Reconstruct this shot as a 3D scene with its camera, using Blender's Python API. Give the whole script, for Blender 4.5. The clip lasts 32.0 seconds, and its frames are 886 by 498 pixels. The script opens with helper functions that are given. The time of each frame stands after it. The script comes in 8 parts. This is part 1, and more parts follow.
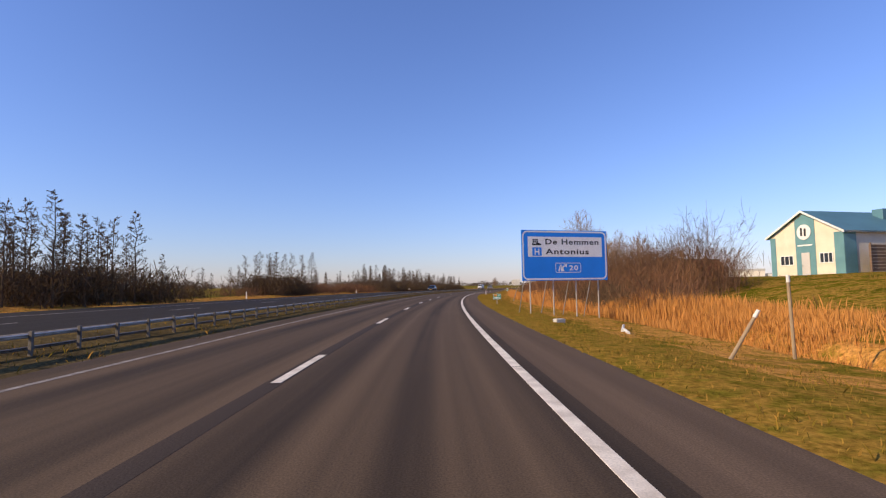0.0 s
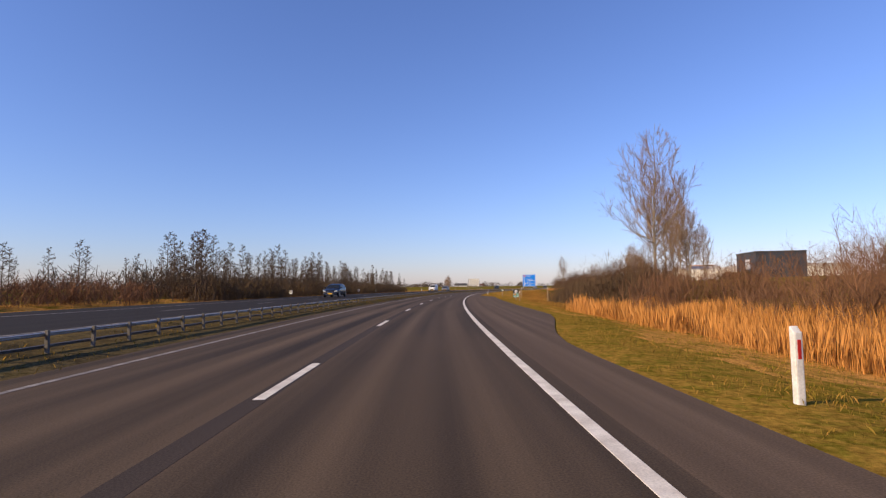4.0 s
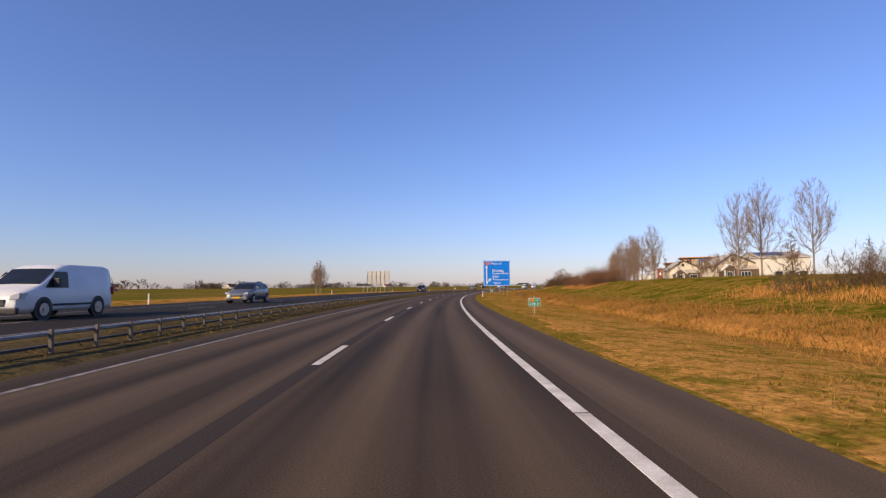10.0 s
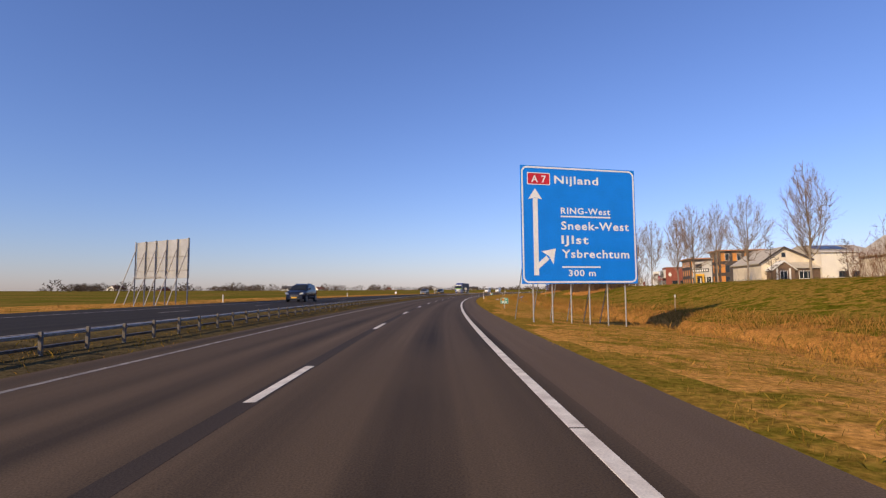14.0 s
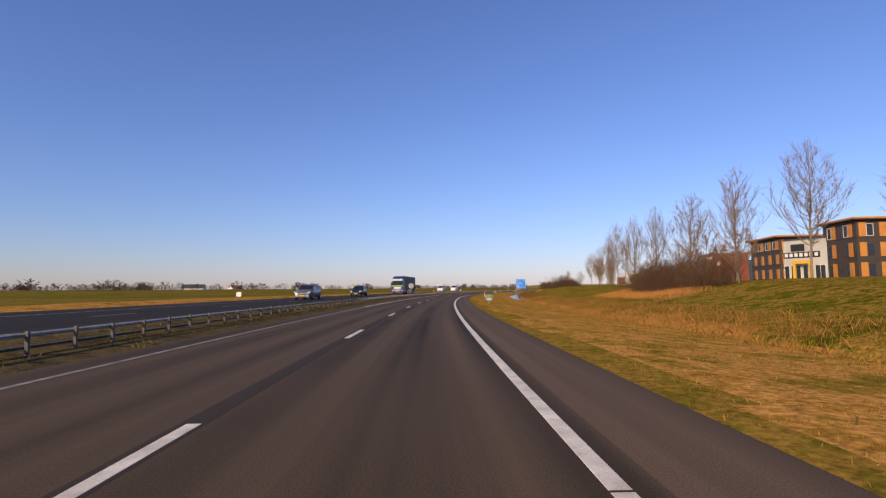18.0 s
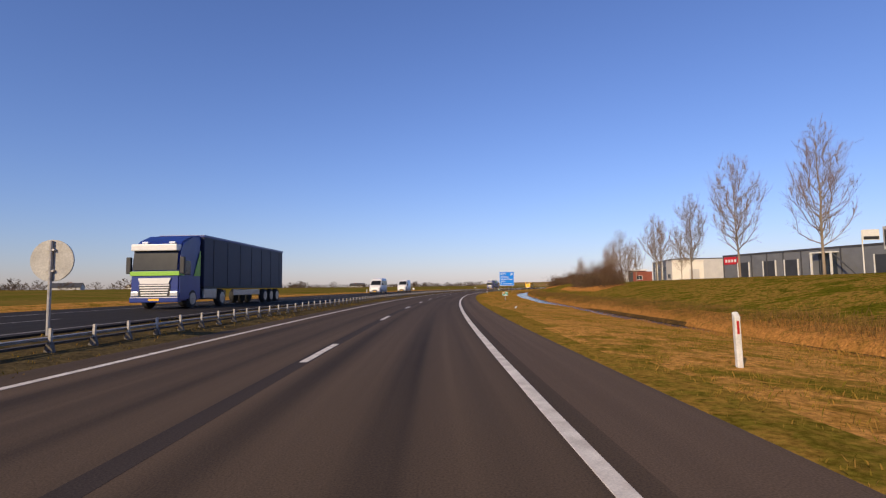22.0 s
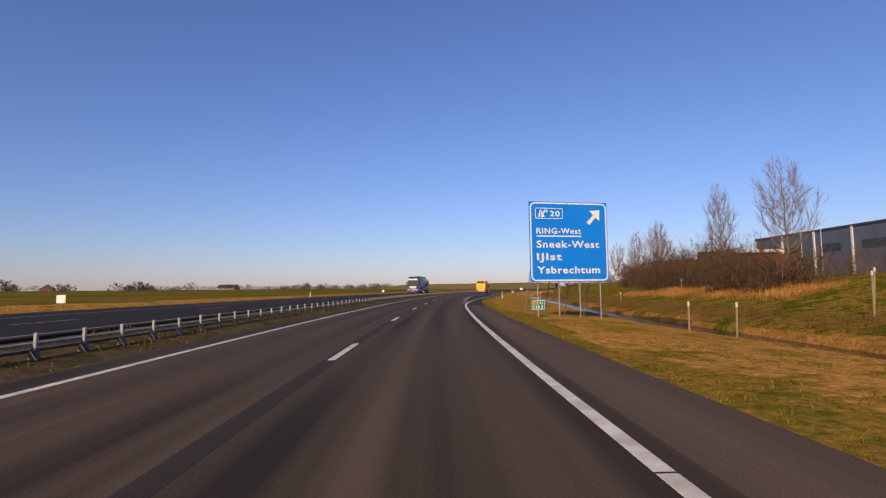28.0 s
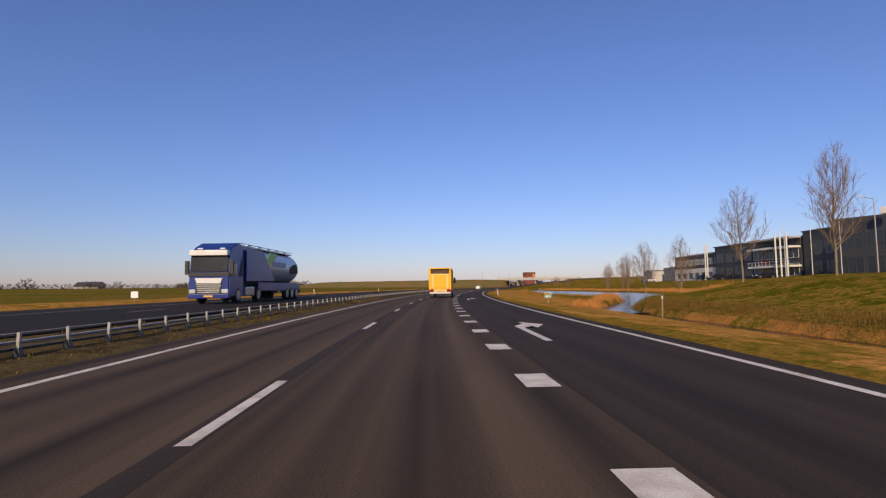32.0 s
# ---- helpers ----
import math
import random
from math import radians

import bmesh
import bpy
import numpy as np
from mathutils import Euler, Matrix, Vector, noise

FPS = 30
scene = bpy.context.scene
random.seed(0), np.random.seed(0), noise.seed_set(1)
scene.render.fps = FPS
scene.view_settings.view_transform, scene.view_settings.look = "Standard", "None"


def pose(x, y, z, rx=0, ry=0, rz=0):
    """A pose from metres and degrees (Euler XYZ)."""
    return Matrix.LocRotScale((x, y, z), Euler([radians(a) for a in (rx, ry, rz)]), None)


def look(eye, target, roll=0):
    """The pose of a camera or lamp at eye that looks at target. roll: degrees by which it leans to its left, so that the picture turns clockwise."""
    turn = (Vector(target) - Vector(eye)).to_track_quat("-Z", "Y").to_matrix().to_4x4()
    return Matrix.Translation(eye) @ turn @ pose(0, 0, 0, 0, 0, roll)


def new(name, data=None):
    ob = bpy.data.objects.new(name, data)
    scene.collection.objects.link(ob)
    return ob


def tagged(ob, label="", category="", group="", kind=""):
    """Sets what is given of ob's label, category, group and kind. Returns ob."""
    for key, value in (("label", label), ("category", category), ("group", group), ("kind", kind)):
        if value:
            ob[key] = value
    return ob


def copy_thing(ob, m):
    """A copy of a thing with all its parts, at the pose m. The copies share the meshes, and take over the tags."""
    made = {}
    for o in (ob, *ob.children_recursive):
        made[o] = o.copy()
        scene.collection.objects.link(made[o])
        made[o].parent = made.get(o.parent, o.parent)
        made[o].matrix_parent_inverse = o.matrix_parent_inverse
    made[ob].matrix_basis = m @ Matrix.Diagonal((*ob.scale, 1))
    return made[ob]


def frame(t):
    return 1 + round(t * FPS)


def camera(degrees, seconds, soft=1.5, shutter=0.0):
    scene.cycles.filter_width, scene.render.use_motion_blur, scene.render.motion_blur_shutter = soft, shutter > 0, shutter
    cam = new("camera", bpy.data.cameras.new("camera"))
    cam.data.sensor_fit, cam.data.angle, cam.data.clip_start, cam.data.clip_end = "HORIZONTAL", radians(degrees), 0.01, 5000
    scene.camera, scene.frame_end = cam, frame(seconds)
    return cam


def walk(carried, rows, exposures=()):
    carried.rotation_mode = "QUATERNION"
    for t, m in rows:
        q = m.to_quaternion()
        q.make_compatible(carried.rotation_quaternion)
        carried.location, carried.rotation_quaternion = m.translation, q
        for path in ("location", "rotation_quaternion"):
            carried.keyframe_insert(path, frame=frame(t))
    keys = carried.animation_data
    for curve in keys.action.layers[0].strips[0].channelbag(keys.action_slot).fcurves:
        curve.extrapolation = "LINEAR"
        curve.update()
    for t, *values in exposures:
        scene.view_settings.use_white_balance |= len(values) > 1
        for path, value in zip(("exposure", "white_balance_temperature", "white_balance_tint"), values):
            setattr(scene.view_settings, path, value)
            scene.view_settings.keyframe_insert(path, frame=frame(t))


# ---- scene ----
# ---- the road's curve: s metres along the right edge line, n metres to its right ----
BEND_AT = np.arange(-100.0, 1001.0, 100.0)
BEND = np.array([134.2, 134.2, 132.7, 131.7, 130.3, 110.8, 126.8, 138.9, 122.6, 119.3, 112.0, 100.0]) * 1e-5
S_GRID = np.arange(-400.0, 1601.0, 2.0)
_k = np.interp(S_GRID, BEND_AT, BEND)
HEAD = np.concatenate([[0], np.cumsum(_k[1:] + _k[:-1])])
HEAD -= np.interp(0, S_GRID, HEAD)
LINE_X = np.concatenate([[0], np.cumsum(np.sin(HEAD[1:]) + np.sin(HEAD[:-1]))])
LINE_Y = np.concatenate([[0], np.cumsum(np.cos(HEAD[1:]) + np.cos(HEAD[:-1]))])
LINE_X -= np.interp(0, S_GRID, LINE_X)
LINE_Y -= np.interp(0, S_GRID, LINE_Y)


def heading(s):
    """The road's heading in radians, clockwise from +y."""
    return float(np.interp(s, S_GRID, HEAD))


def at(s, n, z=0.0):
    th = heading(s)
    return Vector((float(np.interp(s, S_GRID, LINE_X)) + n * math.cos(th), float(np.interp(s, S_GRID, LINE_Y)) - n * math.sin(th), z))


def stand(s, n, z=0.0, turn=0.0):
    """A pose on the road's plan whose +y looks along the road, turned by degrees to the left."""
    p = at(s, n, z)
    return pose(p.x, p.y, p.z, 0, 0, turn - math.degrees(heading(s)))


# ---- camera ----
cam = camera(80.2, 32.0, soft=1.25)
EYE = 1.28
# seconds, s, n, yaw to the right of the road, pitch, roll
DRIVE = [
    (0.0, -0.1, -1.31, 1.43, 4.18, -0.83),
    (0.5, 10.4, -1.32, 1.88, 4.24, -0.75),
    (1.0, 21.0, -1.29, 1.96, 3.86, -0.67),
    (1.5, 31.6, -1.31, 1.73, 3.92, -0.69),
    (2.0, 42.2, -1.33, 1.51, 4.15, -0.67),
    (2.5, 52.8, -1.36, 1.03, 3.87, -0.62),
    (3.0, 63.4, -1.39, 1.36, 4.22, -0.70),
    (3.5, 74.2, -1.42, 1.36, 4.23, -0.69),
    (4.0, 85.0, -1.44, 1.36, 4.25, -0.68),
    (4.5, 95.8, -1.47, 1.36, 4.27, -0.68),
    (5.0, 106.6, -1.50, 1.37, 4.28, -0.67),
    (5.5, 117.4, -1.53, 1.37, 4.30, -0.66),
    (6.0, 128.2, -1.53, 2.42, 3.93, -0.61),
    (6.5, 139.0, -1.40, 2.57, 4.44, -0.85),
    (7.0, 149.8, -1.28, 2.18, 4.33, -0.92),
    (7.5, 160.5, -1.28, 1.64, 4.01, -0.71),
    (8.0, 171.1, -1.30, 1.29, 4.21, -0.54),
    (8.5, 181.9, -1.39, 1.12, 4.27, -0.76),
    (9.0, 192.6, -1.46, 1.21, 4.40, -0.65),
    (9.5, 203.3, -1.49, 1.50, 4.38, -0.77),
    (10.0, 214.2, -1.53, 1.75, 4.23, -0.69),
    (10.5, 225.2, -1.49, 1.83, 4.29, -0.85),
    (11.0, 236.2, -1.46, 1.76, 3.95, -0.71),
    (11.5, 247.2, -1.44, 1.71, 4.20, -0.73),
    (12.0, 258.2, -1.45, 1.83, 4.35, -0.79),
    (12.5, 269.0, -1.38, 1.85, 3.86, -0.73),
    (13.0, 279.8, -1.34, 1.84, 4.06, -0.71),
    (13.5, 290.5, -1.33, 1.79, 4.26, -0.61),
    (14.0, 301.0, -1.35, 1.41, 4.59, -0.42),
    (14.5, 311.4, -1.39, 1.26, 4.52, -0.57),
    (15.0, 322.5, -1.37, 1.63, 4.49, -0.61),
    (15.5, 333.6, -1.35, 1.99, 4.45, -0.64),
    (16.0, 344.6, -1.33, 2.35, 4.41, -0.67),
    (16.5, 355.7, -1.31, 2.72, 4.38, -0.70),
    (17.0, 366.8, -1.33, 1.79, 4.25, -0.70),
    (17.5, 377.9, -1.27, 2.15, 4.36, -0.71),
    (18.0, 389.0, -1.21, 1.76, 4.41, -0.56),
    (18.5, 400.3, -1.16, 1.84, 4.33, -0.69),
    (19.0, 411.6, -1.11, 1.37, 4.15, -0.76),
    (19.5, 422.9, -1.15, 1.30, 4.03, -0.72),
    (20.0, 434.1, -1.19, 1.32, 4.09, -0.73),
    (20.5, 445.3, -1.16, 1.57, 4.15, -0.71),
    (21.0, 456.3, -1.13, 1.78, 4.17, -0.69),
    (21.5, 467.1, -1.16, 1.33, 4.00, -0.69),
    (22.0, 477.9, -1.17, 1.34, 4.19, -0.79),
    (22.5, 488.9, -1.19, 1.08, 4.11, -0.65),
    (23.0, 499.9, -1.21, 1.37, 3.95, -0.54),
    (23.5, 510.7, -1.28, 1.48, 4.34, -0.73),
    (24.0, 521.6, -1.36, 1.25, 4.20, -0.81),
    (24.5, 532.4, -1.37, 1.49, 4.20, -0.69),
    (25.0, 543.4, -1.41, 1.54, 4.18, -0.69),
    (25.5, 554.3, -1.46, 1.60, 4.16, -0.68),
    (26.0, 565.3, -1.50, 1.66, 4.15, -0.68),
    (26.5, 576.2, -1.55, 1.72, 4.13, -0.67),
    (27.0, 587.3, -1.57, 1.62, 4.24, -0.76),
    (27.5, 598.4, -1.57, 1.56, 4.23, -0.72),
    (28.0, 609.5, -1.60, 1.46, 4.36, -0.73),
    (28.5, 620.5, -1.70, 1.60, 4.14, -0.68),
    (29.0, 631.7, -1.68, 1.53, 4.31, -0.68),
    (29.5, 643.0, -1.75, 1.52, 4.28, -0.68),
    (30.0, 654.3, -1.80, 1.72, 4.34, -0.63),
    (30.5, 665.5, -1.75, 1.72, 4.27, -0.71),
    (31.0, 676.7, -1.68, 2.07, 4.16, -0.71),
    (31.5, 687.8, -1.58, 2.23, 4.03, -0.77),
    (32.0, 698.8, -1.50, 2.25, 4.10, -0.74),
]


def eye_pose(s, n, yaw, pitch, roll):
    return stand(s, n, EYE, -yaw) @ pose(0, 0, 0, 90 + pitch) @ pose(0, 0, 0, 0, 0, roll)


walk(cam, [(row[0], eye_pose(*row[1:])) for row in DRIVE], [(0, 0.08), (9, -0.1), (20, -0.3), (32, -0.52)])

# ---- world and sun ----
SUN_TO, SUN_UP = 248.0, 27.0
world = bpy.data.worlds.new("sky")
scene.world = world
world.use_nodes = True
_n, _l = world.node_tree.nodes, world.node_tree.links
_sky = _n.new("ShaderNodeTexSky")
_sky.sky_type = "NISHITA"
_sky.sun_disc = False
_sky.sun_elevation, _sky.sun_rotation = radians(SUN_UP), radians(SUN_TO)
_sky.altitude, _sky.air_density, _sky.dust_density, _sky.ozone_density = 0, 1.25, 0.35, 6.3
_tint = _n.new("ShaderNodeMix")
_tint.data_type, _tint.blend_type = "RGBA", "MULTIPLY"
_tint.inputs[0].default_value, _tint.inputs[7].default_value = 1.0, (1.11, 1.0, 1.29, 1)
_l.new(_sky.outputs[0], _tint.inputs[6])
_l.new(_tint.outputs[2], _n["Background"].inputs[0])
_n["Background"].inputs[1].default_value = 0.133
sun = new("sun", bpy.data.lights.new("sun", "SUN"))
sun.data.energy, sun.data.angle, sun.data.color = 5.4, radians(0.6), (1.0, 0.77, 0.48)
_a, _e = radians(SUN_TO), radians(SUN_UP)
sun.matrix_world = look((0, 0, 60), (-math.sin(_a) * math.cos(_e) * 50, -math.cos(_a) * math.cos(_e) * 50, 60 - math.sin(_e) * 50))

# ---- materials ----
def nodes_of(name):
    m = bpy.data.materials.new(name)
    m.use_nodes = True
    return m, m.node_tree.nodes, m.node_tree.links, m.node_tree.nodes["Principled BSDF"]


def surface(name, base, other=None, scale=2.0, rough=0.8, metal=0.0, bump=0.15, grain=40.0, random_tint=0.0, spec=0.5, detail=6.0, stretch=None, coords="Object", mid=0.5):
    """A paint or natural surface: two colours mixed by a broad noise, a fine grain in value and relief."""
    m, n, l, b = nodes_of(name)
    other = other or tuple(c * 0.75 for c in base)
    tc = n.new("ShaderNodeTexCoord")
    src = tc.outputs[coords]
    if stretch:
        mp = n.new("ShaderNodeMapping")
        mp.inputs["Scale"].default_value = stretch
        l.new(src, mp.inputs["Vector"])
        src = mp.outputs[0]
    big = n.new("ShaderNodeTexNoise")
    big.inputs["Scale"].default_value, big.inputs["Detail"].default_value = scale, detail
    l.new(src, big.inputs["Vector"])
    fine = n.new("ShaderNodeTexNoise")
    fine.inputs["Scale"].default_value, fine.inputs["Detail"].default_value = grain, 4
    l.new(src, fine.inputs["Vector"])
    ramp = n.new("ShaderNodeValToRGB")
    ramp.color_ramp.elements[0].position, ramp.color_ramp.elements[1].position = mid - 0.16, mid + 0.16
    ramp.color_ramp.elements[0].color, ramp.color_ramp.elements[1].color = (*base, 1), (*other, 1)
    l.new(big.outputs[0], ramp.inputs[0])
    hsv = n.new("ShaderNodeHueSaturation")
    l.new(ramp.outputs[0], hsv.inputs["Color"])
    mr = n.new("ShaderNodeMapRange")
    mr.inputs["To Min"].default_value, mr.inputs["To Max"].default_value = 0.82, 1.18
    mr.inputs["From Min"].default_value, mr.inputs["From Max"].default_value = 0.25, 0.75
    l.new(fine.outputs[0], mr.inputs[0])
    value = mr.outputs[0]
    if random_tint:
        oi = n.new("ShaderNodeObjectInfo")
        mr2 = n.new("ShaderNodeMapRange")
        mr2.inputs["To Min"].default_value, mr2.inputs["To Max"].default_value = 1 - random_tint, 1 + random_tint
        l.new(oi.outputs["Random"], mr2.inputs[0])
        mul = n.new("ShaderNodeMath")
        mul.operation = "MULTIPLY"
        l.new(value, mul.inputs[0])
        l.new(mr2.outputs[0], mul.inputs[1])
        value = mul.outputs[0]
    l.new(value, hsv.inputs["Value"])
    l.new(hsv.outputs[0], b.inputs["Base Color"])
    b.inputs["Roughness"].default_value, b.inputs["Metallic"].default_value = rough, metal
    b.inputs["Specular IOR Level"].default_value = spec
    if bump:
        bp = n.new("ShaderNodeBump")
        bp.inputs["Strength"].default_value, bp.inputs["Distance"].default_value = bump, 0.02
        l.new(fine.outputs[0], bp.inputs["Height"])
        l.new(bp.outputs[0], b.inputs["Normal"])
    return m


def islands(name, colours, rough=0.9, trans=0.0):
    """Blades, twigs and clumps: a colour for each loose piece."""
    m, n, l, b = nodes_of(name)
    g = n.new("ShaderNodeNewGeometry")
    ramp = n.new("ShaderNodeValToRGB")
    e = ramp.color_ramp.elements
    for i, c in enumerate(colours):
        p = i / (len(colours) - 1)
        el = e[0] if i == 0 else e[-1] if i == len(colours) - 1 else e.new(p)
        el.position = p
        el.color = (*c, 1)
    l.new(g.outputs["Random Per Island"], ramp.inputs[0])
    l.new(ramp.outputs[0], b.inputs["Base Color"])
    b.inputs["Roughness"].default_value = rough
    b.inputs["Specular IOR Level"].default_value = 0.0
    return m


def asphalt(name, light, dark, brown, tracks, patch_scale=0.08):
    """Worn asphalt: lengthwise wheel tracks and patches by the plan's own (n, s) coordinates, stones, slight shine."""
    m, n, l, b = nodes_of(name)
    uv = n.new("ShaderNodeUVMap")
    uv.uv_map = "plan"
    sep = n.new("ShaderNodeSeparateXYZ")
    l.new(uv.outputs[0], sep.inputs[0])
    # wheel tracks: a wave across each lane, broken lengthwise by a stretched noise
    wave = n.new("ShaderNodeMath")
    wave.operation = "MULTIPLY_ADD"
    wave.inputs[1].default_value, wave.inputs[2].default_value = 2 * math.pi / 1.5, math.pi
    l.new(sep.outputs[0], wave.inputs[0])
    cos = n.new("ShaderNodeMath")
    cos.operation = "COSINE"
    l.new(wave.outputs[0], cos.inputs[0])
    mp = n.new("ShaderNodeMapping")
    mp.inputs["Scale"].default_value = (2.0, 0.014, 1)
    l.new(uv.outputs[0], mp.inputs["Vector"])
    streak = n.new("ShaderNodeTexNoise")
    streak.inputs["Scale"].default_value, streak.inputs["Detail"].default_value = 1.0, 5
    l.new(mp.outputs[0], streak.inputs["Vector"])
    add = n.new("ShaderNodeMath")
    add.operation = "MULTIPLY_ADD"
    add.inputs[1].default_value = tracks
    l.new(cos.outputs[0], add.inputs[0])
    l.new(streak.outputs[0], add.inputs[2])
    ramp = n.new("ShaderNodeValToRGB")
    ramp.color_ramp.elements[0].position, ramp.color_ramp.elements[1].position = 0.28, 0.74
    ramp.color_ramp.elements[0].color, ramp.color_ramp.elements[1].color = (*dark, 1), (*light, 1)
    l.new(add.outputs[0], ramp.inputs[0])
    patch = n.new("ShaderNodeTexNoise")
    patch.inputs["Scale"].default_value, patch.inputs["Detail"].default_value = patch_scale, 3
    l.new(uv.outputs[0], patch.inputs["Vector"])
    mix = n.new("ShaderNodeMix")
    mix.data_type = "RGBA"
    mr = n.new("ShaderNodeMapRange")
    mr.inputs["From Min"].default_value, mr.inputs["From Max"].default_value = 0.4, 0.65
    mr.inputs["To Max"].default_value = 0.6
    l.new(patch.outputs[0], mr.inputs[0])
    l.new(mr.outputs[0], mix.inputs[0])
    l.new(ramp.outputs[0], mix.inputs[6])
    mix.inputs[7].default_value = (*brown, 1)
    stone = n.new("ShaderNodeTexNoise")
    stone.inputs["Scale"].default_value, stone.inputs["Detail"].default_value = 55, 3
    l.new(uv.outputs[0], stone.inputs["Vector"])
    mr2 = n.new("ShaderNodeMapRange")
    mr2.inputs["From Min"].default_value, mr2.inputs["From Max"].default_value = 0.3, 0.7
    mr2.inputs["To Min"].default_value, mr2.inputs["To Max"].default_value = 0.7, 1.3
    l.new(stone.outputs[0], mr2.inputs[0])
    hsv = n.new("ShaderNodeHueSaturation")
    l.new(mix.outputs[2], hsv.inputs["Color"])
    l.new(mr2.outputs[0], hsv.inputs["Value"])
    l.new(hsv.outputs[0], b.inputs["Base Color"])
    b.inputs["Roughness"].default_value = 0.9
    b.inputs["Specular IOR Level"].default_value = 0.12
    bp = n.new("ShaderNodeBump")
    bp.inputs["Strength"].default_value, bp.inputs["Distance"].default_value = 0.35, 0.01
    l.new(stone.outputs[0], bp.inputs["Height"])
    l.new(bp.outputs[0], b.inputs["Normal"])
    return m


M = {}
M["road"] = asphalt("road_asphalt", (0.122, 0.083, 0.051), (0.034, 0.025, 0.018), (0.088, 0.060, 0.037), 0.13)
M["road_far"] = asphalt("far_carriageway_asphalt", (0.034, 0.027, 0.021), (0.019, 0.016, 0.013), (0.028, 0.022, 0.017), 0.05)
M["shoulder"] = asphalt("shoulder_asphalt", (0.158, 0.106, 0.066), (0.070, 0.048, 0.031), (0.112, 0.075, 0.047), 0.02)
M["new_asphalt"] = asphalt("fresh_asphalt", (0.062, 0.045, 0.033), (0.026, 0.020, 0.015), (0.048, 0.035, 0.025), 0.08)
M["joint"] = asphalt("sealed_joint_asphalt", (0.062, 0.045, 0.034), (0.034, 0.027, 0.022), (0.05, 0.038, 0.03), 0.03)
M["line"] = surface("worn_road_paint", (0.80, 0.73, 0.60), (0.54, 0.47, 0.37), 3.0, 0.7, grain=60, bump=0.1)
M["line_worn"] = surface("worn_grey_road_paint", (0.34, 0.30, 0.25), (0.13, 0.11, 0.09), 4.0, 0.8, grain=50, bump=0.1)
M["steel"] = surface("galvanised_steel", (0.46, 0.43, 0.39), (0.32, 0.30, 0.27), 6.0, 0.55, 0.35, 0.05, 30)
M["steel_dull"] = surface("weathered_steel", (0.34, 0.33, 0.31), (0.22, 0.21, 0.20), 5.0, 0.6, 0.5, 0.05, 30)


def turf(name, colours, broad, middle, fine, contrast=0.5, stretch=(1, 1, 1)):
    """Winter grass: a run of colours picked by two noises, with dark and light blades as fine mottling and relief."""
    m, n, l, b = nodes_of(name)
    tc = n.new("ShaderNodeTexCoord")
    total = None
    outs = []
    for scale, detail in ((broad, 3), (middle, 8), (fine, 8)):
        t = n.new("ShaderNodeTexNoise")
        t.inputs["Scale"].default_value, t.inputs["Detail"].default_value, t.inputs["Roughness"].default_value = scale, detail, 0.65
        l.new(tc.outputs["Object"], t.inputs["Vector"])
        outs.append(t.outputs[0])
    mix = n.new("ShaderNodeMath")
    mix.operation = "MULTIPLY_ADD"
    mix.inputs[1].default_value = 0.9
    l.new(outs[0], mix.inputs[0])
    l.new(outs[1], mix.inputs[2])
    mr = n.new("ShaderNodeMapRange")
    mr.inputs["From Min"].default_value, mr.inputs["From Max"].default_value = 0.68, 1.22
    l.new(mix.outputs[0], mr.inputs[0])
    ramp = n.new("ShaderNodeValToRGB")
    e = ramp.color_ramp.elements
    for i, c in enumerate(colours):
        p = i / (len(colours) - 1)
        el = e[0] if i == 0 else e[-1] if i == len(colours) - 1 else e.new(p)
        el.position = p
        el.color = (*c, 1)
    l.new(mr.outputs[0], ramp.inputs[0])
    mv = n.new("ShaderNodeMapRange")
    mv.inputs["From Min"].default_value, mv.inputs["From Max"].default_value = 0.3, 0.7
    mv.inputs["To Min"].default_value, mv.inputs["To Max"].default_value = 1 - contrast, 1 + contrast
    l.new(outs[2], mv.inputs[0])
    hsv = n.new("ShaderNodeHueSaturation")
    l.new(ramp.outputs[0], hsv.inputs["Color"])
    l.new(mv.outputs[0], hsv.inputs["Value"])
    l.new(hsv.outputs[0], b.inputs["Base Color"])
    b.inputs["Roughness"].default_value, b.inputs["Specular IOR Level"].default_value = 1.0, 0.0
    bp = n.new("ShaderNodeBump")
    bp.inputs["Strength"].default_value, bp.inputs["Distance"].default_value = 0.7, 0.03
    l.new(outs[2], bp.inputs["Height"])
    l.new(bp.outputs[0], b.inputs["Normal"])
    return m


M["grass"] = turf("verge_grass", [(0.13, 0.108, 0.012), (0.20, 0.138, 0.018), (0.33, 0.180, 0.034), (0.54, 0.262, 0.066), (0.40, 0.196, 0.040), (0.24, 0.132, 0.022)], 0.35, 1.6, 9, 0.6)
M["green_edge"] = turf("mossy_green_verge", [(0.12, 0.102, 0.012), (0.18, 0.132, 0.018), (0.29, 0.165, 0.030), (0.15, 0.116, 0.014), (0.23, 0.140, 0.024)], 0.4, 1.8, 10, 0.55)
M["dry_bank"] = turf("dry_grass_beside_the_ditch", [(0.17, 0.108, 0.018), (0.33, 0.158, 0.036), (0.44, 0.196, 0.050), (0.21, 0.120, 0.023)], 0.3, 1.4, 10, 0.6)
# darker than the dry bank, for the ditch's bottom and lower sides
M["dark_soil"] = turf("dark_ditch_soil", [(0.055, 0.036, 0.016), (0.090, 0.054, 0.021), (0.16, 0.088, 0.028)], 0.6, 2.8, 14)
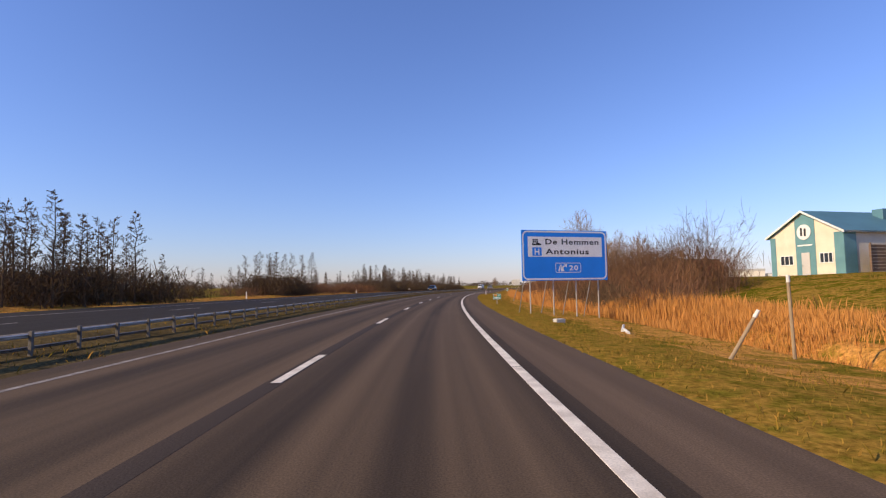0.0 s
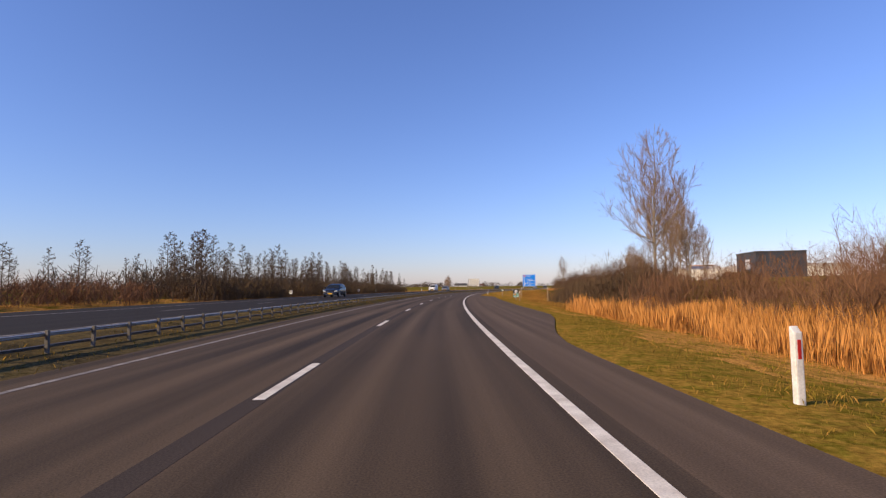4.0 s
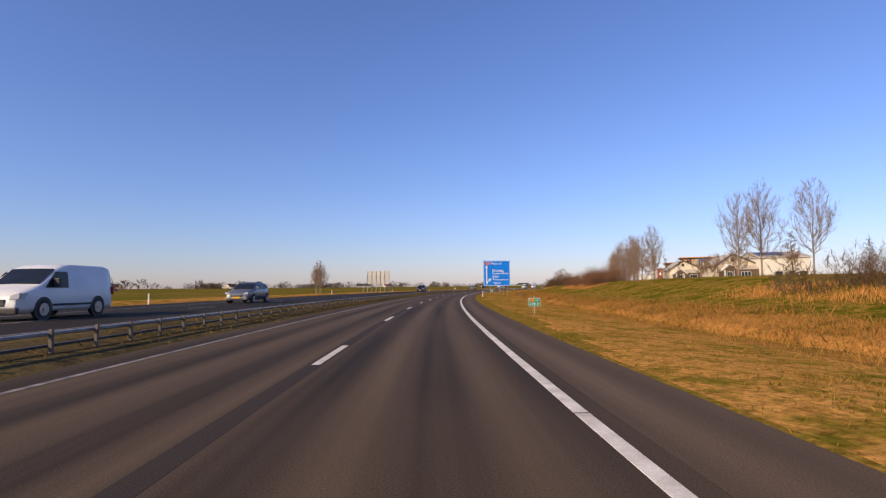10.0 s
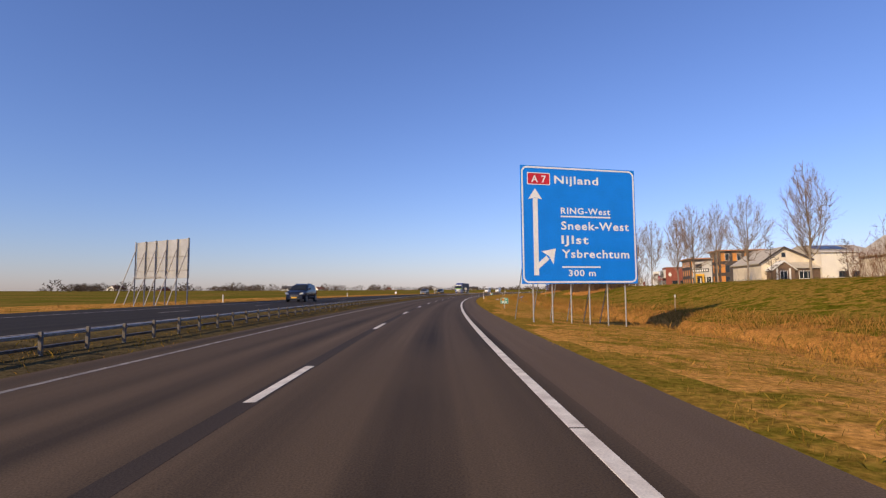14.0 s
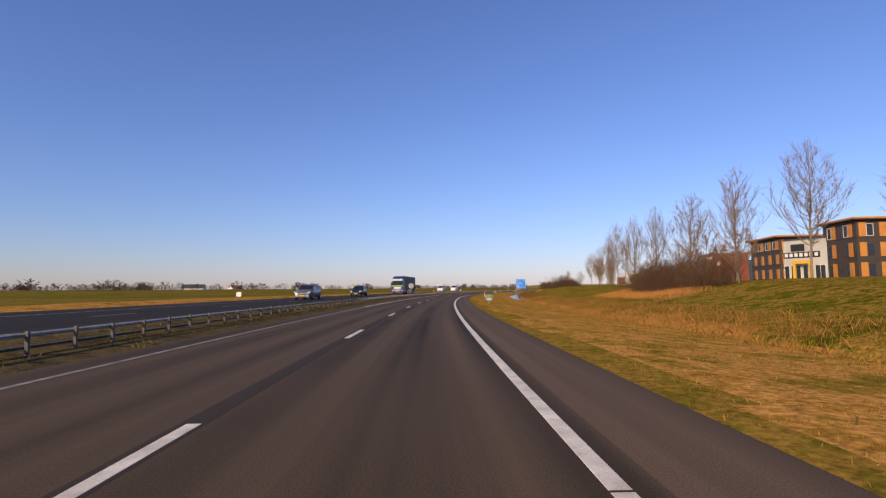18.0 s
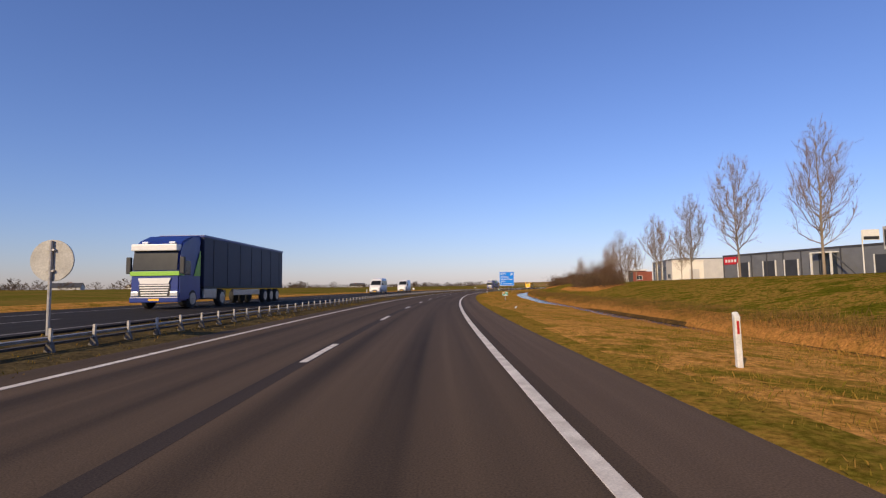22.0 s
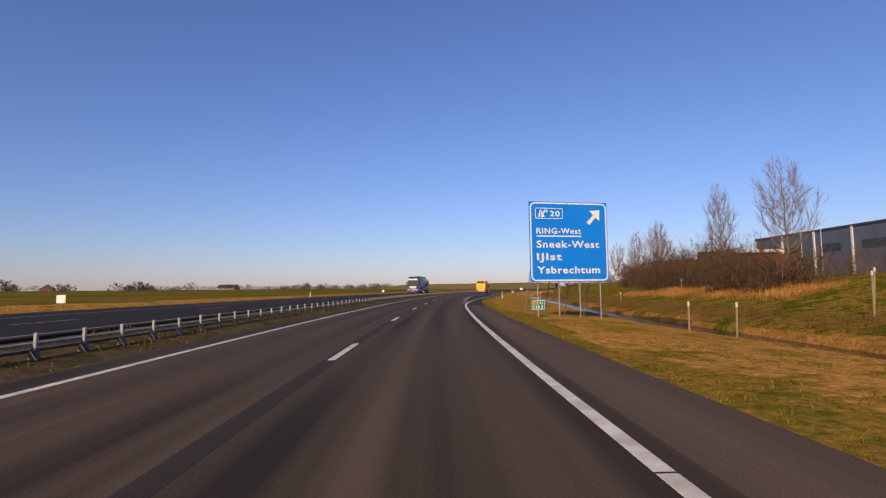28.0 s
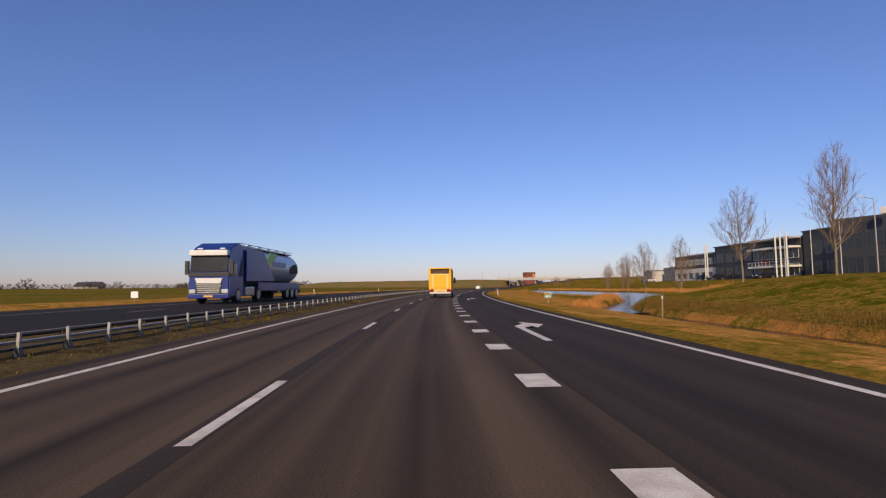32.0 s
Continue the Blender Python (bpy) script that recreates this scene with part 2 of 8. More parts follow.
M["field"] = turf("meadow_grass", [(0.085, 0.090, 0.012), (0.12, 0.11, 0.016), (0.20, 0.13, 0.03), (0.105, 0.10, 0.014)], 0.02, 0.12, 2.0, 0.35)
M["bank"] = turf("green_bank_grass", [(0.058, 0.058, 0.005), (0.090, 0.086, 0.007), (0.13, 0.108, 0.011), (0.30, 0.165, 0.034), (0.105, 0.094, 0.009), (0.070, 0.064, 0.007)], 0.3, 1.5, 7, 0.65)
M["median"] = turf("median_soil_and_grass", [(0.050, 0.040, 0.022), (0.085, 0.064, 0.032), (0.13, 0.095, 0.042), (0.07, 0.055, 0.022)], 0.4, 2.0, 14)

# ---- small mesh helpers ----
def mesh_of(name, bm, mats, smooth=False):
    me = bpy.data.meshes.new(name)
    bm.to_mesh(me)
    bm.free()
    for m in mats if isinstance(mats, (list, tuple)) else [mats]:
        me.materials.append(m)
    if smooth:
        me.polygons.foreach_set("use_smooth", [True] * len(me.polygons))
    return me


def part(name, bm, mat, parent=None, label="", smooth=False, m=None):
    ob = new(name, bm if isinstance(bm, bpy.types.Mesh) else mesh_of(name, bm, mat, smooth))
    if m is not None:
        ob.matrix_basis = m
    if parent:
        ob.parent = parent
    if label:
        tagged(ob, label)
    return ob


def thing(name, label, category, m=None, group="", kind=""):
    ob = new(name)
    ob.empty_display_size = 0.3
    if m is not None:
        ob.matrix_basis = m
    return tagged(ob, label, category, group, kind)


def box(x0, x1, y0, y1, z0, z1, bevel=0.0, bm=None):
    bm = bm or bmesh.new()
    r = bmesh.ops.create_cube(bm, size=1)
    bmesh.ops.transform(bm, matrix=Matrix.LocRotScale(((x0 + x1) / 2, (y0 + y1) / 2, (z0 + z1) / 2), None, (x1 - x0, y1 - y0, z1 - z0)), verts=r["verts"])
    if bevel:
        e = list({e for v in r["verts"] for e in v.link_edges})
        bmesh.ops.bevel(bm, geom=e, offset=bevel, segments=2, affect="EDGES", profile=0.6)
    return bm


def rod(a, b, r0, r1=None, sides=8, bm=None):
    """A tapered round bar from a to b."""
    bm = bm or bmesh.new()
    a, b = Vector(a), Vector(b)
    d = b - a
    q = Vector((0, 0, 1)).rotation_difference(d.normalized()).to_matrix().to_4x4()
    bmesh.ops.create_cone(bm, cap_ends=True, segments=sides, radius1=r0, radius2=r0 if r1 is None else r1, depth=d.length, matrix=Matrix.Translation((a + b) / 2) @ q)
    return bm


def prism(points, axis, lo, hi, bm=None):
    """An outline of (a, b) pairs drawn out along an axis: 'x' takes (y, z), 'y' takes (x, z), 'z' takes (x, y)."""
    bm = bm or bmesh.new()
    put = {"x": lambda a, b, c: (c, a, b), "y": lambda a, b, c: (a, c, b), "z": lambda a, b, c: (a, b, c)}[axis]
    low = [bm.verts.new(put(a, b, lo)) for a, b in points]
    high = [bm.verts.new(put(a, b, hi)) for a, b in points]
    k = len(points)
    bm.faces.new(low[::-1])
    bm.faces.new(high)
    for i in range(k):
        bm.faces.new((low[i], low[(i + 1) % k], high[(i + 1) % k], high[i]))
    bmesh.ops.recalc_face_normals(bm, faces=bm.faces)
    return bm


def strip(section, s0, s1, step=4.0, closed=False, bm=None, uv=True):
    """A cross-section of (n, z) points, or a function of s that gives it, swept along the road; 'plan' coordinates are (n, s)."""
    bm = bm or bmesh.new()
    count = max(1, int(math.ceil((s1 - s0) / step)))
    layer = bm.loops.layers.uv.get("plan") or bm.loops.layers.uv.new("plan")
    rows, marks = [], []
    for i in range(count + 1):
        s = s0 + (s1 - s0) * i / count
        sec = section(s) if callable(section) else section
        rows.append([bm.verts.new(at(s, n, z)) for n, z in sec])
        marks.append([(n, s) for n, z in sec])
    k = len(rows[0])
    for i in range(count):
        for j in range(k if closed else k - 1):
            j2 = (j + 1) % k
            f = bm.faces.new((rows[i][j], rows[i][j2], rows[i + 1][j2], rows[i + 1][j]))
            for lp, mk in zip(f.loops, (marks[i][j], marks[i][j2], marks[i + 1][j2], marks[i + 1][j])):
                lp[layer].uv = mk
    if closed:
        bm.faces.new(rows[0][::-1])
        bm.faces.new(rows[-1])
    bmesh.ops.recalc_face_normals(bm, faces=bm.faces)
    return bm


def smooth_step(a, b, x):
    t = min(1.0, max(0.0, (x - a) / (b - a)))
    return t * t * (3 - 2 * t)


# ---- ground ----
def lane_end(s):
    """How far the paving reaches to the right: narrow shoulder, a lay-by, then the slip lane."""
    bay = smooth_step(96, 112, s) * (1 - smooth_step(158, 176, s))
    slip = smooth_step(660, 712, s)
    return 1.6 + 2.3 * bay + 2.85 * slip


def ditch_at(s):
    return 10.2 - 1.4 * (1 - smooth_step(90, 150, s)) + 1.8 * smooth_step(634, 690, s)


def ditch_half(s):
    """Half the width of the ditch's bottom."""
    return 0.40 + 0.38 * smooth_step(475, 545, s) - 0.2 * smooth_step(690, 730, s)


POND_S = (764, 772, 777, 787, 796, 826, 864, 884, 920)
POND_NEAR = (21.5, 21.0, 19.8, 18.5, 17.3, 16.2, 15.0, 14.7, 15.8)
POND_FAR = (22.5, 32.0, 35.5, 38.5, 39.6, 40.0, 32.5, 26.0, 16.5)


def pond(s, n):
    """How much a place belongs to the pond or the creek that feeds it (1) or not (0)."""
    if not 735 < s < 925:
        return 0.0
    near, far = np.interp(s, POND_S, POND_NEAR), np.interp(s, POND_S, POND_FAR)
    body = smooth_step(near - 0.6, near + 0.8, n) * (1 - smooth_step(far - 0.8, far + 0.6, n)) if s > 764 else 0.0
    bed = 12.4 + 9.0 * smooth_step(736, 766, s)
    creek = 1 - smooth_step(0.7, 1.8, abs(n - bed)) if 736 < s < 768 else 0.0
    return max(body, creek)


def ground_z(s, n):
    rough = 0.05 * noise.noise((s * 0.35, n * 0.5, 0)) + 0.10 * noise.noise((s * 0.07, n * 0.11, 3))
    if n >= 0:
        edge, d = lane_end(s), ditch_at(s)
        top = 1.75 + 0.45 * smooth_step(200, 290, s) - 0.4 * smooth_step(305, 420, s) + 0.25 * smooth_step(560, 620, s) - 0.6 * smooth_step(680, 780, s)
        verge = -0.06 - 0.42 * smooth_step(edge + 0.5, d - 1.2, n)
        dig = -(0.55 + 0.25 * smooth_step(465, 530, s)) * (1 - smooth_step(ditch_half(s), ditch_half(s) + 0.85, abs(n - d))) * (1 - smooth_step(740, 750, s))
        bank = top * smooth_step(d + 2.0, d + 15.0, n) + (2.35 - top) * smooth_step(d + 18.0, d + 34.0, n) + (0.35 if n > d else 0) * smooth_step(d + 1.0, d + 3.0, n)
        low = smooth_step(738, 767, s) * smooth_step(edge + 0.5, d, n) * (1 - smooth_step(27, 38, n) * (1 - smooth_step(764, 784, s)))
        bank += (0.15 + 2.5 * smooth_step(40, 60, n) - bank) * low
        far = -1.6 * smooth_step(130, 260, n)
        z = verge + dig + bank + far
        z += (-1.15 - z) * pond(s, n) if n > d - 2.5 else 0
        return z + rough * smooth_step(edge, edge + 2.0, n)
    m = -n
    if m < 10.5:
        return -0.07 + 0.16 * smooth_step(7.5, 8.8, m) + 0.20 * smooth_step(8.9, 10.4, m) + rough * 0.4
    if m < 20.9:
        return 0.28
    z = 0.36 + 0.009 * (min(m, 420) - 20.9) - 0.45 * (smooth_step(23.0, 24.5, m) - smooth_step(25.5, 29.0, m)) - 5.5 * smooth_step(420, 900, m)
    return z + rough * smooth_step(21.0, 23.5, m)


N_COLS = [-900, -600, -420, -320, -250, -200, -160, -130, -105, -85, -70, -58, -48, -40, -35, -31, -29, -27.6, -26.4, -25.4, -24.4, -23.6, -22.6, -21.8, -21.2, -20.8, -10.7, -10.35, -9.9, -9.4, -8.9, -8.4, -8.0, -7.6, -7.3, -6.5,
          0.5, 1.5, 1.8, 2.2, 2.6, 3.0, 3.4, 4.0, 4.6, 5.2, 5.8, 6.4, 7.0, 7.4, 7.8, 8.1, 8.4, 8.7, 9.0, 9.3, 9.6, 9.9, 10.2, 10.5, 10.8, 11.1, 11.4, 11.7, 12.0, 12.4, 13.0, 13.8, 14.6, 15.6, 16.6, 17.8, 19, 20.5, 22, 23.5, 25, 26.5, 28, 29.5, 31, 33, 35.5, 38, 41, 44, 48, 54, 62, 75, 95, 130, 180, 260, 380]


def build_ground():
    """One sheet: the verges, ditch, banks and meadows along the road, and the flat land out to the horizon."""
    verts, faces, mat_ids = [], [], []
    rows = list(np.arange(-340.0, -20.0, 20.0)) + list(np.arange(-20.0, 930.0, 2.5)) + list(np.arange(930.0, 1500.1, 19.0))
    k = len(N_COLS)
    for s in rows:
        for n in N_COLS:
            v = at(s, n)
            z = ground_z(s, n)
            if n in (0.5, -6.5):
                z = -0.25
            if -20.9 < n < -10.6:
                z = 0.15
            verts.append((v.x, v.y, z))
    for i in range(len(rows) - 1):
        s = (rows[i] + rows[i + 1]) / 2
        for j in range(k - 1):
            a = i * k + j
            faces.append((a, a + 1, a + k + 1, a + k))
            nm = (N_COLS[j] + N_COLS[j + 1]) / 2
            d, green = ditch_at(s), 1.25 + 0.6 * smooth_step(60, 10, s) + 2.2 * smooth_step(122, 145, s) * (1 - smooth_step(330, 400, s)) + 0.8 * smooth_step(455, 520, s) * (1 - 0.6 * smooth_step(620, 680, s)) + 1.4 * noise.noise((s * 0.06, 0.5, 7)) + 1.3 * noise.noise((s * 0.33, nm * 0.7, 2))
            mat_ids.append(1 if nm < -30 else 3 if -10.7 < nm < -6 else 4 if -ditch_half(s) - 0.25 < nm - d < ditch_half(s) + 0.25 + 0.3 * smooth_step(470, 520, s) * (1 - smooth_step(660, 690, s)) and 120 < s < 742 else 2 if nm > d + green else 5 if nm > d - 0.8 - 0.45 * green and 170 < s < 742 else 6 if lane_end(s) - 0.5 < nm < lane_end(s) + (2.6 if s < 110 else 0.9) + 1.3 * noise.noise((s * 0.10, nm * 0.3, 5)) else 0)
    base = len(verts)
    for x, y in ((-4500, -4500), (4500, -4500), (4500, 4500), (-4500, 4500)):
        verts.append((x, y, -1.75))
    faces.append((base, base + 1, base + 2, base + 3))
    mat_ids.append(1)
    me = bpy.data.meshes.new("ground")
    me.from_pydata(verts, [], faces)
    for m in (M["grass"], M["field"], M["bank"], M["median"], M["dark_soil"], M["dry_bank"], M["green_edge"]):
        me.materials.append(m)
    me.polygons.foreach_set("material_index", mat_ids)
    me.polygons.foreach_set("use_smooth", [True] * len(faces))
    return tagged(new("ground", me), "grassy verges, ditch banks and flat meadows beside the motorway", "ground", kind="structure")


M["water"] = nodes_of("ditch_water")[0]
_b = M["water"].node_tree.nodes["Principled BSDF"]
_b.inputs["Base Color"].default_value, _b.inputs["Roughness"].default_value = (0.010, 0.013, 0.016, 1), 0.16
_b.inputs["Specular IOR Level"].default_value = 0.14
_nz = M["water"].node_tree.nodes.new("ShaderNodeTexNoise")
_nz.inputs["Scale"].default_value = 2.5
_bp = M["water"].node_tree.nodes.new("ShaderNodeBump")
_bp.inputs["Strength"].default_value, _bp.inputs["Distance"].default_value = 0.35, 0.05
M["water"].node_tree.links.new(_nz.outputs[0], _bp.inputs["Height"])
M["water"].node_tree.links.new(_bp.outputs[0], _b.inputs["Normal"])

ground = build_ground()
tagged(part("water", strip(lambda s: [(ditch_at(s) - 1.9, -0.89 + 0.10 * smooth_step(460, 530, s)), (ditch_at(s) + 1.9, -0.89 + 0.10 * smooth_step(460, 530, s))], 225, 742, 6), M["water"]), "narrow blue-grey ditch of still water", "ditch", kind="structure")
tagged(part("water", strip([(11.0, -0.70), (44.0, -0.70)], 735, 926, 6), M["water"]), "still pond beside the slip road", "pond", kind="structure")

# ---- carriageways ----
road = tagged(part("road", strip(lambda s: [(-8.0, -0.2), (-8.0, -0.012), (-7.2, 0), (0.3, 0), (0.3, -0.2)], -340, 1500, 5), M["road"]), "dark grey two-lane motorway carriageway with worn wheel tracks", "road", kind="structure")
tagged(part("road_shoulder", strip(lambda s: [(0.3, -0.2), (0.3, 0.0), (lane_end(s), -0.03), (lane_end(s) + 0.06, -0.2)], -340, 650, 2.5), M["shoulder"], road), "brownish worn asphalt shoulder with a lay-by")
tagged(part("slip_lane", strip(lambda s: [(0.3, -0.2), (0.3, 0.001), (max(0.32, min(3.75, lane_end(s) - 0.9)), 0.0), (lane_end(s), -0.03), (lane_end(s) + 0.06, -0.2)], 650, 1000, 2.5), M["new_asphalt"], road), "fresh dark asphalt slip lane")
road_far = tagged(part("road", strip([(-21.1, 0.1), (-21.1, 0.41), (-10.45, 0.34), (-10.45, 0.1)], -340, 1500, 5), M["road_far"]), "dark asphalt carriageway for oncoming traffic", "road", kind="structure")

Z_LINE = 0.004


def line_bm(n0, n1, s0, s1, z=Z_LINE, step=5.0):
    return strip([(n0, z - 0.003), (n0 + 0.004, z), (n1 - 0.004, z), (n1, z - 0.003)], s0, s1, step)


def slip_edge(s):
    """The n of the outer edge line, which leaves the lane at the slip road."""
    return 3.75 * smooth_step(647, 712, s)


# the right edge line is laid in lengths with a thin gap between them
edge_len = 9.6
for i in range(72):
    a = -30 + i * edge_len
    if a + edge_len > 640:
        break
    part("edge_line", line_bm(-0.08, 0.08, a, a + edge_len - 0.035, step=4.8), M["line"], road)
part("edge_line", strip(lambda s: [(slip_edge(s) - 0.08, Z_LINE), (slip_edge(s) + 0.08, Z_LINE)], 632.4, 1000, 2.0), M["line"], road)
part("edge_line", line_bm(-7.07, -6.95, -340, 430), M["line_worn"], road, "worn grey edge line")
part("edge_line", line_bm(-7.09, -6.93, 430.1, 1400), M["line"], road)
part("joint_seal", line_bm(-3.66, -3.38, -340, 1400, 0.002), M["joint"], road, "dark sealed joint between the lanes")
dash_k = range(-3, 100)
for k in dash_k:
    c = 8.78 + 12 * k
    part("lane_dash", line_bm(-3.575, -3.425, c - 1.5, c + 1.5, step=1.5), M["line"], road)
for k in range(90):
    c = 658.0 + 4.0 * k
    if c < 960:
        part("lane_block", line_bm(-0.225, 0.225, c - 0.5, c + 0.5, step=1), M["line"], road)
for n in (-10.95, -17.95):
    part("edge_line", line_bm(n - 0.08, n + 0.08, -340, 1400, 0.394 if n < -15 else 0.3475), M["line_worn"], road_far)
for k in range(-8, 92):
    c = 3 + 12 * k
    part("lane_dash", line_bm(-14.52, -14.38, c - 1.5, c + 1.5, 0.3705, 1.5), M["line_worn"], road_far)


def arrow_mark(s, n):
    """A turn-right arrow, laid on the lane."""
    pts = [(-0.09, -2.6), (0.09, -2.6), (0.11, 1.3), (0.45, 1.9), (0.50, 1.2), (0.95, 2.6), (0.30, 3.9), (0.32, 2.9), (-0.09, 2.0)]
    bm = bmesh.new()
    bm.faces.new([bm.verts.new(at(s + y, n + x, 0.006)) for x, y in pts])
    bmesh.ops.triangulate(bm, faces=bm.faces)
    bmesh.ops.recalc_face_normals(bm, faces=bm.faces)
    return part("turn_arrow", bm, M["line"], road, "white painted turn-right arrow")


arrow_mark(713.6, 1.32)
arrow_mark(751.6, 1.32)

# ---- guard rail in the median ----
M["post_dark"] = surface("dark_brown_post", (0.16, 0.14, 0.12), (0.10, 0.085, 0.07), 8.0, 0.7, 0.3, 0.1, 40)
RAIL_N = -8.9


def w_beam(n, zc, half):
    """The W-shaped section of a rail, as a closed outline."""
    front = [(0.000, -half), (0.035, -half * 0.75), (0.045, -half * 0.5), (0.008, -half * 0.12), (0.008, half * 0.12), (0.045, half * 0.5), (0.035, half * 0.75), (0.000, half)]
    return [(n + a, zc + b) for a, b in front] + [(n + a - 0.006, zc + b) for a, b in reversed(front)]


def rail_section(s0, s1, tall):
    t = thing("guard_rail", "low galvanised steel guard rail on short posts in the median" if not tall else "low galvanised guard rail with posts standing above the rail", "guard rail", group="median guard rail")
    zc, half = (0.475, 0.042) if not tall else (0.36, 0.036)
    part("beam", strip(w_beam(RAIL_N - 0.13, zc, half), s0, s1, 4.0, closed=True), M["steel"], t)
    part("beam", strip(w_beam(RAIL_N - 0.16, 0.24, 0.035), s0, s1, 4.0, closed=True), M["post_dark"], t)
    k = int(round((s1 - s0) / 1.333))
    if tall:
        me = mesh_of("post", box(-0.03, 0.03, -0.03, 0.03, 0.27, 0.57, 0.008), M["steel"])
        # wider lower piece of each tall post, darker than the steel above
        foot = mesh_of("post_foot", prism([(-0.10, -0.25), (0.10, -0.25), (0.09, 0.11), (0.035, 0.29), (-0.035, 0.29), (-0.09, 0.11)], "y", -0.05, 0.05), M["post_dark"])
    else:
        me = mesh_of("post", box(-0.035, 0.035, -0.03, 0.03, -0.25, 0.57, 0.008), M["post_dark"])
    for i in range(k):
        s = s0 + (i + 0.5) * (s1 - s0) / k
        m = stand(s, RAIL_N - 0.04, random.uniform(-0.02, 0.01)) @ pose(0, 0, 0, random.uniform(-1.5, 1.5), random.uniform(-2, 2), 0)
        p = part("post", me, None, t, m=m)
        if tall:
            part("post_foot", foot, None, p)
    return t


for i in range(11):
    rail_section(-40 + 80 * i, -40 + 80 * (i + 1), i >= 6)

# ---- writing ----
def letters(text, bold=0.022):
    """The built-in font as a flat mesh, 1 high for a capital."""
    cu = bpy.data.curves.new("text", "FONT")
    cu.body, cu.size, cu.offset, cu.resolution_u, cu.space_character = text, 1.0, bold, 3, 1.12
    ob = bpy.data.objects.new("text", cu)
    scene.collection.objects.link(ob)
    bpy.context.view_layer.update()
    me = bpy.data.meshes.new_from_object(ob.evaluated_get(bpy.context.evaluated_depsgraph_get()))
    bpy.data.objects.remove(ob)
    return me


def write(text, x, z, height, width, y, mat, parent, label="", bold=0.022):
    """Words on an upright board that faces -y: x, z the lower left corner."""
    me = letters(text, bold)
    co = np.empty(len(me.vertices) * 3, "f")
    me.vertices.foreach_get("co", co)
    co = co.reshape(-1, 3)
    lo, hi = co.min(0), co.max(0)
    k = height / 0.70
    kx = width / (hi[0] - lo[0]) if width else k
    out = np.stack([x + (co[:, 0] - lo[0]) * kx, np.full(len(co), y), z + co[:, 1] * k], 1)
    me.vertices.foreach_set("co", out.astype("f").ravel())
    me.materials.append(mat)
    me.update()
    return part("lettering", me, None, parent, label)


def rounded(x0, x1, z0, z1, r, k=6):
    pts = []
    for cx, cz, a0 in ((x1 - r, z1 - r, 0), (x0 + r, z1 - r, 90), (x0 + r, z0 + r, 180), (x1 - r, z0 + r, 270)):
        pts += [(cx + r * math.cos(radians(a0 + 90 * i / k)), cz + r * math.sin(radians(a0 + 90 * i / k))) for i in range(k + 1)]
    return pts


def flat(pts, y, bm=None):
    bm = bm or bmesh.new()
    f = bm.faces.new([bm.verts.new((x, y, z)) for x, z in pts])
    f.normal_update()
    if f.normal.y > 0:
        f.normal_flip()
    return bm


def ring(x0, x1, z0, z1, r, w, y, bm=None):
    bm = bm or bmesh.new()
    a, b = rounded(x0, x1, z0, z1, r), rounded(x0 + w, x1 - w, z0 + w, z1 - w, max(0.01, r - w))
    va, vb = [bm.verts.new((p, y, q)) for p, q in a], [bm.verts.new((p, y, q)) for p, q in b]
    for i in range(len(a)):
        f = bm.faces.new((va[i], va[(i + 1) % len(a)], vb[(i + 1) % len(a)], vb[i]))
        f.normal_update()
        if f.normal.y > 0:
            f.normal_flip()
    return bm


M["sign_blue"] = surface("blue_reflective_sheet", (0.005, 0.24, 0.86), (0.004, 0.215, 0.78), 1.2, 0.32, grain=20, bump=0.01)
M["sign_white"] = surface("white_reflective_sheet", (0.86, 0.86, 0.84), (0.78, 0.78, 0.76), 2.0, 0.35, grain=20, bump=0.01)
M["sign_red"] = surface("red_reflective_sheet", (0.62, 0.02, 0.03), (0.55, 0.02, 0.03), 2.0, 0.35, grain=20, bump=0.01)
M["sign_green"] = surface("green_reflective_sheet", (0.0, 0.25, 0.14), (0.0, 0.21, 0.12), 2.0, 0.4, grain=20, bump=0.01)
M["sign_yellow"] = surface("amber_reflective_sheet", (0.80, 0.32, 0.03), (0.7, 0.27, 0.03), 2.0, 0.4, grain=20, bump=0.01)
M["ink"] = surface("black_film", (0.02, 0.02, 0.022), (0.03, 0.03, 0.03), 3.0, 0.5, bump=0.0)
M["alu"] = surface("bare_aluminium_sheet", (0.48, 0.47, 0.44), (0.40, 0.39, 0.37), 1.5, 0.5, 0.5, 0.02, 25)


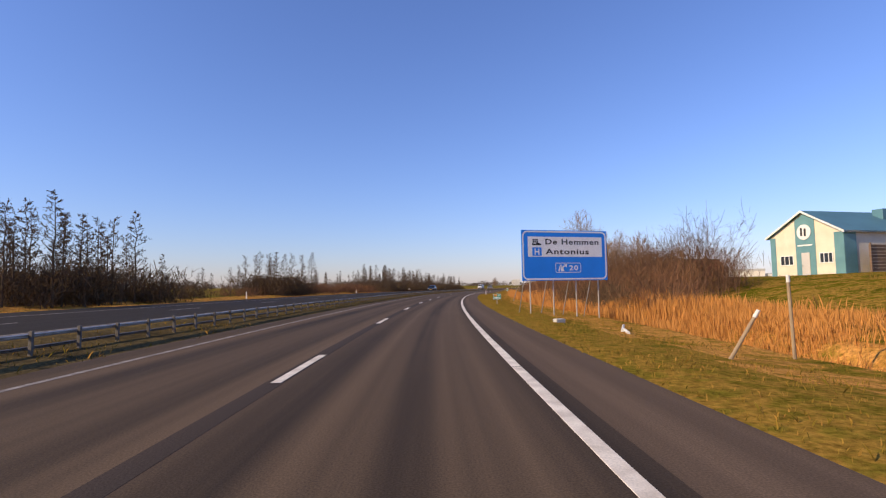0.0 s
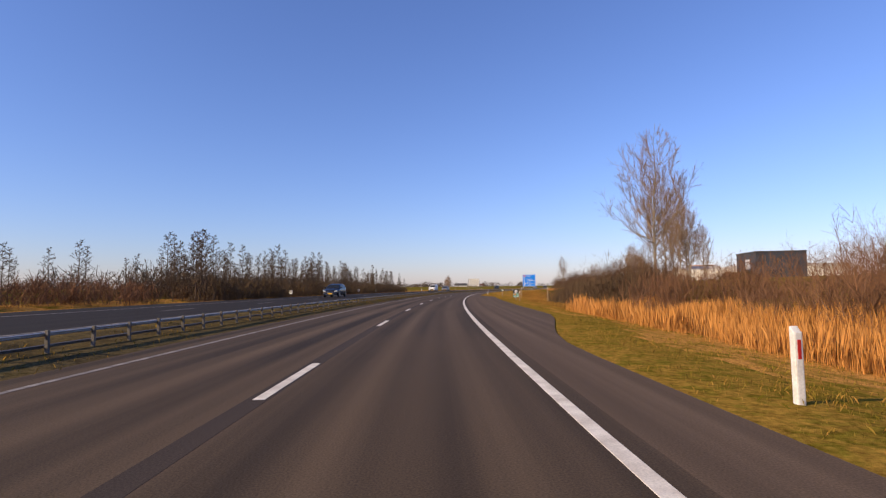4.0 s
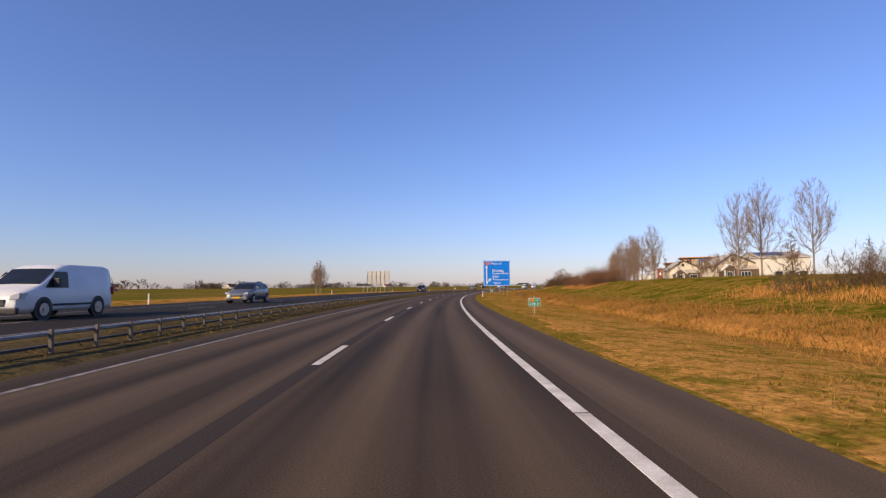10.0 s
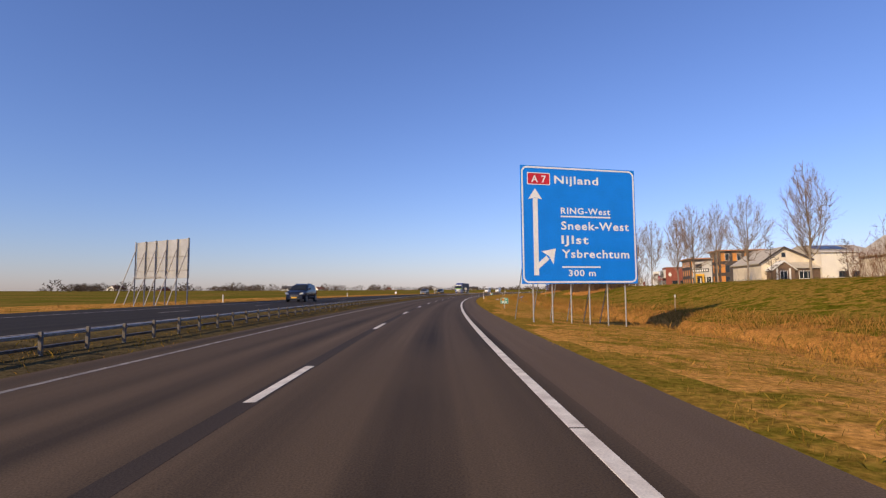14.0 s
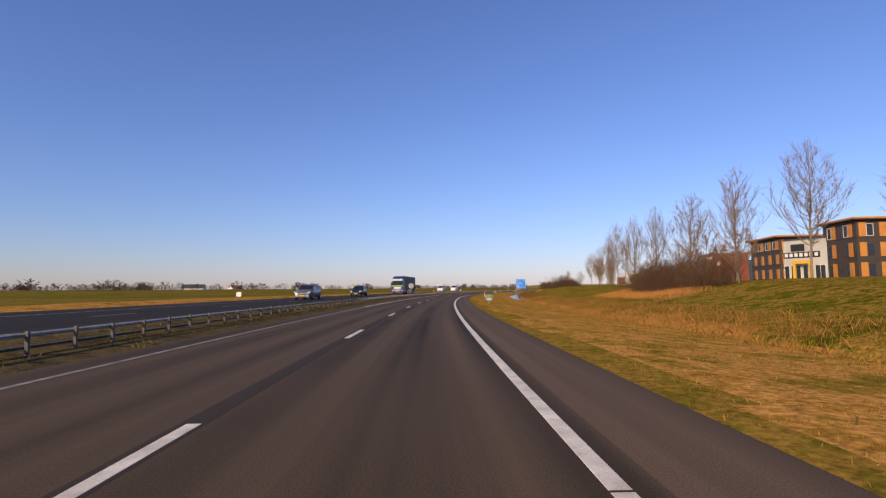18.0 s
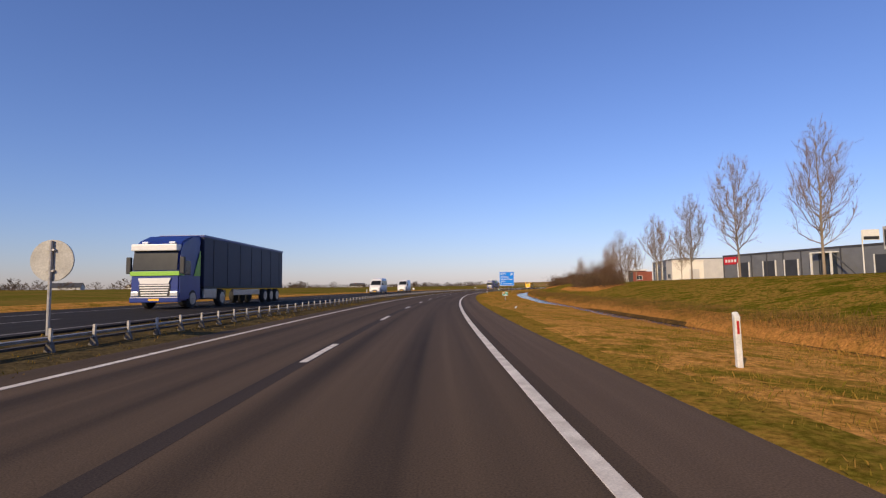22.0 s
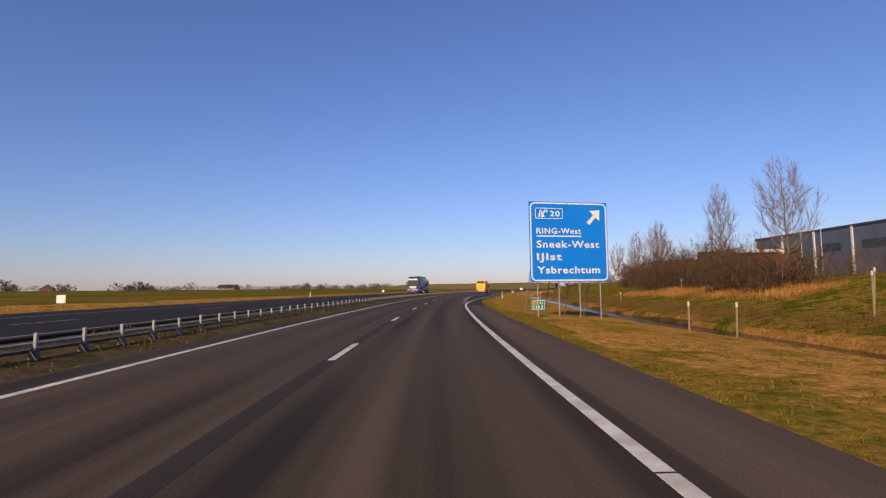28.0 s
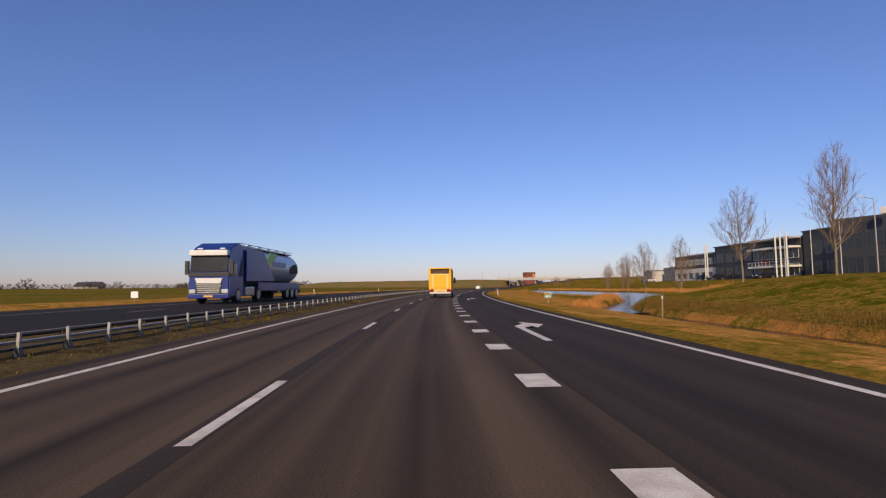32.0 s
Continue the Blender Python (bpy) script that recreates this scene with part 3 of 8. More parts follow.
def board(name, label, left, right, z0, z1, posts, foot=-0.3):
    """An upright sign board between two plan points, on posts with back braces. Gives the thing, its width and height."""
    a, b = at(*left), at(*right)
    w, h = (b - a).length, z1 - z0
    ang = math.degrees(math.atan2(b.y - a.y, b.x - a.x))
    t = thing(name, label, "road sign", pose(a.x, a.y, 0, 0, 0, ang))
    part("panel", box(0, w, 0, 0.05, z0, z1, 0.01), M["sign_blue"], t)
    part("back_rail", box(0.1, w - 0.1, 0.05, 0.11, z0 + h * 0.22, z0 + h * 0.22 + 0.08), M["steel_dull"], t)
    part("back_rail", box(0.1, w - 0.1, 0.05, 0.11, z0 + h * 0.78, z0 + h * 0.78 + 0.08), M["steel_dull"], t)
    for i in range(posts):
        x = w * (0.10 + 0.80 * i / (posts - 1))
        part("post", rod((x, 0.16, foot - 0.3), (x, 0.16, z1 - 0.1), 0.032, sides=10), M["steel"], t, smooth=False)
        part("brace", rod((x, 0.20, z0 + h * 0.7), (x, 0.2 + 0.42 * (z0 + h * 0.7 - foot), foot - 0.25), 0.024, sides=8), M["steel_dull"], t)
    part("border", ring(0.04, w - 0.04, z0 + 0.04, z1 - 0.04, 0.28, 0.075, -0.004), M["sign_white"], t, "white rounded border line")
    return t, w, h


def exit_mark(t, x0, z0, w, h):
    """The exit pictogram: a boxed road with a branching arrow, and the exit's number."""
    part("exit_box", ring(x0, x0 + w, z0, z0 + h, h * 0.16, h * 0.06, -0.005), M["sign_white"], t)
    bm = flat([(x0 + w * 0.10, z0 + h * 0.14), (x0 + w * 0.16, z0 + h * 0.14), (x0 + w * 0.215, z0 + h * 0.82), (x0 + w * 0.18, z0 + h * 0.82)], -0.005)
    flat([(x0 + w * 0.20, z0 + h * 0.14), (x0 + w * 0.35, z0 + h * 0.14), (x0 + w * 0.30, z0 + h * 0.48), (x0 + w * 0.37, z0 + h * 0.66), (x0 + w * 0.33, z0 + h * 0.74), (x0 + w * 0.24, z0 + h * 0.55), (x0 + w * 0.24, z0 + h * 0.82), (x0 + w * 0.225, z0 + h * 0.82)], -0.005, bm)
    flat([(x0 + w * 0.32, z0 + h * 0.84), (x0 + w * 0.45, z0 + h * 0.84), (x0 + w * 0.43, z0 + h * 0.52)], -0.005, bm)
    part("exit_symbol", bm, M["sign_white"], t)
    write("20", x0 + w * 0.53, z0 + h * 0.24, h * 0.5, w * 0.36, -0.005, M["sign_white"], t)


def info_sign():
    t, w, h = board("info_sign", "blue motorway sign with white services panel on four posts", (26.05, 2.80), (27.45, 7.44), 1.55, 4.10, 4)
    top = 4.10
    part("name_panel", flat([(w * 0.07, top - h * 0.53), (w * 0.94, top - h * 0.53), (w * 0.94, top - h * 0.13), (w * 0.07, top - h * 0.13)], -0.004), M["sign_white"], t, "white panel with two lines of black words")
    write("De Hemmen", w * 0.27, top - h * 0.28, h * 0.105, w * 0.63, -0.008, M["ink"], t)
    write("Antonius", w * 0.27, top - h * 0.475, h * 0.105, w * 0.51, -0.008, M["ink"], t)
    bm = flat([(w * 0.12, top - h * 0.51), (w * 0.225, top - h * 0.51), (w * 0.225, top - h * 0.345), (w * 0.12, top - h * 0.345)], -0.007)
    part("pictogram", bm, M["sign_blue"], t, "blue square with a white H")
    write("H", w * 0.145, top - h * 0.485, h * 0.115, w * 0.055, -0.010, M["sign_white"], t, bold=0.03)
    bm = bmesh.new()
    for i in range(3):
        for j in range(2):
            flat([(w * (0.125 + 0.022 * i), top - h * (0.21 + 0.04 * j)), (w * (0.142 + 0.022 * i), top - h * (0.21 + 0.04 * j)), (w * (0.142 + 0.022 * i), top - h * (0.18 + 0.04 * j)), (w * (0.125 + 0.022 * i), top - h * (0.18 + 0.04 * j))], -0.008, bm)
    flat([(w * 0.12, top - h * 0.30), (w * 0.22, top - h * 0.30), (w * 0.22, top - h * 0.27), (w * 0.18, top - h * 0.25), (w * 0.15, top - h * 0.275), (w * 0.12, top - h * 0.26)], -0.008, bm)
    part("pictogram", bm, M["ink"], t, "black business-park pictogram")
    exit_mark(t, w * 0.38, top - h * 0.845, w * 0.30, h * 0.195)


def arrow_up(w, top, h):
    bm = flat([(w * 0.100, top - h * 0.93), (w * 0.140, top - h * 0.93), (w * 0.140, top - h * 0.875), (w * 0.228, top - h * 0.795), (w * 0.205, top - h * 0.762), (w * 0.140, top - h * 0.82), (w * 0.140, top - h * 0.28), (w * 0.100, top - h * 0.28)], -0.004)
    flat([(w * 0.060, top - h * 0.29), (w * 0.120, top - h * 0.275), (w * 0.180, top - h * 0.29), (w * 0.120, top - h * 0.195)], -0.0045, bm)
    flat([(w * 0.165, top - h * 0.728), (w * 0.285, top - h * 0.703), (w * 0.262, top - h * 0.835), (w * 0.225, top - h * 0.768)], -0.0045, bm)
    return bm


def direction_sign():
    t, w, h = board("direction_sign", "large blue direction sign with white arrows and place names", (323.8, 2.30), (325.2, 7.80), 1.57, 6.82, 6)
    top = 6.82
    part("route_box", flat(rounded(w * 0.055, w * 0.25, top - h * 0.165, top - h * 0.06, 0.05), -0.003), M["sign_white"], t)
    part("route_box", flat(rounded(w * 0.062, w * 0.243, top - h * 0.158, top - h * 0.067, 0.04), -0.006), M["sign_red"], t, "red route number box")
    write("A 7", w * 0.09, top - h * 0.142, h * 0.058, w * 0.125, -0.009, M["sign_white"], t)
    write("Nijland", w * 0.285, top - h * 0.145, h * 0.066, w * 0.385, -0.004, M["sign_white"], t)
    part("arrow", arrow_up(w, top, h), M["sign_white"], t)
    write("RING-West", w * 0.335, top - h * 0.405, h * 0.053, w * 0.435, -0.004, M["sign_white"], t)
    part("underline", box(w * 0.335, w * 0.77, -0.004, 0.0, top - h * 0.435, top - h * 0.422), M["sign_white"], t)
    write("Sneek-West", w * 0.335, top - h * 0.54, h * 0.068, w * 0.60, -0.004, M["sign_white"], t)
    write("IJlst", w * 0.335, top - h * 0.66, h * 0.068, w * 0.235, -0.004, M["sign_white"], t)
    write("Ysbrechtum", w * 0.335, top - h * 0.78, h * 0.068, w * 0.595, -0.004, M["sign_white"], t)
    part("underline", box(w * 0.335, w * 0.67, -0.004, 0.0, top - h * 0.865, top - h * 0.853), M["sign_white"], t)
    write("300 m", w * 0.39, top - h * 0.935, h * 0.052, w * 0.235, -0.004, M["sign_white"], t)


def exit_sign():
    t, w, h = board("exit_sign", "blue exit sign with white arrow and place names in sunlight", (636.2, 3.02), (637.2, 7.28), 1.58, 5.72, 4)
    top = 5.72
    exit_mark(t, w * 0.075, top - h * 0.215, w * 0.35, h * 0.135)
    bm = flat([(w * 0.73, top - h * 0.255), (w * 0.765, top - h * 0.285), (w * 0.875, top - h * 0.165), (w * 0.84, top - h * 0.135)], -0.004)
    flat([(w * 0.765, top - h * 0.105), (w * 0.905, top - h * 0.095), (w * 0.895, top - h * 0.235)], -0.0045, bm)
    part("arrow", bm, M["sign_white"], t)
    write("RING-West", w * 0.085, top - h * 0.40, h * 0.070, w * 0.57, -0.004, M["sign_white"], t)
    part("underline", box(w * 0.085, w * 0.655, -0.004, 0.0, top - h * 0.44, top - h * 0.424), M["sign_white"], t)
    write("Sneek-West", w * 0.085, top - h * 0.575, h * 0.086, w * 0.80, -0.004, M["sign_white"], t)
    write("IJlst", w * 0.085, top - h * 0.73, h * 0.086, w * 0.315, -0.004, M["sign_white"], t)
    write("Ysbrechtum", w * 0.085, top - h * 0.895, h * 0.086, w * 0.80, -0.004, M["sign_white"], t)


info_sign()
direction_sign()
exit_sign()


def sign_back(s0, n0, s1, n1, z0, z1, panels, label):
    """The back of a large sign for the oncoming traffic: sheets on posts, with diagonal braces."""
    a, b = at(s0, n0), at(s1, n1)
    w = (b - a).length
    t = thing("large_sign", label, "road sign", pose(a.x, a.y, 0, 0, 0, math.degrees(math.atan2(b.y - a.y, b.x - a.x))))
    for i in range(panels):
        part("sheet", box(w * i / panels + 0.015, w * (i + 1) / panels - 0.015, 0.14, 0.18, z0, z1, 0.008), M["alu"], t)
    part("rail", box(-0.3, w * 0.5, 0.06, 0.10, z0 + 0.12, z0 + 0.20), M["steel"], t)
    part("rail", box(0, w, 0.08, 0.14, z0 + (z1 - z0) * 0.55, z0 + (z1 - z0) * 0.55 + 0.07), M["steel"], t)
    part("rail", box(0, w, 0.08, 0.14, z0 + (z1 - z0) * 0.2, z0 + (z1 - z0) * 0.2 + 0.07), M["steel"], t)
    for i in range(panels + 1):
        x = w * i / panels
        part("post", rod((x, 0.05, -0.2), (x, 0.05, z1 + 0.03), 0.055, sides=8), M["steel_dull"], t)
        part("brace", rod((x, 0.0, z0 + (z1 - z0) * 0.75), (x - 0.35, -1.6, -0.1), 0.04, sides=8), M["steel"], t)


sign_back(346.3, -28.7, 343.0, -22.2, 2.5, 5.75, 5, "bare metal back of a large sign, braced with struts")
sign_back(28.0, -29.5, 27.0, -25.6, 2.3, 5.3, 3, "weathered brownish back of a sign beside the far carriageway")


# ---- marker posts ----
M["plastic_white"] = surface("weathered_white_plastic", (0.74, 0.72, 0.67), (0.60, 0.57, 0.51), 5.0, 0.55, bump=0.03)
M["wood_post"] = surface("weathered_post_wood", (0.34, 0.25, 0.15), (0.24, 0.17, 0.10), 6.0, 0.85, bump=0.3, grain=50, stretch=(1, 1, 0.2))
M["reflector_red"] = surface("red_reflector", (0.5, 0.03, 0.02), (0.4, 0.02, 0.02), 8.0, 0.3, bump=0.0)


def delineator():
    t = thing("delineator", "white plastic roadside marker post with a reflector", "marker post", group="marker posts along the verge")
    bm = box(-0.05, 0.05, -0.045, 0.045, -0.3, 0.86, 0.018)
    for v in bm.verts:
        if v.co.z > 0.8 and v.co.y > 0:
            v.co.z += 0.06
    part("post_body", bm, M["plastic_white"], t)
    part("reflector", box(-0.02, 0.02, -0.05, -0.043, 0.55, 0.77, 0.002), M["reflector_red"], t, "red reflector strip")
    return t


_d = delineator()
_spots = [(91, 2.7), (191, 2.5), (289, 2.6), (389, 2.7), (486.8, 3.95), (587, 2.7), (683.3, 4.85), (780, 6.0)]
_d.matrix_basis = stand(*_spots[0], -0.12, 3)
for q in _spots[1:]:
    copy_thing(_d, stand(*q, -0.12, random.uniform(-6, 6)) @ pose(0, 0, 0, random.uniform(-3, 3), random.uniform(-4, 4)))
for s in (57, 104.5, 204.5, 254, 305, 353, 401.5, 499.5, 591.5, 687.5, 784, 832):
    copy_thing(_d, stand(s, -23.9, 0.2, 180 + random.uniform(-6, 6)) @ pose(0, 0, 0, random.uniform(-3, 3), 0))


def wood_marker(h, head=True):
    t = thing("wooden_post", "slim weathered wooden marker post with a pale top", "post", group="wooden posts along the ditch")
    bm = rod((0, 0, -0.4), (0.01, 0, h), 0.042, 0.035, 8)
    bmesh.ops.bevel(bm, geom=[e for e in bm.edges if e.calc_length() < 0.06 and abs(e.verts[0].co.z - h) < 0.01], offset=0.008, segments=1, affect="EDGES")
    part("shaft", bm, M["wood_post"], t)
    if head:
        part("cap", rod((0.01, 0, h - 0.16), (0.011, 0, h + 0.012), 0.041, 0.039, 8), M["plastic_white"], t, "white-painted top")
    return t


_w = wood_marker(1.15)
_w.matrix_basis = stand(140, 5.75, -0.3)
_w2 = wood_marker(1.75)
_w2.matrix_basis = stand(142.5, 9.0, -0.5)
for s, n, z in ((162, 5.0, -0.2), (210, 5.9, -0.3), (393, 5.9, -0.3), (675, 9.1, -0.45), (726.5, 10.6, -0.5), (656, 13.6, -0.35), (187, 5.4, -0.25), (629.3, 7.8, -0.45), (628.8, 9.3, -0.5)):
    copy_thing(_w, stand(s, n, z) @ pose(0, 0, 0, random.uniform(-3, 3), random.uniform(-3, 3)))
for s, n, z in ((165.8, 8.0, -0.45), (191, 9.0, -0.55), (629, 14.5, 0.0), (631.5, 16.5, 0.2), (334, 13.1, -0.8), (461, 7.9, -0.45), (398, 13.8, -0.2), (655, 18.4, 0.1), (708, 16.2, -0.3), (776, 12.0, -0.9), (12, 6.9, -0.3), (690, 22.0, 0.3)):
    copy_thing(_w2, stand(s, n, z) @ pose(0, 0, 0, random.uniform(-3, 3), random.uniform(-4, 4)))
copy_thing(_w, stand(10.5, 4.6, -0.25) @ pose(0, 0, 0, 0, 32))


def distance_marker(s, n, text, speed=False, z=-0.15, turn=2):
    """The small green marker that stands every hundred metres."""
    t = thing("distance_marker", "small green distance marker with amber route box on a thin post", "road sign", stand(s, n, z, turn), "distance markers every hundred metres")
    part("post", rod((0, 0.03, -0.4), (0, 0.03, 0.95), 0.03, sides=8), M["steel"], t)
    part("plate", box(-0.31, 0.31, -0.012, 0.012, 0.42, 0.86, 0.006), M["sign_green"], t)
    part("route_box", box(-0.24, 0.0, -0.018, -0.012, 0.66, 0.82, 0.003), M["sign_yellow"], t)
    part("frame", ring(-0.30, 0.30, 0.43, 0.85, 0.04, 0.015, -0.016), M["sign_white"], t)
    write("A7", -0.20, 0.69, 0.10, 0.16, -0.020, M["ink"], t)
    write("Li", 0.08, 0.69, 0.11, 0.12, -0.017, M["sign_white"], t)
    if text:
        write(text, -0.22, 0.475, 0.14, 0.44, -0.017, M["sign_white"], t)
    else:
        bm = bmesh.new()
        for i in range(4):
            box(-0.20 + 0.11 * i, -0.13 + 0.11 * i, -0.016, -0.012, 0.48, 0.61, bm=bm)
        part("number_bars", bm, M["sign_white"], t)
    if speed:
        part("speed_plate", box(-0.31, 0.31, -0.012, 0.012, 0.87, 1.27, 0.006), M["ink"], t, "black plate above with a white disc")
        bm = bmesh.new()
        bmesh.ops.create_circle(bm, cap_ends=True, segments=28, radius=0.155, matrix=pose(0, -0.016, 1.07, 90))
        part("speed_disc", bm, M["sign_white"], t)
        write("80", -0.085, 1.02, 0.105, 0.17, -0.019, M["ink"], t)
    return t


distance_marker(42, 2.8, "")
distance_marker(143.8, 5.7, "120.0", True, z=-0.25)
distance_marker(241.5, 3.5, "119.9")
distance_marker(343, 3.4, "")
distance_marker(437, 3.1, "")
distance_marker(537.5, 4.9, "119.6", turn=-8)
distance_marker(634, 3.0, "119.5")
distance_marker(742, 7.6, "")


def far_marker(s):
    t = thing("marker_board", "small pale marker board seen from behind, on a post", "road sign", stand(s, -24.6, 0.1, 180), "marker boards beside the far carriageway")
    part("post", rod((0, 0, -0.3), (0, 0, 1.0), 0.03, sides=8), M["wood_post"], t)
    part("plate", box(-0.28, 0.28, 0.02, 0.05, 0.62, 1.12, 0.006), M["sign_white"], t)


for s in (157, 193, 448, 545, 641, 739):
    far_marker(s)


def round_sign_back():
    """A round traffic sign that faces the far carriageway, on one pole."""
    t = thing("round_road_sign", "round pale metal sign back on a thin grey pole", "road sign", group="round signs of the far carriageway")
    disc = part("disc", rod((0, 0, 1.75), (0, 0.03, 1.75), 0.5, 0.5, 28), M["sign_back"], t)
    part("rim", rod((0, -0.012, 1.75), (0, 0.0, 1.75), 0.5, 0.485, 28), M["sign_white"], disc)
    part("pole", rod((0, 0.075, -0.5), (0, 0.075, 2.22), 0.042, sides=10), M["steel"], t)
    for z in (1.5, 2.0):
        part("clamp", box(-0.09, 0.09, 0.03, 0.10, z - 0.025, z + 0.025, 0.006), M["steel"], disc)
    return t


M["sign_back"] = surface("weathered_sign_back", (0.46, 0.44, 0.39), (0.36, 0.34, 0.30), 3.0, 0.55, grain=25, bump=0.03)
_r = round_sign_back()
_r.matrix_basis = stand(493, -22.4, 0.3, 178)
copy_thing(_r, stand(490.5, -10.3, 0.3, 183))


# ---- plants ----
M["bark"] = surface("grey_poplar_bark", (0.30, 0.235, 0.165), (0.19, 0.15, 0.105), 3.0, 0.9, bump=0.4, grain=30, stretch=(1, 1, 0.25), random_tint=0.12)
M["twigs"] = islands("bare_twigs", [(0.25, 0.16, 0.10), (0.18, 0.115, 0.072), (0.32, 0.205, 0.125), (0.21, 0.145, 0.095)])
M["twigs_red"] = islands("reddish_shrub_twigs", [(0.20, 0.10, 0.055), (0.13, 0.07, 0.042), (0.26, 0.135, 0.07), (0.10, 0.06, 0.04)])
M["twigs_dark"] = islands("dark_alder_twigs", [(0.12, 0.085, 0.058), (0.085, 0.062, 0.044), (0.16, 0.11, 0.072)])
M["twigs_brush"] = islands("brown_brushwood_twigs", [(0.13, 0.085, 0.05), (0.085, 0.06, 0.038), (0.17, 0.11, 0.06)])
M["reed"] = islands("dry_reed", [(0.50, 0.225, 0.058), (0.58, 0.27, 0.08), (0.42, 0.185, 0.046), (0.54, 0.26, 0.08), (0.36, 0.155, 0.042)])
M["bank_reed"] = islands("brown_bank_reed", [(0.17, 0.095, 0.03), (0.12, 0.072, 0.023), (0.22, 0.125, 0.04), (0.09, 0.066, 0.018)])
M["tuft"] = islands("verge_grass_blades", [(0.14, 0.108, 0.014), (0.24, 0.148, 0.028), (0.11, 0.092, 0.011), (0.36, 0.190, 0.044), (0.18, 0.124, 0.018)])
M["dry_grass"] = islands("dry_ditch_grass", [(0.33, 0.172, 0.038), (0.28, 0.148, 0.032), (0.38, 0.195, 0.048), (0.22, 0.128, 0.026)])
M["hedge_twigs"] = islands("dark_hedge_foliage", [(0.060, 0.050, 0.014), (0.10, 0.062, 0.02), (0.045, 0.042, 0.012)])
M["ditch_straw"] = islands("rough_ditch_straw", [(0.30, 0.150, 0.036), (0.20, 0.105, 0.027), (0.40, 0.200, 0.050), (0.13, 0.080, 0.020), (0.16, 0.11, 0.02)])
M["twigs_brown"] = islands("dark_brown_shrub_twigs", [(0.13, 0.078, 0.046), (0.085, 0.054, 0.035), (0.18, 0.10, 0.055), (0.07, 0.046, 0.032)])
M["tuft_green"] = islands("green_bank_blades", [(0.075, 0.088, 0.010), (0.11, 0.108, 0.014), (0.19, 0.138, 0.028), (0.060, 0.068, 0.008)])


def tubes(segs, sides=3):
    """Vertices and quads for tapered bars: rows of (x0, y0, z0, x1, y1, z1, r0, r1)."""
    a = np.asarray(segs, float)
    p, q, r0, r1 = a[:, 0:3], a[:, 3:6], a[:, 6], a[:, 7]
    d = q - p
    d /= np.linalg.norm(d, axis=1, keepdims=True) + 1e-9
    side = np.cross(d, np.where(np.abs(d[:, 2:3]) > 0.9, [[1.0, 0, 0]], [[0, 0, 1.0]]))
    side /= np.linalg.norm(side, axis=1, keepdims=True) + 1e-9
    up = np.cross(side, d)
    ang = np.arange(sides) * 2 * np.pi / sides
    ring_ = np.cos(ang)[None, :, None] * side[:, None, :] + np.sin(ang)[None, :, None] * up[:, None, :]
    v = np.concatenate([p[:, None, :] + ring_ * r0[:, None, None], q[:, None, :] + ring_ * r1[:, None, None]], 1).reshape(-1, 3)
    base = np.arange(len(a))[:, None] * (2 * sides)
    f = []
    for i in range(sides):
        j = (i + 1) % sides
        f.append(np.stack([base[:, 0] + i, base[:, 0] + j, base[:, 0] + sides + j, base[:, 0] + sides + i], 1))
    return v, np.concatenate(f, 0)


def ribbons(segs, seed=4):
    """Fine twigs: one thin tapered strip for each row of tubes()."""
    a = np.asarray(segs, float)
    p, q = a[:, 0:3], a[:, 3:6]
    d = q - p
    d /= np.linalg.norm(d, axis=1, keepdims=True) + 1e-9
    side = np.cross(d, np.random.default_rng(seed).normal(0, 1, p.shape))
    side /= np.linalg.norm(side, axis=1, keepdims=True) + 1e-9
    r0, r1 = a[:, 6:7] * 1.2, a[:, 7:8] * 1.2
    v = np.stack([p - side * r0, p + side * r0, q + side * r1, q - side * r1], 1).reshape(-1, 3)
    return v, np.arange(len(a))[:, None] * 4 + np.array([[0, 1, 2, 3]])


def raw_mesh(name, v, f, mat, smooth=False):
    me = bpy.data.meshes.new(name)
    k = f.shape[1]
    me.vertices.add(len(v))
    me.vertices.foreach_set("co", np.asarray(v, "f").ravel())
    me.loops.add(f.size)
    me.loops.foreach_set("vertex_index", f.astype("i").ravel())
    me.polygons.add(len(f))
    me.polygons.foreach_set("loop_start", np.arange(0, f.size, k, dtype="i"))
    me.polygons.foreach_set("loop_total", np.full(len(f), k, "i"))
    me.materials.append(mat)
    me.update(calc_edges=True)
    return me


def unit(v):
    return v / (np.linalg.norm(v) + 1e-9)


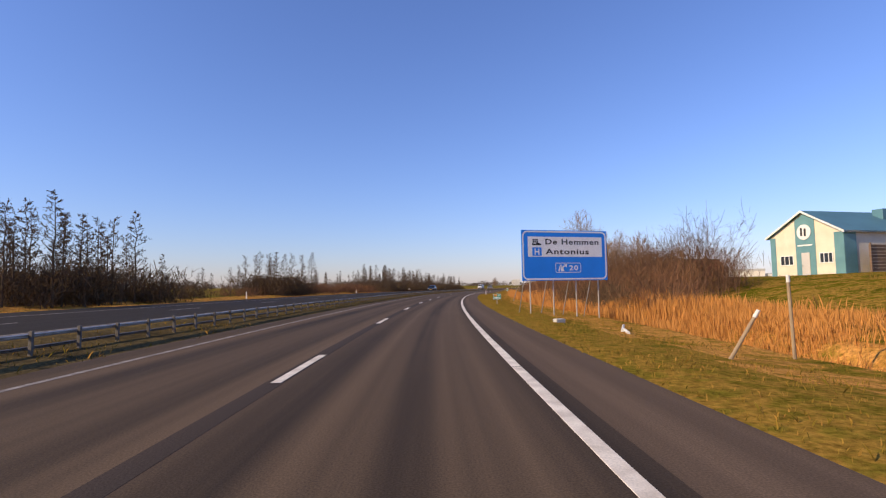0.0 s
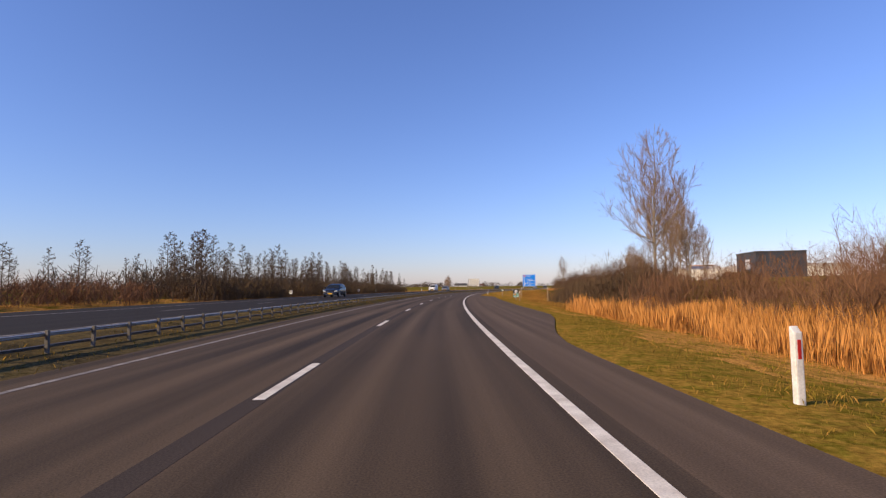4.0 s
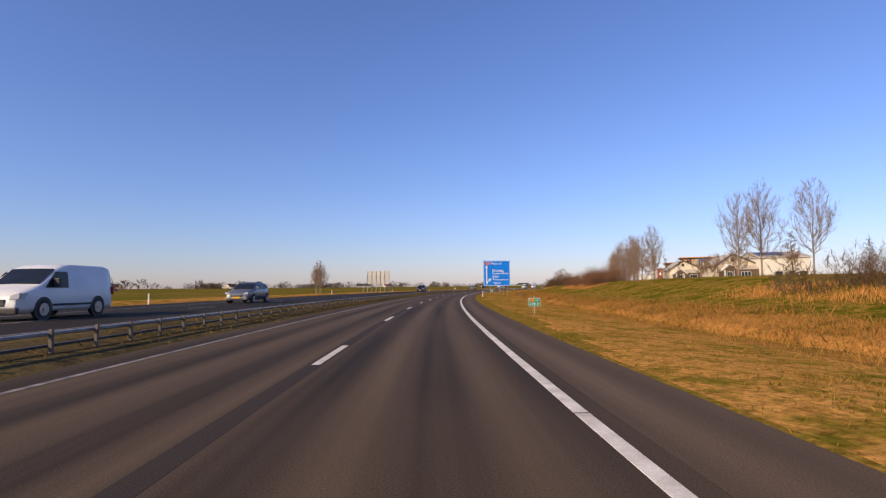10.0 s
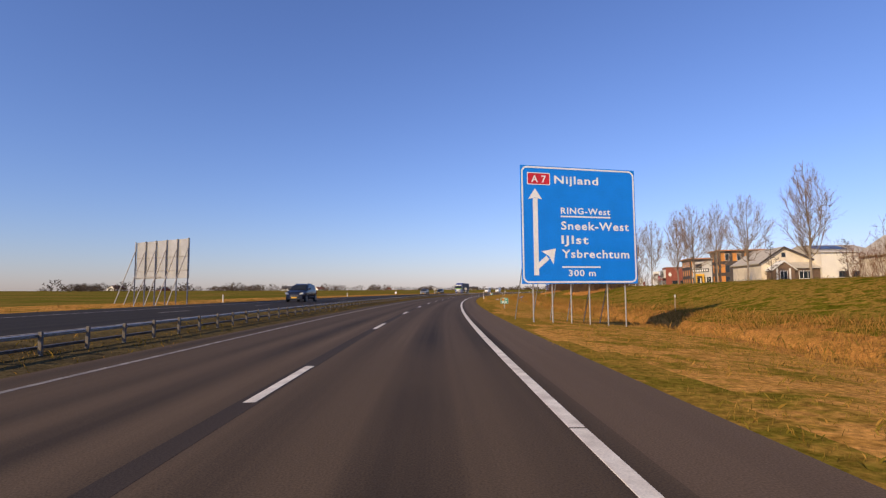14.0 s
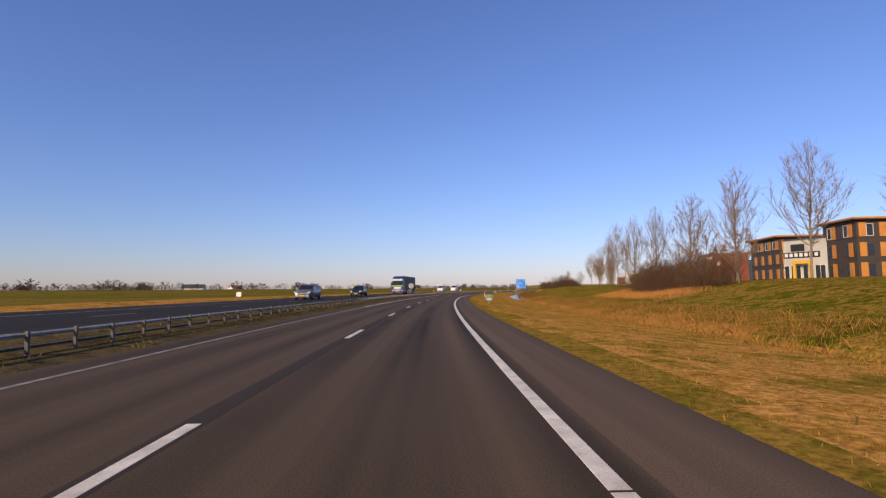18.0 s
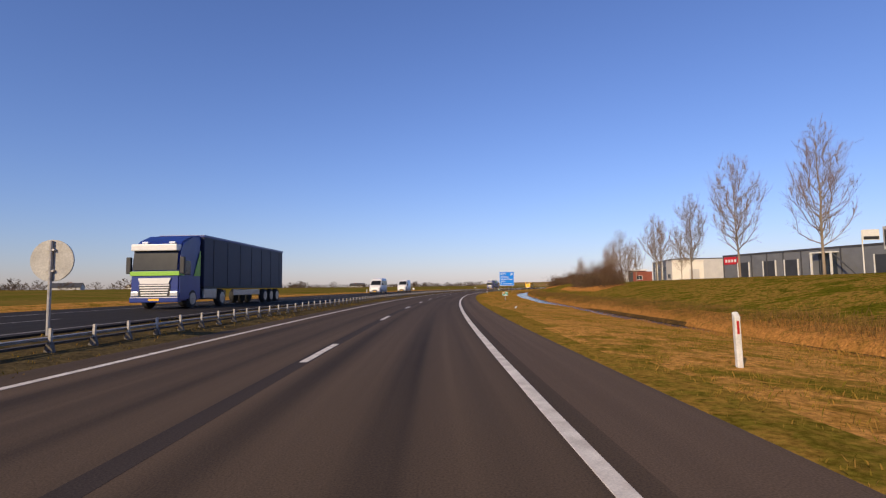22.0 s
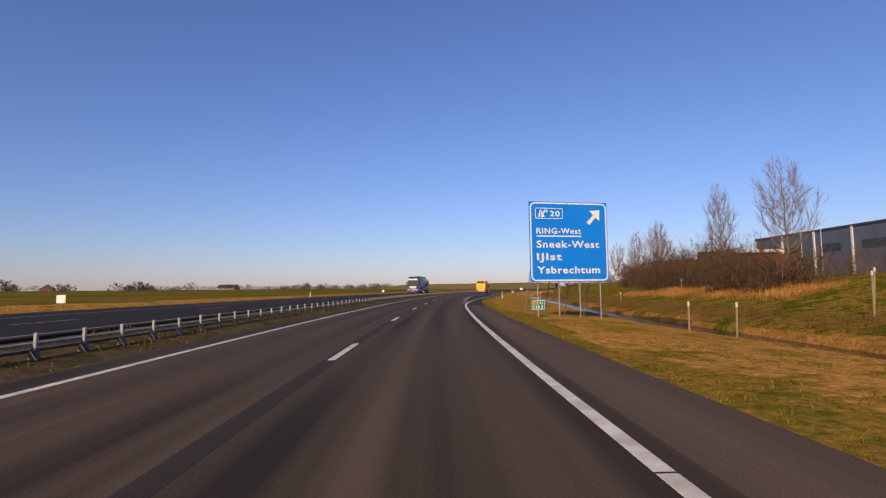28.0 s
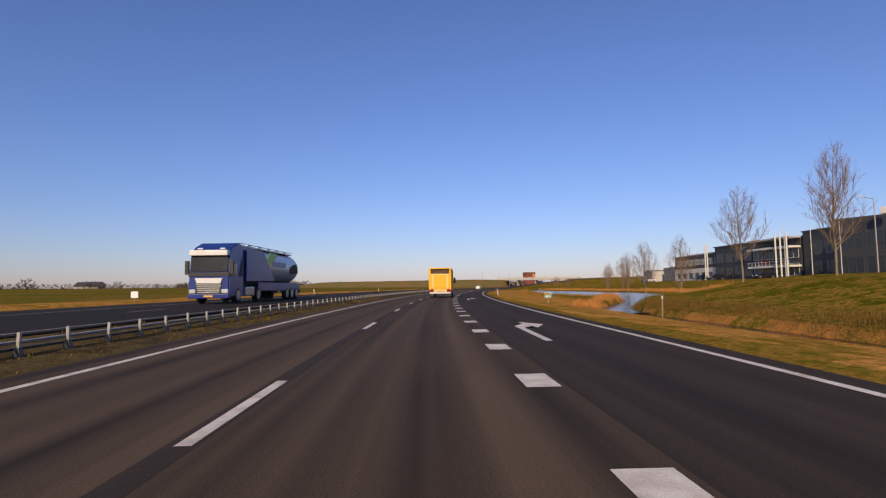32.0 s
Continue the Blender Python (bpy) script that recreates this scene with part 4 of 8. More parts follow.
def poplar_parts(rng, h, spread, lean=0.0, start=0.22, limbs=34, subs=8, twigs=5, upright=0.72):
    """Segments of a bare, upright tree: the trunk with its fanned limbs, and the fine twigs spread over the crown."""
    trunk, fine = [], []
    pts = [np.array([0.0, 0, -0.4])]
    k = 9
    for i in range(1, k + 1):
        pts.append(np.array([lean * (i / k) ** 1.5 + rng.normal(0, 0.01 * h * i / k), rng.normal(0, 0.01 * h * i / k), h * 0.95 * i / k]))
    rad = lambda u: max(0.012, 0.0092 * h * (1 - u) ** 1.05)
    for i in range(k):
        trunk.append((*pts[i], *pts[i + 1], rad(i / k), rad((i + 1) / k)))
    for j in range(limbs):
        u = start + (0.94 - start) * ((j + rng.random()) / limbs) ** 1.15
        i = min(k - 1, int(u * k))
        o = pts[i] + (pts[i + 1] - pts[i]) * (u * k - i)
        az = j * 2.4 + rng.normal(0, 0.45)
        tip = u + (1 - u) * (rng.uniform(0.20, 0.50) + 0.22 * (u - start) / (1 - start))
        w = (tip - start) / (1 - start)
        reach = spread * math.sin(math.pi * min(0.985, 0.06 + 0.94 * w ** 0.8)) ** 0.7 * rng.uniform(0.42, 1.0) + 0.12
        climb = (tip - u) * h * (0.7 + 0.42 * upright)
        total = math.hypot(reach, climb)
        out = np.array([math.cos(az), math.sin(az), 0])
        p, r = o, max(0.012, min(rad(u) * 0.55, 0.012 * total + 0.01))
        steps = 5
        for q in range(steps):
            w = (q + 1) / steps
            goal = o + out * reach * (1 - (1 - w) ** 1.9) + np.array([0, 0, climb * w ** 1.12])
            p2 = goal + rng.normal(0, 0.03 * total, 3)
            trunk.append((*p, *p2, r, r * 0.68))
            d = unit(p2 - p)
            for m in range(max(1, round(subs * total / (0.30 * h) * (0.25 + 0.25 * w)))):
                b = p + (p2 - p) * rng.random()
                d2 = unit(d + rng.normal(0, 0.36, 3) + np.array([0, 0, 0.38]))
                l2 = min(0.42 * total, h * 0.13) * rng.uniform(0.45, 1.0)
                e = b + d2 * l2
                fine.append((*b, *e, max(0.009, r * 0.30), 0.006))
                for g_ in range(twigs):
                    g = b + (e - b) * rng.uniform(0.1, 1.0)
                    d3 = unit(d2 + rng.normal(0, 0.42, 3) + np.array([0, 0, 0.22]))
                    fine.append((*g, *(g + d3 * l2 * rng.uniform(0.25, 0.6)), 0.0088, 0.0048))
            p, r = p2, r * 0.68
    return trunk, fine


def stem_tube(points, radius, sides=8):
    """One tapered tube through the given points."""
    ang = np.arange(sides) * 2 * math.pi / sides
    v = np.stack([points[:, None, 0] + radius[:, None] * np.cos(ang), points[:, None, 1] + radius[:, None] * np.sin(ang), np.repeat(points[:, None, 2], sides, 1)], 2).reshape(-1, 3)
    i, j = np.meshgrid(np.arange(len(points) - 1), np.arange(sides), indexing="ij")
    i, j = i.ravel(), j.ravel()
    return v, np.stack([i * sides + j, i * sides + (j + 1) % sides, (i + 1) * sides + (j + 1) % sides, (i + 1) * sides + j], 1)


def tree_mould(seed, h, spread, bark, twig, **kw):
    """The trunk as one tapered tube, and the crown of limbs (bark) and fine twigs."""
    rng = np.random.default_rng(seed)
    segs, fine = poplar_parts(rng, h, spread, **kw)
    stem, limbs = np.array(segs[:9]), np.array(segs[9:])
    ring_at = np.concatenate([stem[:, 0:3], stem[-1:, 3:6]])
    radius = np.concatenate([stem[:, 6], stem[-1:, 7]])
    v, f = stem_tube(ring_at, radius)
    trunk = raw_mesh("trunk", v, f, bark)
    v1, f1 = tubes(limbs, 4)
    v2, f2 = ribbons(fine, seed)
    crown = raw_mesh("crown", np.concatenate([v1, v2]), np.concatenate([f1, f2 + len(v1)]), bark)
    crown.materials.append(twig)
    crown.polygons.foreach_set("material_index", np.concatenate([np.zeros(len(f1), "i"), np.ones(len(f2), "i")]))
    return trunk, crown


def plant_tree(mould, m, label, group, name="poplar"):
    t = thing(name, label, "tree", m, group)
    part("trunk", mould[0], None, t)
    part("crown", mould[1], None, t, "haze of bare brown twigs")
    return t


POPLARS = [tree_mould(10 + i, 16.0, sp, M["bark"], M["twigs"], start=st, limbs=lb, subs=10, twigs=5, lean=ln) for i, (sp, st, lb, ln) in enumerate(((3.2, 0.18, 44, 0.0), (3.5, 0.22, 46, 0.4), (2.8, 0.16, 44, -0.3), (3.7, 0.20, 48, 0.6)))]
ROUND_TREES = [tree_mould(30 + i, 7.0, 2.5, M["bark"], M["twigs"], start=0.2, limbs=26, subs=11, twigs=7, upright=0.5) for i in range(2)]
YOUNG = [tree_mould(50 + i, 10.0, 2.3 + 0.3 * i, M["bark"], M["twigs"], start=0.22, limbs=30, subs=9, twigs=6, upright=0.55) for i in range(3)]


def alder_mould(seed, h=7.5):
    """A slim straight trunk with short rising side limbs, fine twigs and small dark cones at their tips."""
    rng = np.random.default_rng(seed)
    segs, fine = [], []
    pts = [np.array([rng.normal(0, 0.012 * h * i / 8), rng.normal(0, 0.012 * h * i / 8), -0.3 + (h + 0.3) * i / 8]) for i in range(9)]
    for j in range(44):
        u = 0.10 + 0.88 * (j + rng.random()) / 44
        i = min(7, int(u * 8))
        o = pts[i] + (pts[i + 1] - pts[i]) * (u * 8 - i)
        az = j * 2.4 + rng.normal(0, 0.5)
        ln = (0.30 + 1.25 * (1 - u) ** 0.8 * min(1.0, u / 0.22)) * rng.uniform(0.55, 1.15)
        d = unit(np.array([math.cos(az), math.sin(az), rng.uniform(0.25, 0.9)]))
        e = o + d * ln
        segs.append((*o, *e, 0.022, 0.010))
        for _ in range(6):
            b = o + (e - o) * rng.uniform(0.25, 1.0)
            d2 = unit(d + rng.normal(0, 0.55, 3) + np.array([0, 0, 0.25]))
            g = b + d2 * ln * rng.uniform(0.25, 0.6)
            fine.append((*b, *g, 0.012, 0.008))
            for _ in range(2):
                c = b + (g - b) * rng.uniform(0.4, 1.0)
                fine.append((*c, *(c + unit(rng.normal(0, 1, 3)) * rng.uniform(0.08, 0.2)), 0.022, 0.018))
    v0, f0 = stem_tube(np.array(pts), 0.075 * (1 - np.arange(9) / 8) + 0.012, 6)
    v1, f1 = tubes(segs, 3)
    v2, f2 = ribbons(fine, seed)
    trunk = raw_mesh("trunk", v0, f0, M["twigs_dark"])
    crown = raw_mesh("crown", np.concatenate([v1, v2]), np.concatenate([f1, f2 + len(v1)]), M["twigs_dark"])
    return trunk, crown


ALDERS = [alder_mould(40 + i) for i in range(5)]

# the poplar row on the bank: place along the road, offset, height
ROW = [(161.5, 26.5, 24), (171.5, 29.5, 21), (184, 35, 19.5), (192, 41, 17), (199, 42, 20.5), (208, 43, 16), (224.5, 51, 20), (294.5, 71, 22), (295, 51, 16), (303, 47.5, 17), (310, 46.8, 16.5)]
ROW += [(379, 49, 18.5), (397, 48.5, 17), (409, 48, 17.5), (428, 50, 20), (447.5, 51.6, 21.5), (463.5, 48.3, 21), (484.5, 47.8, 21.5), (505.5, 47.1, 20.5), (523.5, 44.9, 20.5), (530, 52, 12), (544.5, 43.9, 20.5), (562, 41.8, 21)]
ROW += [(581.5, 41.3, 17.5), (598.5, 39.3, 15.8), (590, 42, 11), (628.5, 36.8, 15.5), (645, 41, 12), (660.5, 53, 21), (660, 45.2, 14.5), (675.5, 39.2, 16.3), (693, 38.5, 16), (691.5, 28.6, 9.6), (637.5, 26.5, 8.6)]
ROW += [(738, 41.3, 16), (754.5, 39.6, 15.3), (769.5, 37.5, 13.6), (786.5, 35.8, 11.2), (794, 32.3, 10.8), (822, 36, 10.5), (848, 40, 10), (880, 41, 9.5), (905, 43, 9)]
for i, (s, n, h) in enumerate(ROW):
    mould = POPLARS[(i * 7 + 1) % 4]
    k = h / 16.0
    w = k * random.uniform(0.88, 1.12)
    t = plant_tree(mould, stand(s, n, ground_z(s, n) - 0.1, random.uniform(0, 360)) @ Matrix.Diagonal((w, w, k, 1)), "tall bare poplar with upswept brown twigs on the grassy bank", "poplar row on the bank")
for s, n, h in ((92, 17, 8), (86, 17.5, 8.3), (66, 17, 7), (60, 16, 6.5), (72, 19, 7), (54, 18, 6.4), (80, 21, 7.4)):
    plant_tree(YOUNG[int(s) % 3], stand(s, n, ground_z(s, n) - 0.1, random.uniform(0, 360)) @ Matrix.Diagonal((h / 10, h / 10, h / 10, 1)), "bare young poplar standing in the thicket", "trees in the thicket")
for s, n, h in ((945, 24, 6.2), (951, 29, 5.6), (394, 21.5, 5.6), (388, 23, 6.0), (330, 50, 6), (316, 49, 6.5), (340, 52, 6), (300, 50, 6), (355, 55, 6), (520, 60, 6), (240, 30, 6.5), (225, 34, 7), (318, 29, 5.2), (306, 31, 5), (326, 33, 5.5), (444, 26, 6), (432, 23, 5)):
    plant_tree(ROUND_TREES[int(s) % 2], stand(s, n, ground_z(s, n) - 0.1, random.uniform(0, 360)) @ Matrix.Diagonal((h / 7, h / 7, h / 7, 1)), "small bare broad-crowned tree", "small trees on the bank", "small_tree")
plant_tree(POPLARS[2], stand(219, 19.8, ground_z(219, 19.8) - 0.1, 40) @ Matrix.Diagonal((0.5, 0.5, 8.6 / 16, 1)), "bare upright tree rising from the bank's shrubs", "poplar row on the bank")

# the wood beside the far carriageway: a first stand, loose shrubs, then the dense stand
def wood(count, s0, s1, n0, n1, h0, h1, edge=1.5):
    for i in range(count):
        s = s0 + (s1 - s0) * (i + random.random()) / count
        n = n0 + (n1 - n0) * random.random() ** edge
        h = random.uniform(h0, h1) * (1 - 0.22 * smooth_step(190, 237, s))
        plant_tree(ALDERS[i % 5], stand(s, n, ground_z(s, n) - 0.1, random.uniform(0, 360)) @ Matrix.Diagonal((h / 7.5, h / 7.5, h / 7.5, 1)), "slender dark bare alder in the roadside wood", "alders in the roadside wood", "alder")


wood(60, -28, 34, -27.5, -44, 5.4, 8.6)
wood(34, 34, 47, -27, -46, 5.0, 8.4)
wood(16, 47, 60, -30, -46, 3.4, 5.6)
wood(5, 60, 74, -31, -37, 3.0, 4.6)
wood(16, 76, 95, -28.5, -36, 4.6, 7.6)
wood(17, 96, 134, -27.5, -36, 3.4, 5.2)
wood(135, 134, 237, -24.8, -41, 4.6, 7.8)
wood(44, 136, 236, -24.4, -27, 3.2, 6.0)
for s, n, h in ((376, 61, 6.4), (361, 61, 7.2), (349, 61, 6.8), (321, 61, 9.0), (409, 58, 8.6), (384, 57, 6.4), (300, 62, 6.0), (282, 60, 6.6)):
    plant_tree(ALDERS[int(s) % 5], stand(s, n, ground_z(s, n) - 0.1, random.uniform(0, 360)) @ Matrix.Diagonal((h / 6.0, h / 6.0, h / 7.5, 1)), "small dark bushy tree before the white halls", "small trees on the bank", "small_tree")
for s, n, h in ((315.2, -29.6, 7.2), (316.7, -30.8, 6.6), (314.2, -29.0, 6.2), (318, -31.5, 5.6)):
    plant_tree(POPLARS[int(s) % 4], stand(s, n, ground_z(s, n) - 0.1, random.uniform(0, 360)) @ Matrix.Diagonal((h / 15, h / 15, h / 16, 1)), "bare upright tree in a clump by the meadow", "clump by the meadow")


def shrub_segments(rng, h, spread, stems=17, lean_most=0.65, thin=1.0):
    """Many thin upright stems with finer side twigs."""
    segs = []
    for _ in range(stems):
        az, lean = rng.uniform(0, 2 * math.pi), rng.uniform(0.03, lean_most)
        p = np.array([rng.normal(0, spread * 0.30), rng.normal(0, spread * 0.30), -0.1])
        d = unit(np.array([math.cos(az) * lean, math.sin(az) * lean, 1.0]))
        ln = h * rng.uniform(0.5, 1.05) * (1 - 0.25 * lean) / 3
        r = 0.012 * thin
        for q in range(3):
            d = unit(d + rng.normal(0, 0.16, 3) + np.array([0, 0, 0.12]))
            p2 = p + d * ln
            segs.append((*p, *p2, r, r * 0.6))
            for _ in range(4):
                b = p + (p2 - p) * rng.random()
                d2 = unit(d + rng.normal(0, 0.55, 3) + np.array([0, 0, 0.15]))
                e = b + d2 * rng.uniform(0.3, 0.8) * h / 4
                segs.append((*b, *e, 0.0065 * thin, 0.0035 * thin))
                for _ in range(2):
                    g = b + (e - b) * rng.uniform(0.2, 1)
                    segs.append((*g, *(g + unit(d2 + rng.normal(0, 0.5, 3)) * rng.uniform(0.2, 0.5)), 0.0045 * thin, 0.0022 * thin))
            p, r = p2, r * 0.6
    return np.array(segs)


_rng = np.random.default_rng(77)
SHRUBS = [ribbons(shrub_segments(_rng, 3.6, 1.6), i) for i in range(5)]
SAPLINGS = [ribbons(shrub_segments(_rng, 3.6, 1.5, 16, 0.32, 0.8), 10 + i) for i in range(5)]


def brush_segments(rng, h, spread, count=70, thin=1.0):
    """A dense low bush: many short crooked twigs from the ground up."""
    segs = []
    for _ in range(count):
        p = np.array([rng.normal(0, spread), rng.normal(0, spread), h * rng.random() ** 1.5 * 0.75 - 0.1])
        d = unit(np.array([rng.normal(0, 0.5), rng.normal(0, 0.5), 1.0]))
        q = p + d * h * rng.uniform(0.18, 0.42)
        segs.append((*p, *q, 0.022 * thin, 0.010 * thin))
        for _ in range(2):
            b = p + (q - p) * rng.uniform(0.2, 0.9)
            segs.append((*b, *(b + unit(d + rng.normal(0, 0.7, 3)) * h * rng.uniform(0.08, 0.2)), 0.014 * thin, 0.006 * thin))
    return np.array(segs)


BRUSH = [ribbons(brush_segments(_rng, 2.6, 0.75), 20 + i) for i in range(5)]
FINE_BRUSH = [ribbons(brush_segments(_rng, 2.6, 0.75, 130, 0.45), 30 + i) for i in range(5)]


def thicket(label, spots, mat, name="thicket", moulds=None, tall=3.6):
    """Shrubs that grow into one another: one mesh of twigs from places (s, n, height)."""
    vs, fs, off = [], [], 0
    for i, (s, n, h) in enumerate(spots):
        v, f = (moulds or SHRUBS)[i % 5]
        a, k = random.uniform(0, 6.28), h / tall
        w = k * random.uniform(0.9, 1.3)
        p = at(s, n, ground_z(s, n))
        x, y = v[:, 0] * w, v[:, 1] * w
        vs.append(np.stack([p.x + x * math.cos(a) - y * math.sin(a), p.y + x * math.sin(a) + y * math.cos(a), p.z + v[:, 2] * k], 1))
        fs.append(f + off)
        off += len(v)
    return tagged(new(name, raw_mesh(name, np.concatenate(vs), np.concatenate(fs), mat)), label, "shrubs", kind="stuff")


def patch(count, s0, s1, n0, n1, h0, h1, edge=1.0):
    """Uneven clumps of shrubs: places (s, n, height) within a stretch, with thin spots between them."""
    spots = []
    while len(spots) < count:
        s, n = random.uniform(s0, s1), n0 + (n1 - n0) * random.random() ** edge
        dense = noise.noise((s * 0.22, n * 0.25, 8))
        if dense > -0.12 or random.random() < 0.3:
            spots.append((s, n, random.uniform(h0, h1) * (0.92 + 0.3 * dense)))
    return spots


def clear_of_hall(spots):
    """The thicket ends along a slanting line, beyond which the hall's lawn lies open."""
    return [q for q in spots if q[1] + 1.3 < 0.56 * q[0] and q[1] + 1.3 < 0.77 * (q[0] - 10.5)]


thicket("dense reddish-brown bare thicket behind the reeds", clear_of_hall(patch(230, 24, 120, 10.8, 24, 2.0, 4.2, 1.3)), M["twigs_red"], "thicket", SAPLINGS)
thicket("reddish undergrowth of the thicket", clear_of_hall(patch(250, 24, 122, 10.6, 20, 1.5, 2.7, 1.3)), M["twigs_red"], "thicket", FINE_BRUSH, 2.6)
thicket("dark undergrowth at the open foot of the thicket", clear_of_hall(patch(40, 30, 56, 9.6, 12.5, 1.2, 2.4)), M["twigs_brush"], "thicket", FINE_BRUSH, 2.6)
thicket("tall grey-brown saplings in the thicket", clear_of_hall(patch(50, 26, 60, 12, 20, 4.0, 6.0) + patch(46, 50, 100, 13, 22, 3.6, 5.4)), M["twigs_brown"], "thicket", SAPLINGS)
thicket("bare brown shrubs on the green bank", patch(16, 213, 218, 18.0, 27, 2.2, 4.6) + patch(22, 221, 228, 18.0, 28, 2.0, 4.2) + patch(20, 231, 238, 18.5, 29, 2.2, 4.8) + patch(10, 240, 244, 19, 26, 1.6, 3.0) + patch(5, 246, 262, 36, 40, 2, 3), M["twigs_brown"])
thicket("low brown brushwood on the green bank", patch(46, 212, 246, 17.4, 25, 0.9, 2.0), M["twigs_brush"], "brushwood", BRUSH, 2.6)
thicket("wall of reddish bare shrubs on the bank", patch(55, 297, 323, 19.0, 22.5, 1.8, 3.4) + patch(50, 305, 336, 23, 29, 2.0, 3.9), M["twigs_red"])
thicket("dark brown shrubs under the poplars at the end of the thicket", patch(60, 128, 149, 10.8, 14, 1.8, 3.4) + patch(50, 128, 155, 14, 18, 2.4, 4.6), M["twigs_brown"], "thicket", SAPLINGS)
thicket("dark brushwood under the roadside poplars", patch(120, 127, 149, 10.4, 14, 1.2, 2.8) + patch(70, 128, 154, 14, 17.5, 1.4, 3.0), M["twigs_brush"], "brushwood", FINE_BRUSH, 2.6)
thicket("dark hedge before the workshop", patch(46, 229, 250, 64.5, 67.5, 2.0, 3.2), M["hedge_twigs"], "hedge", BRUSH, 2.6)
thicket("dark brown shrubs and saplings on the green bank", patch(38, 380, 399, 18.6, 22, 2.2, 4.2) + patch(30, 388, 408, 22.5, 28, 2.6, 4.8), M["twigs_brown"])
thicket("dark brushwood under the bank's saplings", patch(55, 380, 400, 18.4, 25, 1.2, 2.6), M["twigs_brush"], "brushwood", BRUSH, 2.6)
thicket("dark bare shrubs in front of the brick buildings", patch(80, 431, 450, 18, 23, 2.4, 4.2), M["twigs_brown"])
thicket("bare brown shrubs on the bank near the white hall", patch(7, 549, 553, 18.8, 21.0, 2.0, 3.4) + patch(13, 557, 566, 18.8, 21.5, 2.2, 4.0) + patch(9, 570, 577, 19, 21.5, 2.2, 4.2) + patch(28, 568, 594, 22, 28, 3.2, 5.8), M["twigs_brown"])
thicket("bare brown shrubs behind the exit sign", patch(34, 640, 670, 18.6, 21.8, 2.2, 4.6) + patch(44, 657, 694, 22.5, 28, 3.0, 5.8), M["twigs_brown"])
thicket("dense dark brushwood behind the exit sign", patch(40, 640, 670, 18.4, 21.8, 1.2, 2.8) + patch(50, 657, 692, 22, 28, 1.6, 3.6), M["twigs_brush"], "brushwood", BRUSH, 2.6)
thicket("dense dark brushwood near the white hall", patch(8, 549, 553, 18.6, 21.0, 1.1, 2.2) + patch(20, 557, 566, 18.6, 21.5, 1.2, 2.7) + patch(14, 570, 578, 18.8, 21.5, 1.3, 2.8) + patch(26, 568, 592, 22, 26, 1.3, 2.8), M["twigs_brush"], "brushwood", BRUSH, 2.6)
thicket("single bare bush at the water's end", patch(7, 640, 644, 21, 24, 2, 3), M["twigs_red"])
thicket("dark brushwood at the foot of the roadside wood", patch(90, -30, 36, -44, -27.5, 2.2, 3.6, 0.8) + patch(130, 34, 50, -44, -27, 2.0, 3.6, 0.8) + patch(40, 50, 64, -42, -29, 1.2, 2.4) + patch(420, 134, 237, -24.2, -32, 1.5, 2.9, 1.5), M["twigs_brush"], "brushwood", BRUSH, 2.6)
thicket("dark undergrowth deep in the roadside wood", patch(170, 134, 236, -30, -42, 2.4, 4.0), M["twigs_dark"], "brushwood", BRUSH, 2.6)
thicket("rounded brown bushes before the loose trees", patch(75, 76, 90, -27.5, -35, 2.2, 3.6), M["twigs_brush"], "brushwood", BRUSH, 2.6)
thicket("low reddish-brown bushes beside the far carriageway", patch(120, 90, 136, -27, -33, 1.3, 2.4) + patch(14, 64, 76, -28, -34, 0.9, 1.7), M["twigs_red"], "brushwood", BRUSH, 2.6)


thicket("small dark clumps of dead stalks on the verge", [(167.5, 9.3, 0.42), (168.1, 9.5, 0.36), (212.1, 8.8, 0.30), (211.6, 9.0, 0.26), (206.6, 9.4, 0.34), (205.5, 9.2, 0.28), (208.0, 9.5, 0.3)], M["twigs_dark"], "dead_stalks", BRUSH, 2.6)


GZ_S = np.arange(-10.0, 930.0, 2.0)
GZ_N = np.arange(-42.0, 46.0, 0.4)
GZ = np.array([[ground_z(a, b) for b in GZ_N] for a in GZ_S])


def plan_xyz(s, n):
    """Many plan places at once: their places on the ground."""
    th = np.interp(s, S_GRID, HEAD)
    i = np.clip((s - GZ_S[0]) / 2.0, 0, len(GZ_S) - 1.001)
    j = np.clip((n - GZ_N[0]) / 0.4, 0, len(GZ_N) - 1.001)
    i0, j0 = i.astype(int), j.astype(int)
    fi, fj = i - i0, j - j0
    z = (GZ[i0, j0] * (1 - fi) + GZ[i0 + 1, j0] * fi) * (1 - fj) + (GZ[i0, j0 + 1] * (1 - fi) + GZ[i0 + 1, j0 + 1] * fi) * fj
    return np.interp(s, S_GRID, LINE_X) + n * np.cos(th), np.interp(s, S_GRID, LINE_Y) - n * np.sin(th), z


def waves(s, n, seed):
    """A cheap uneven field between about -1 and 1, for clumps."""
    return (np.sin(s * 0.31 + seed) * np.cos(n * 0.9 + seed * 2) + np.sin(s * 0.83 + n * 0.6 + seed * 3) + 0.7 * np.sin(s * 0.11 - n * 0.35 + seed)) / 2.7


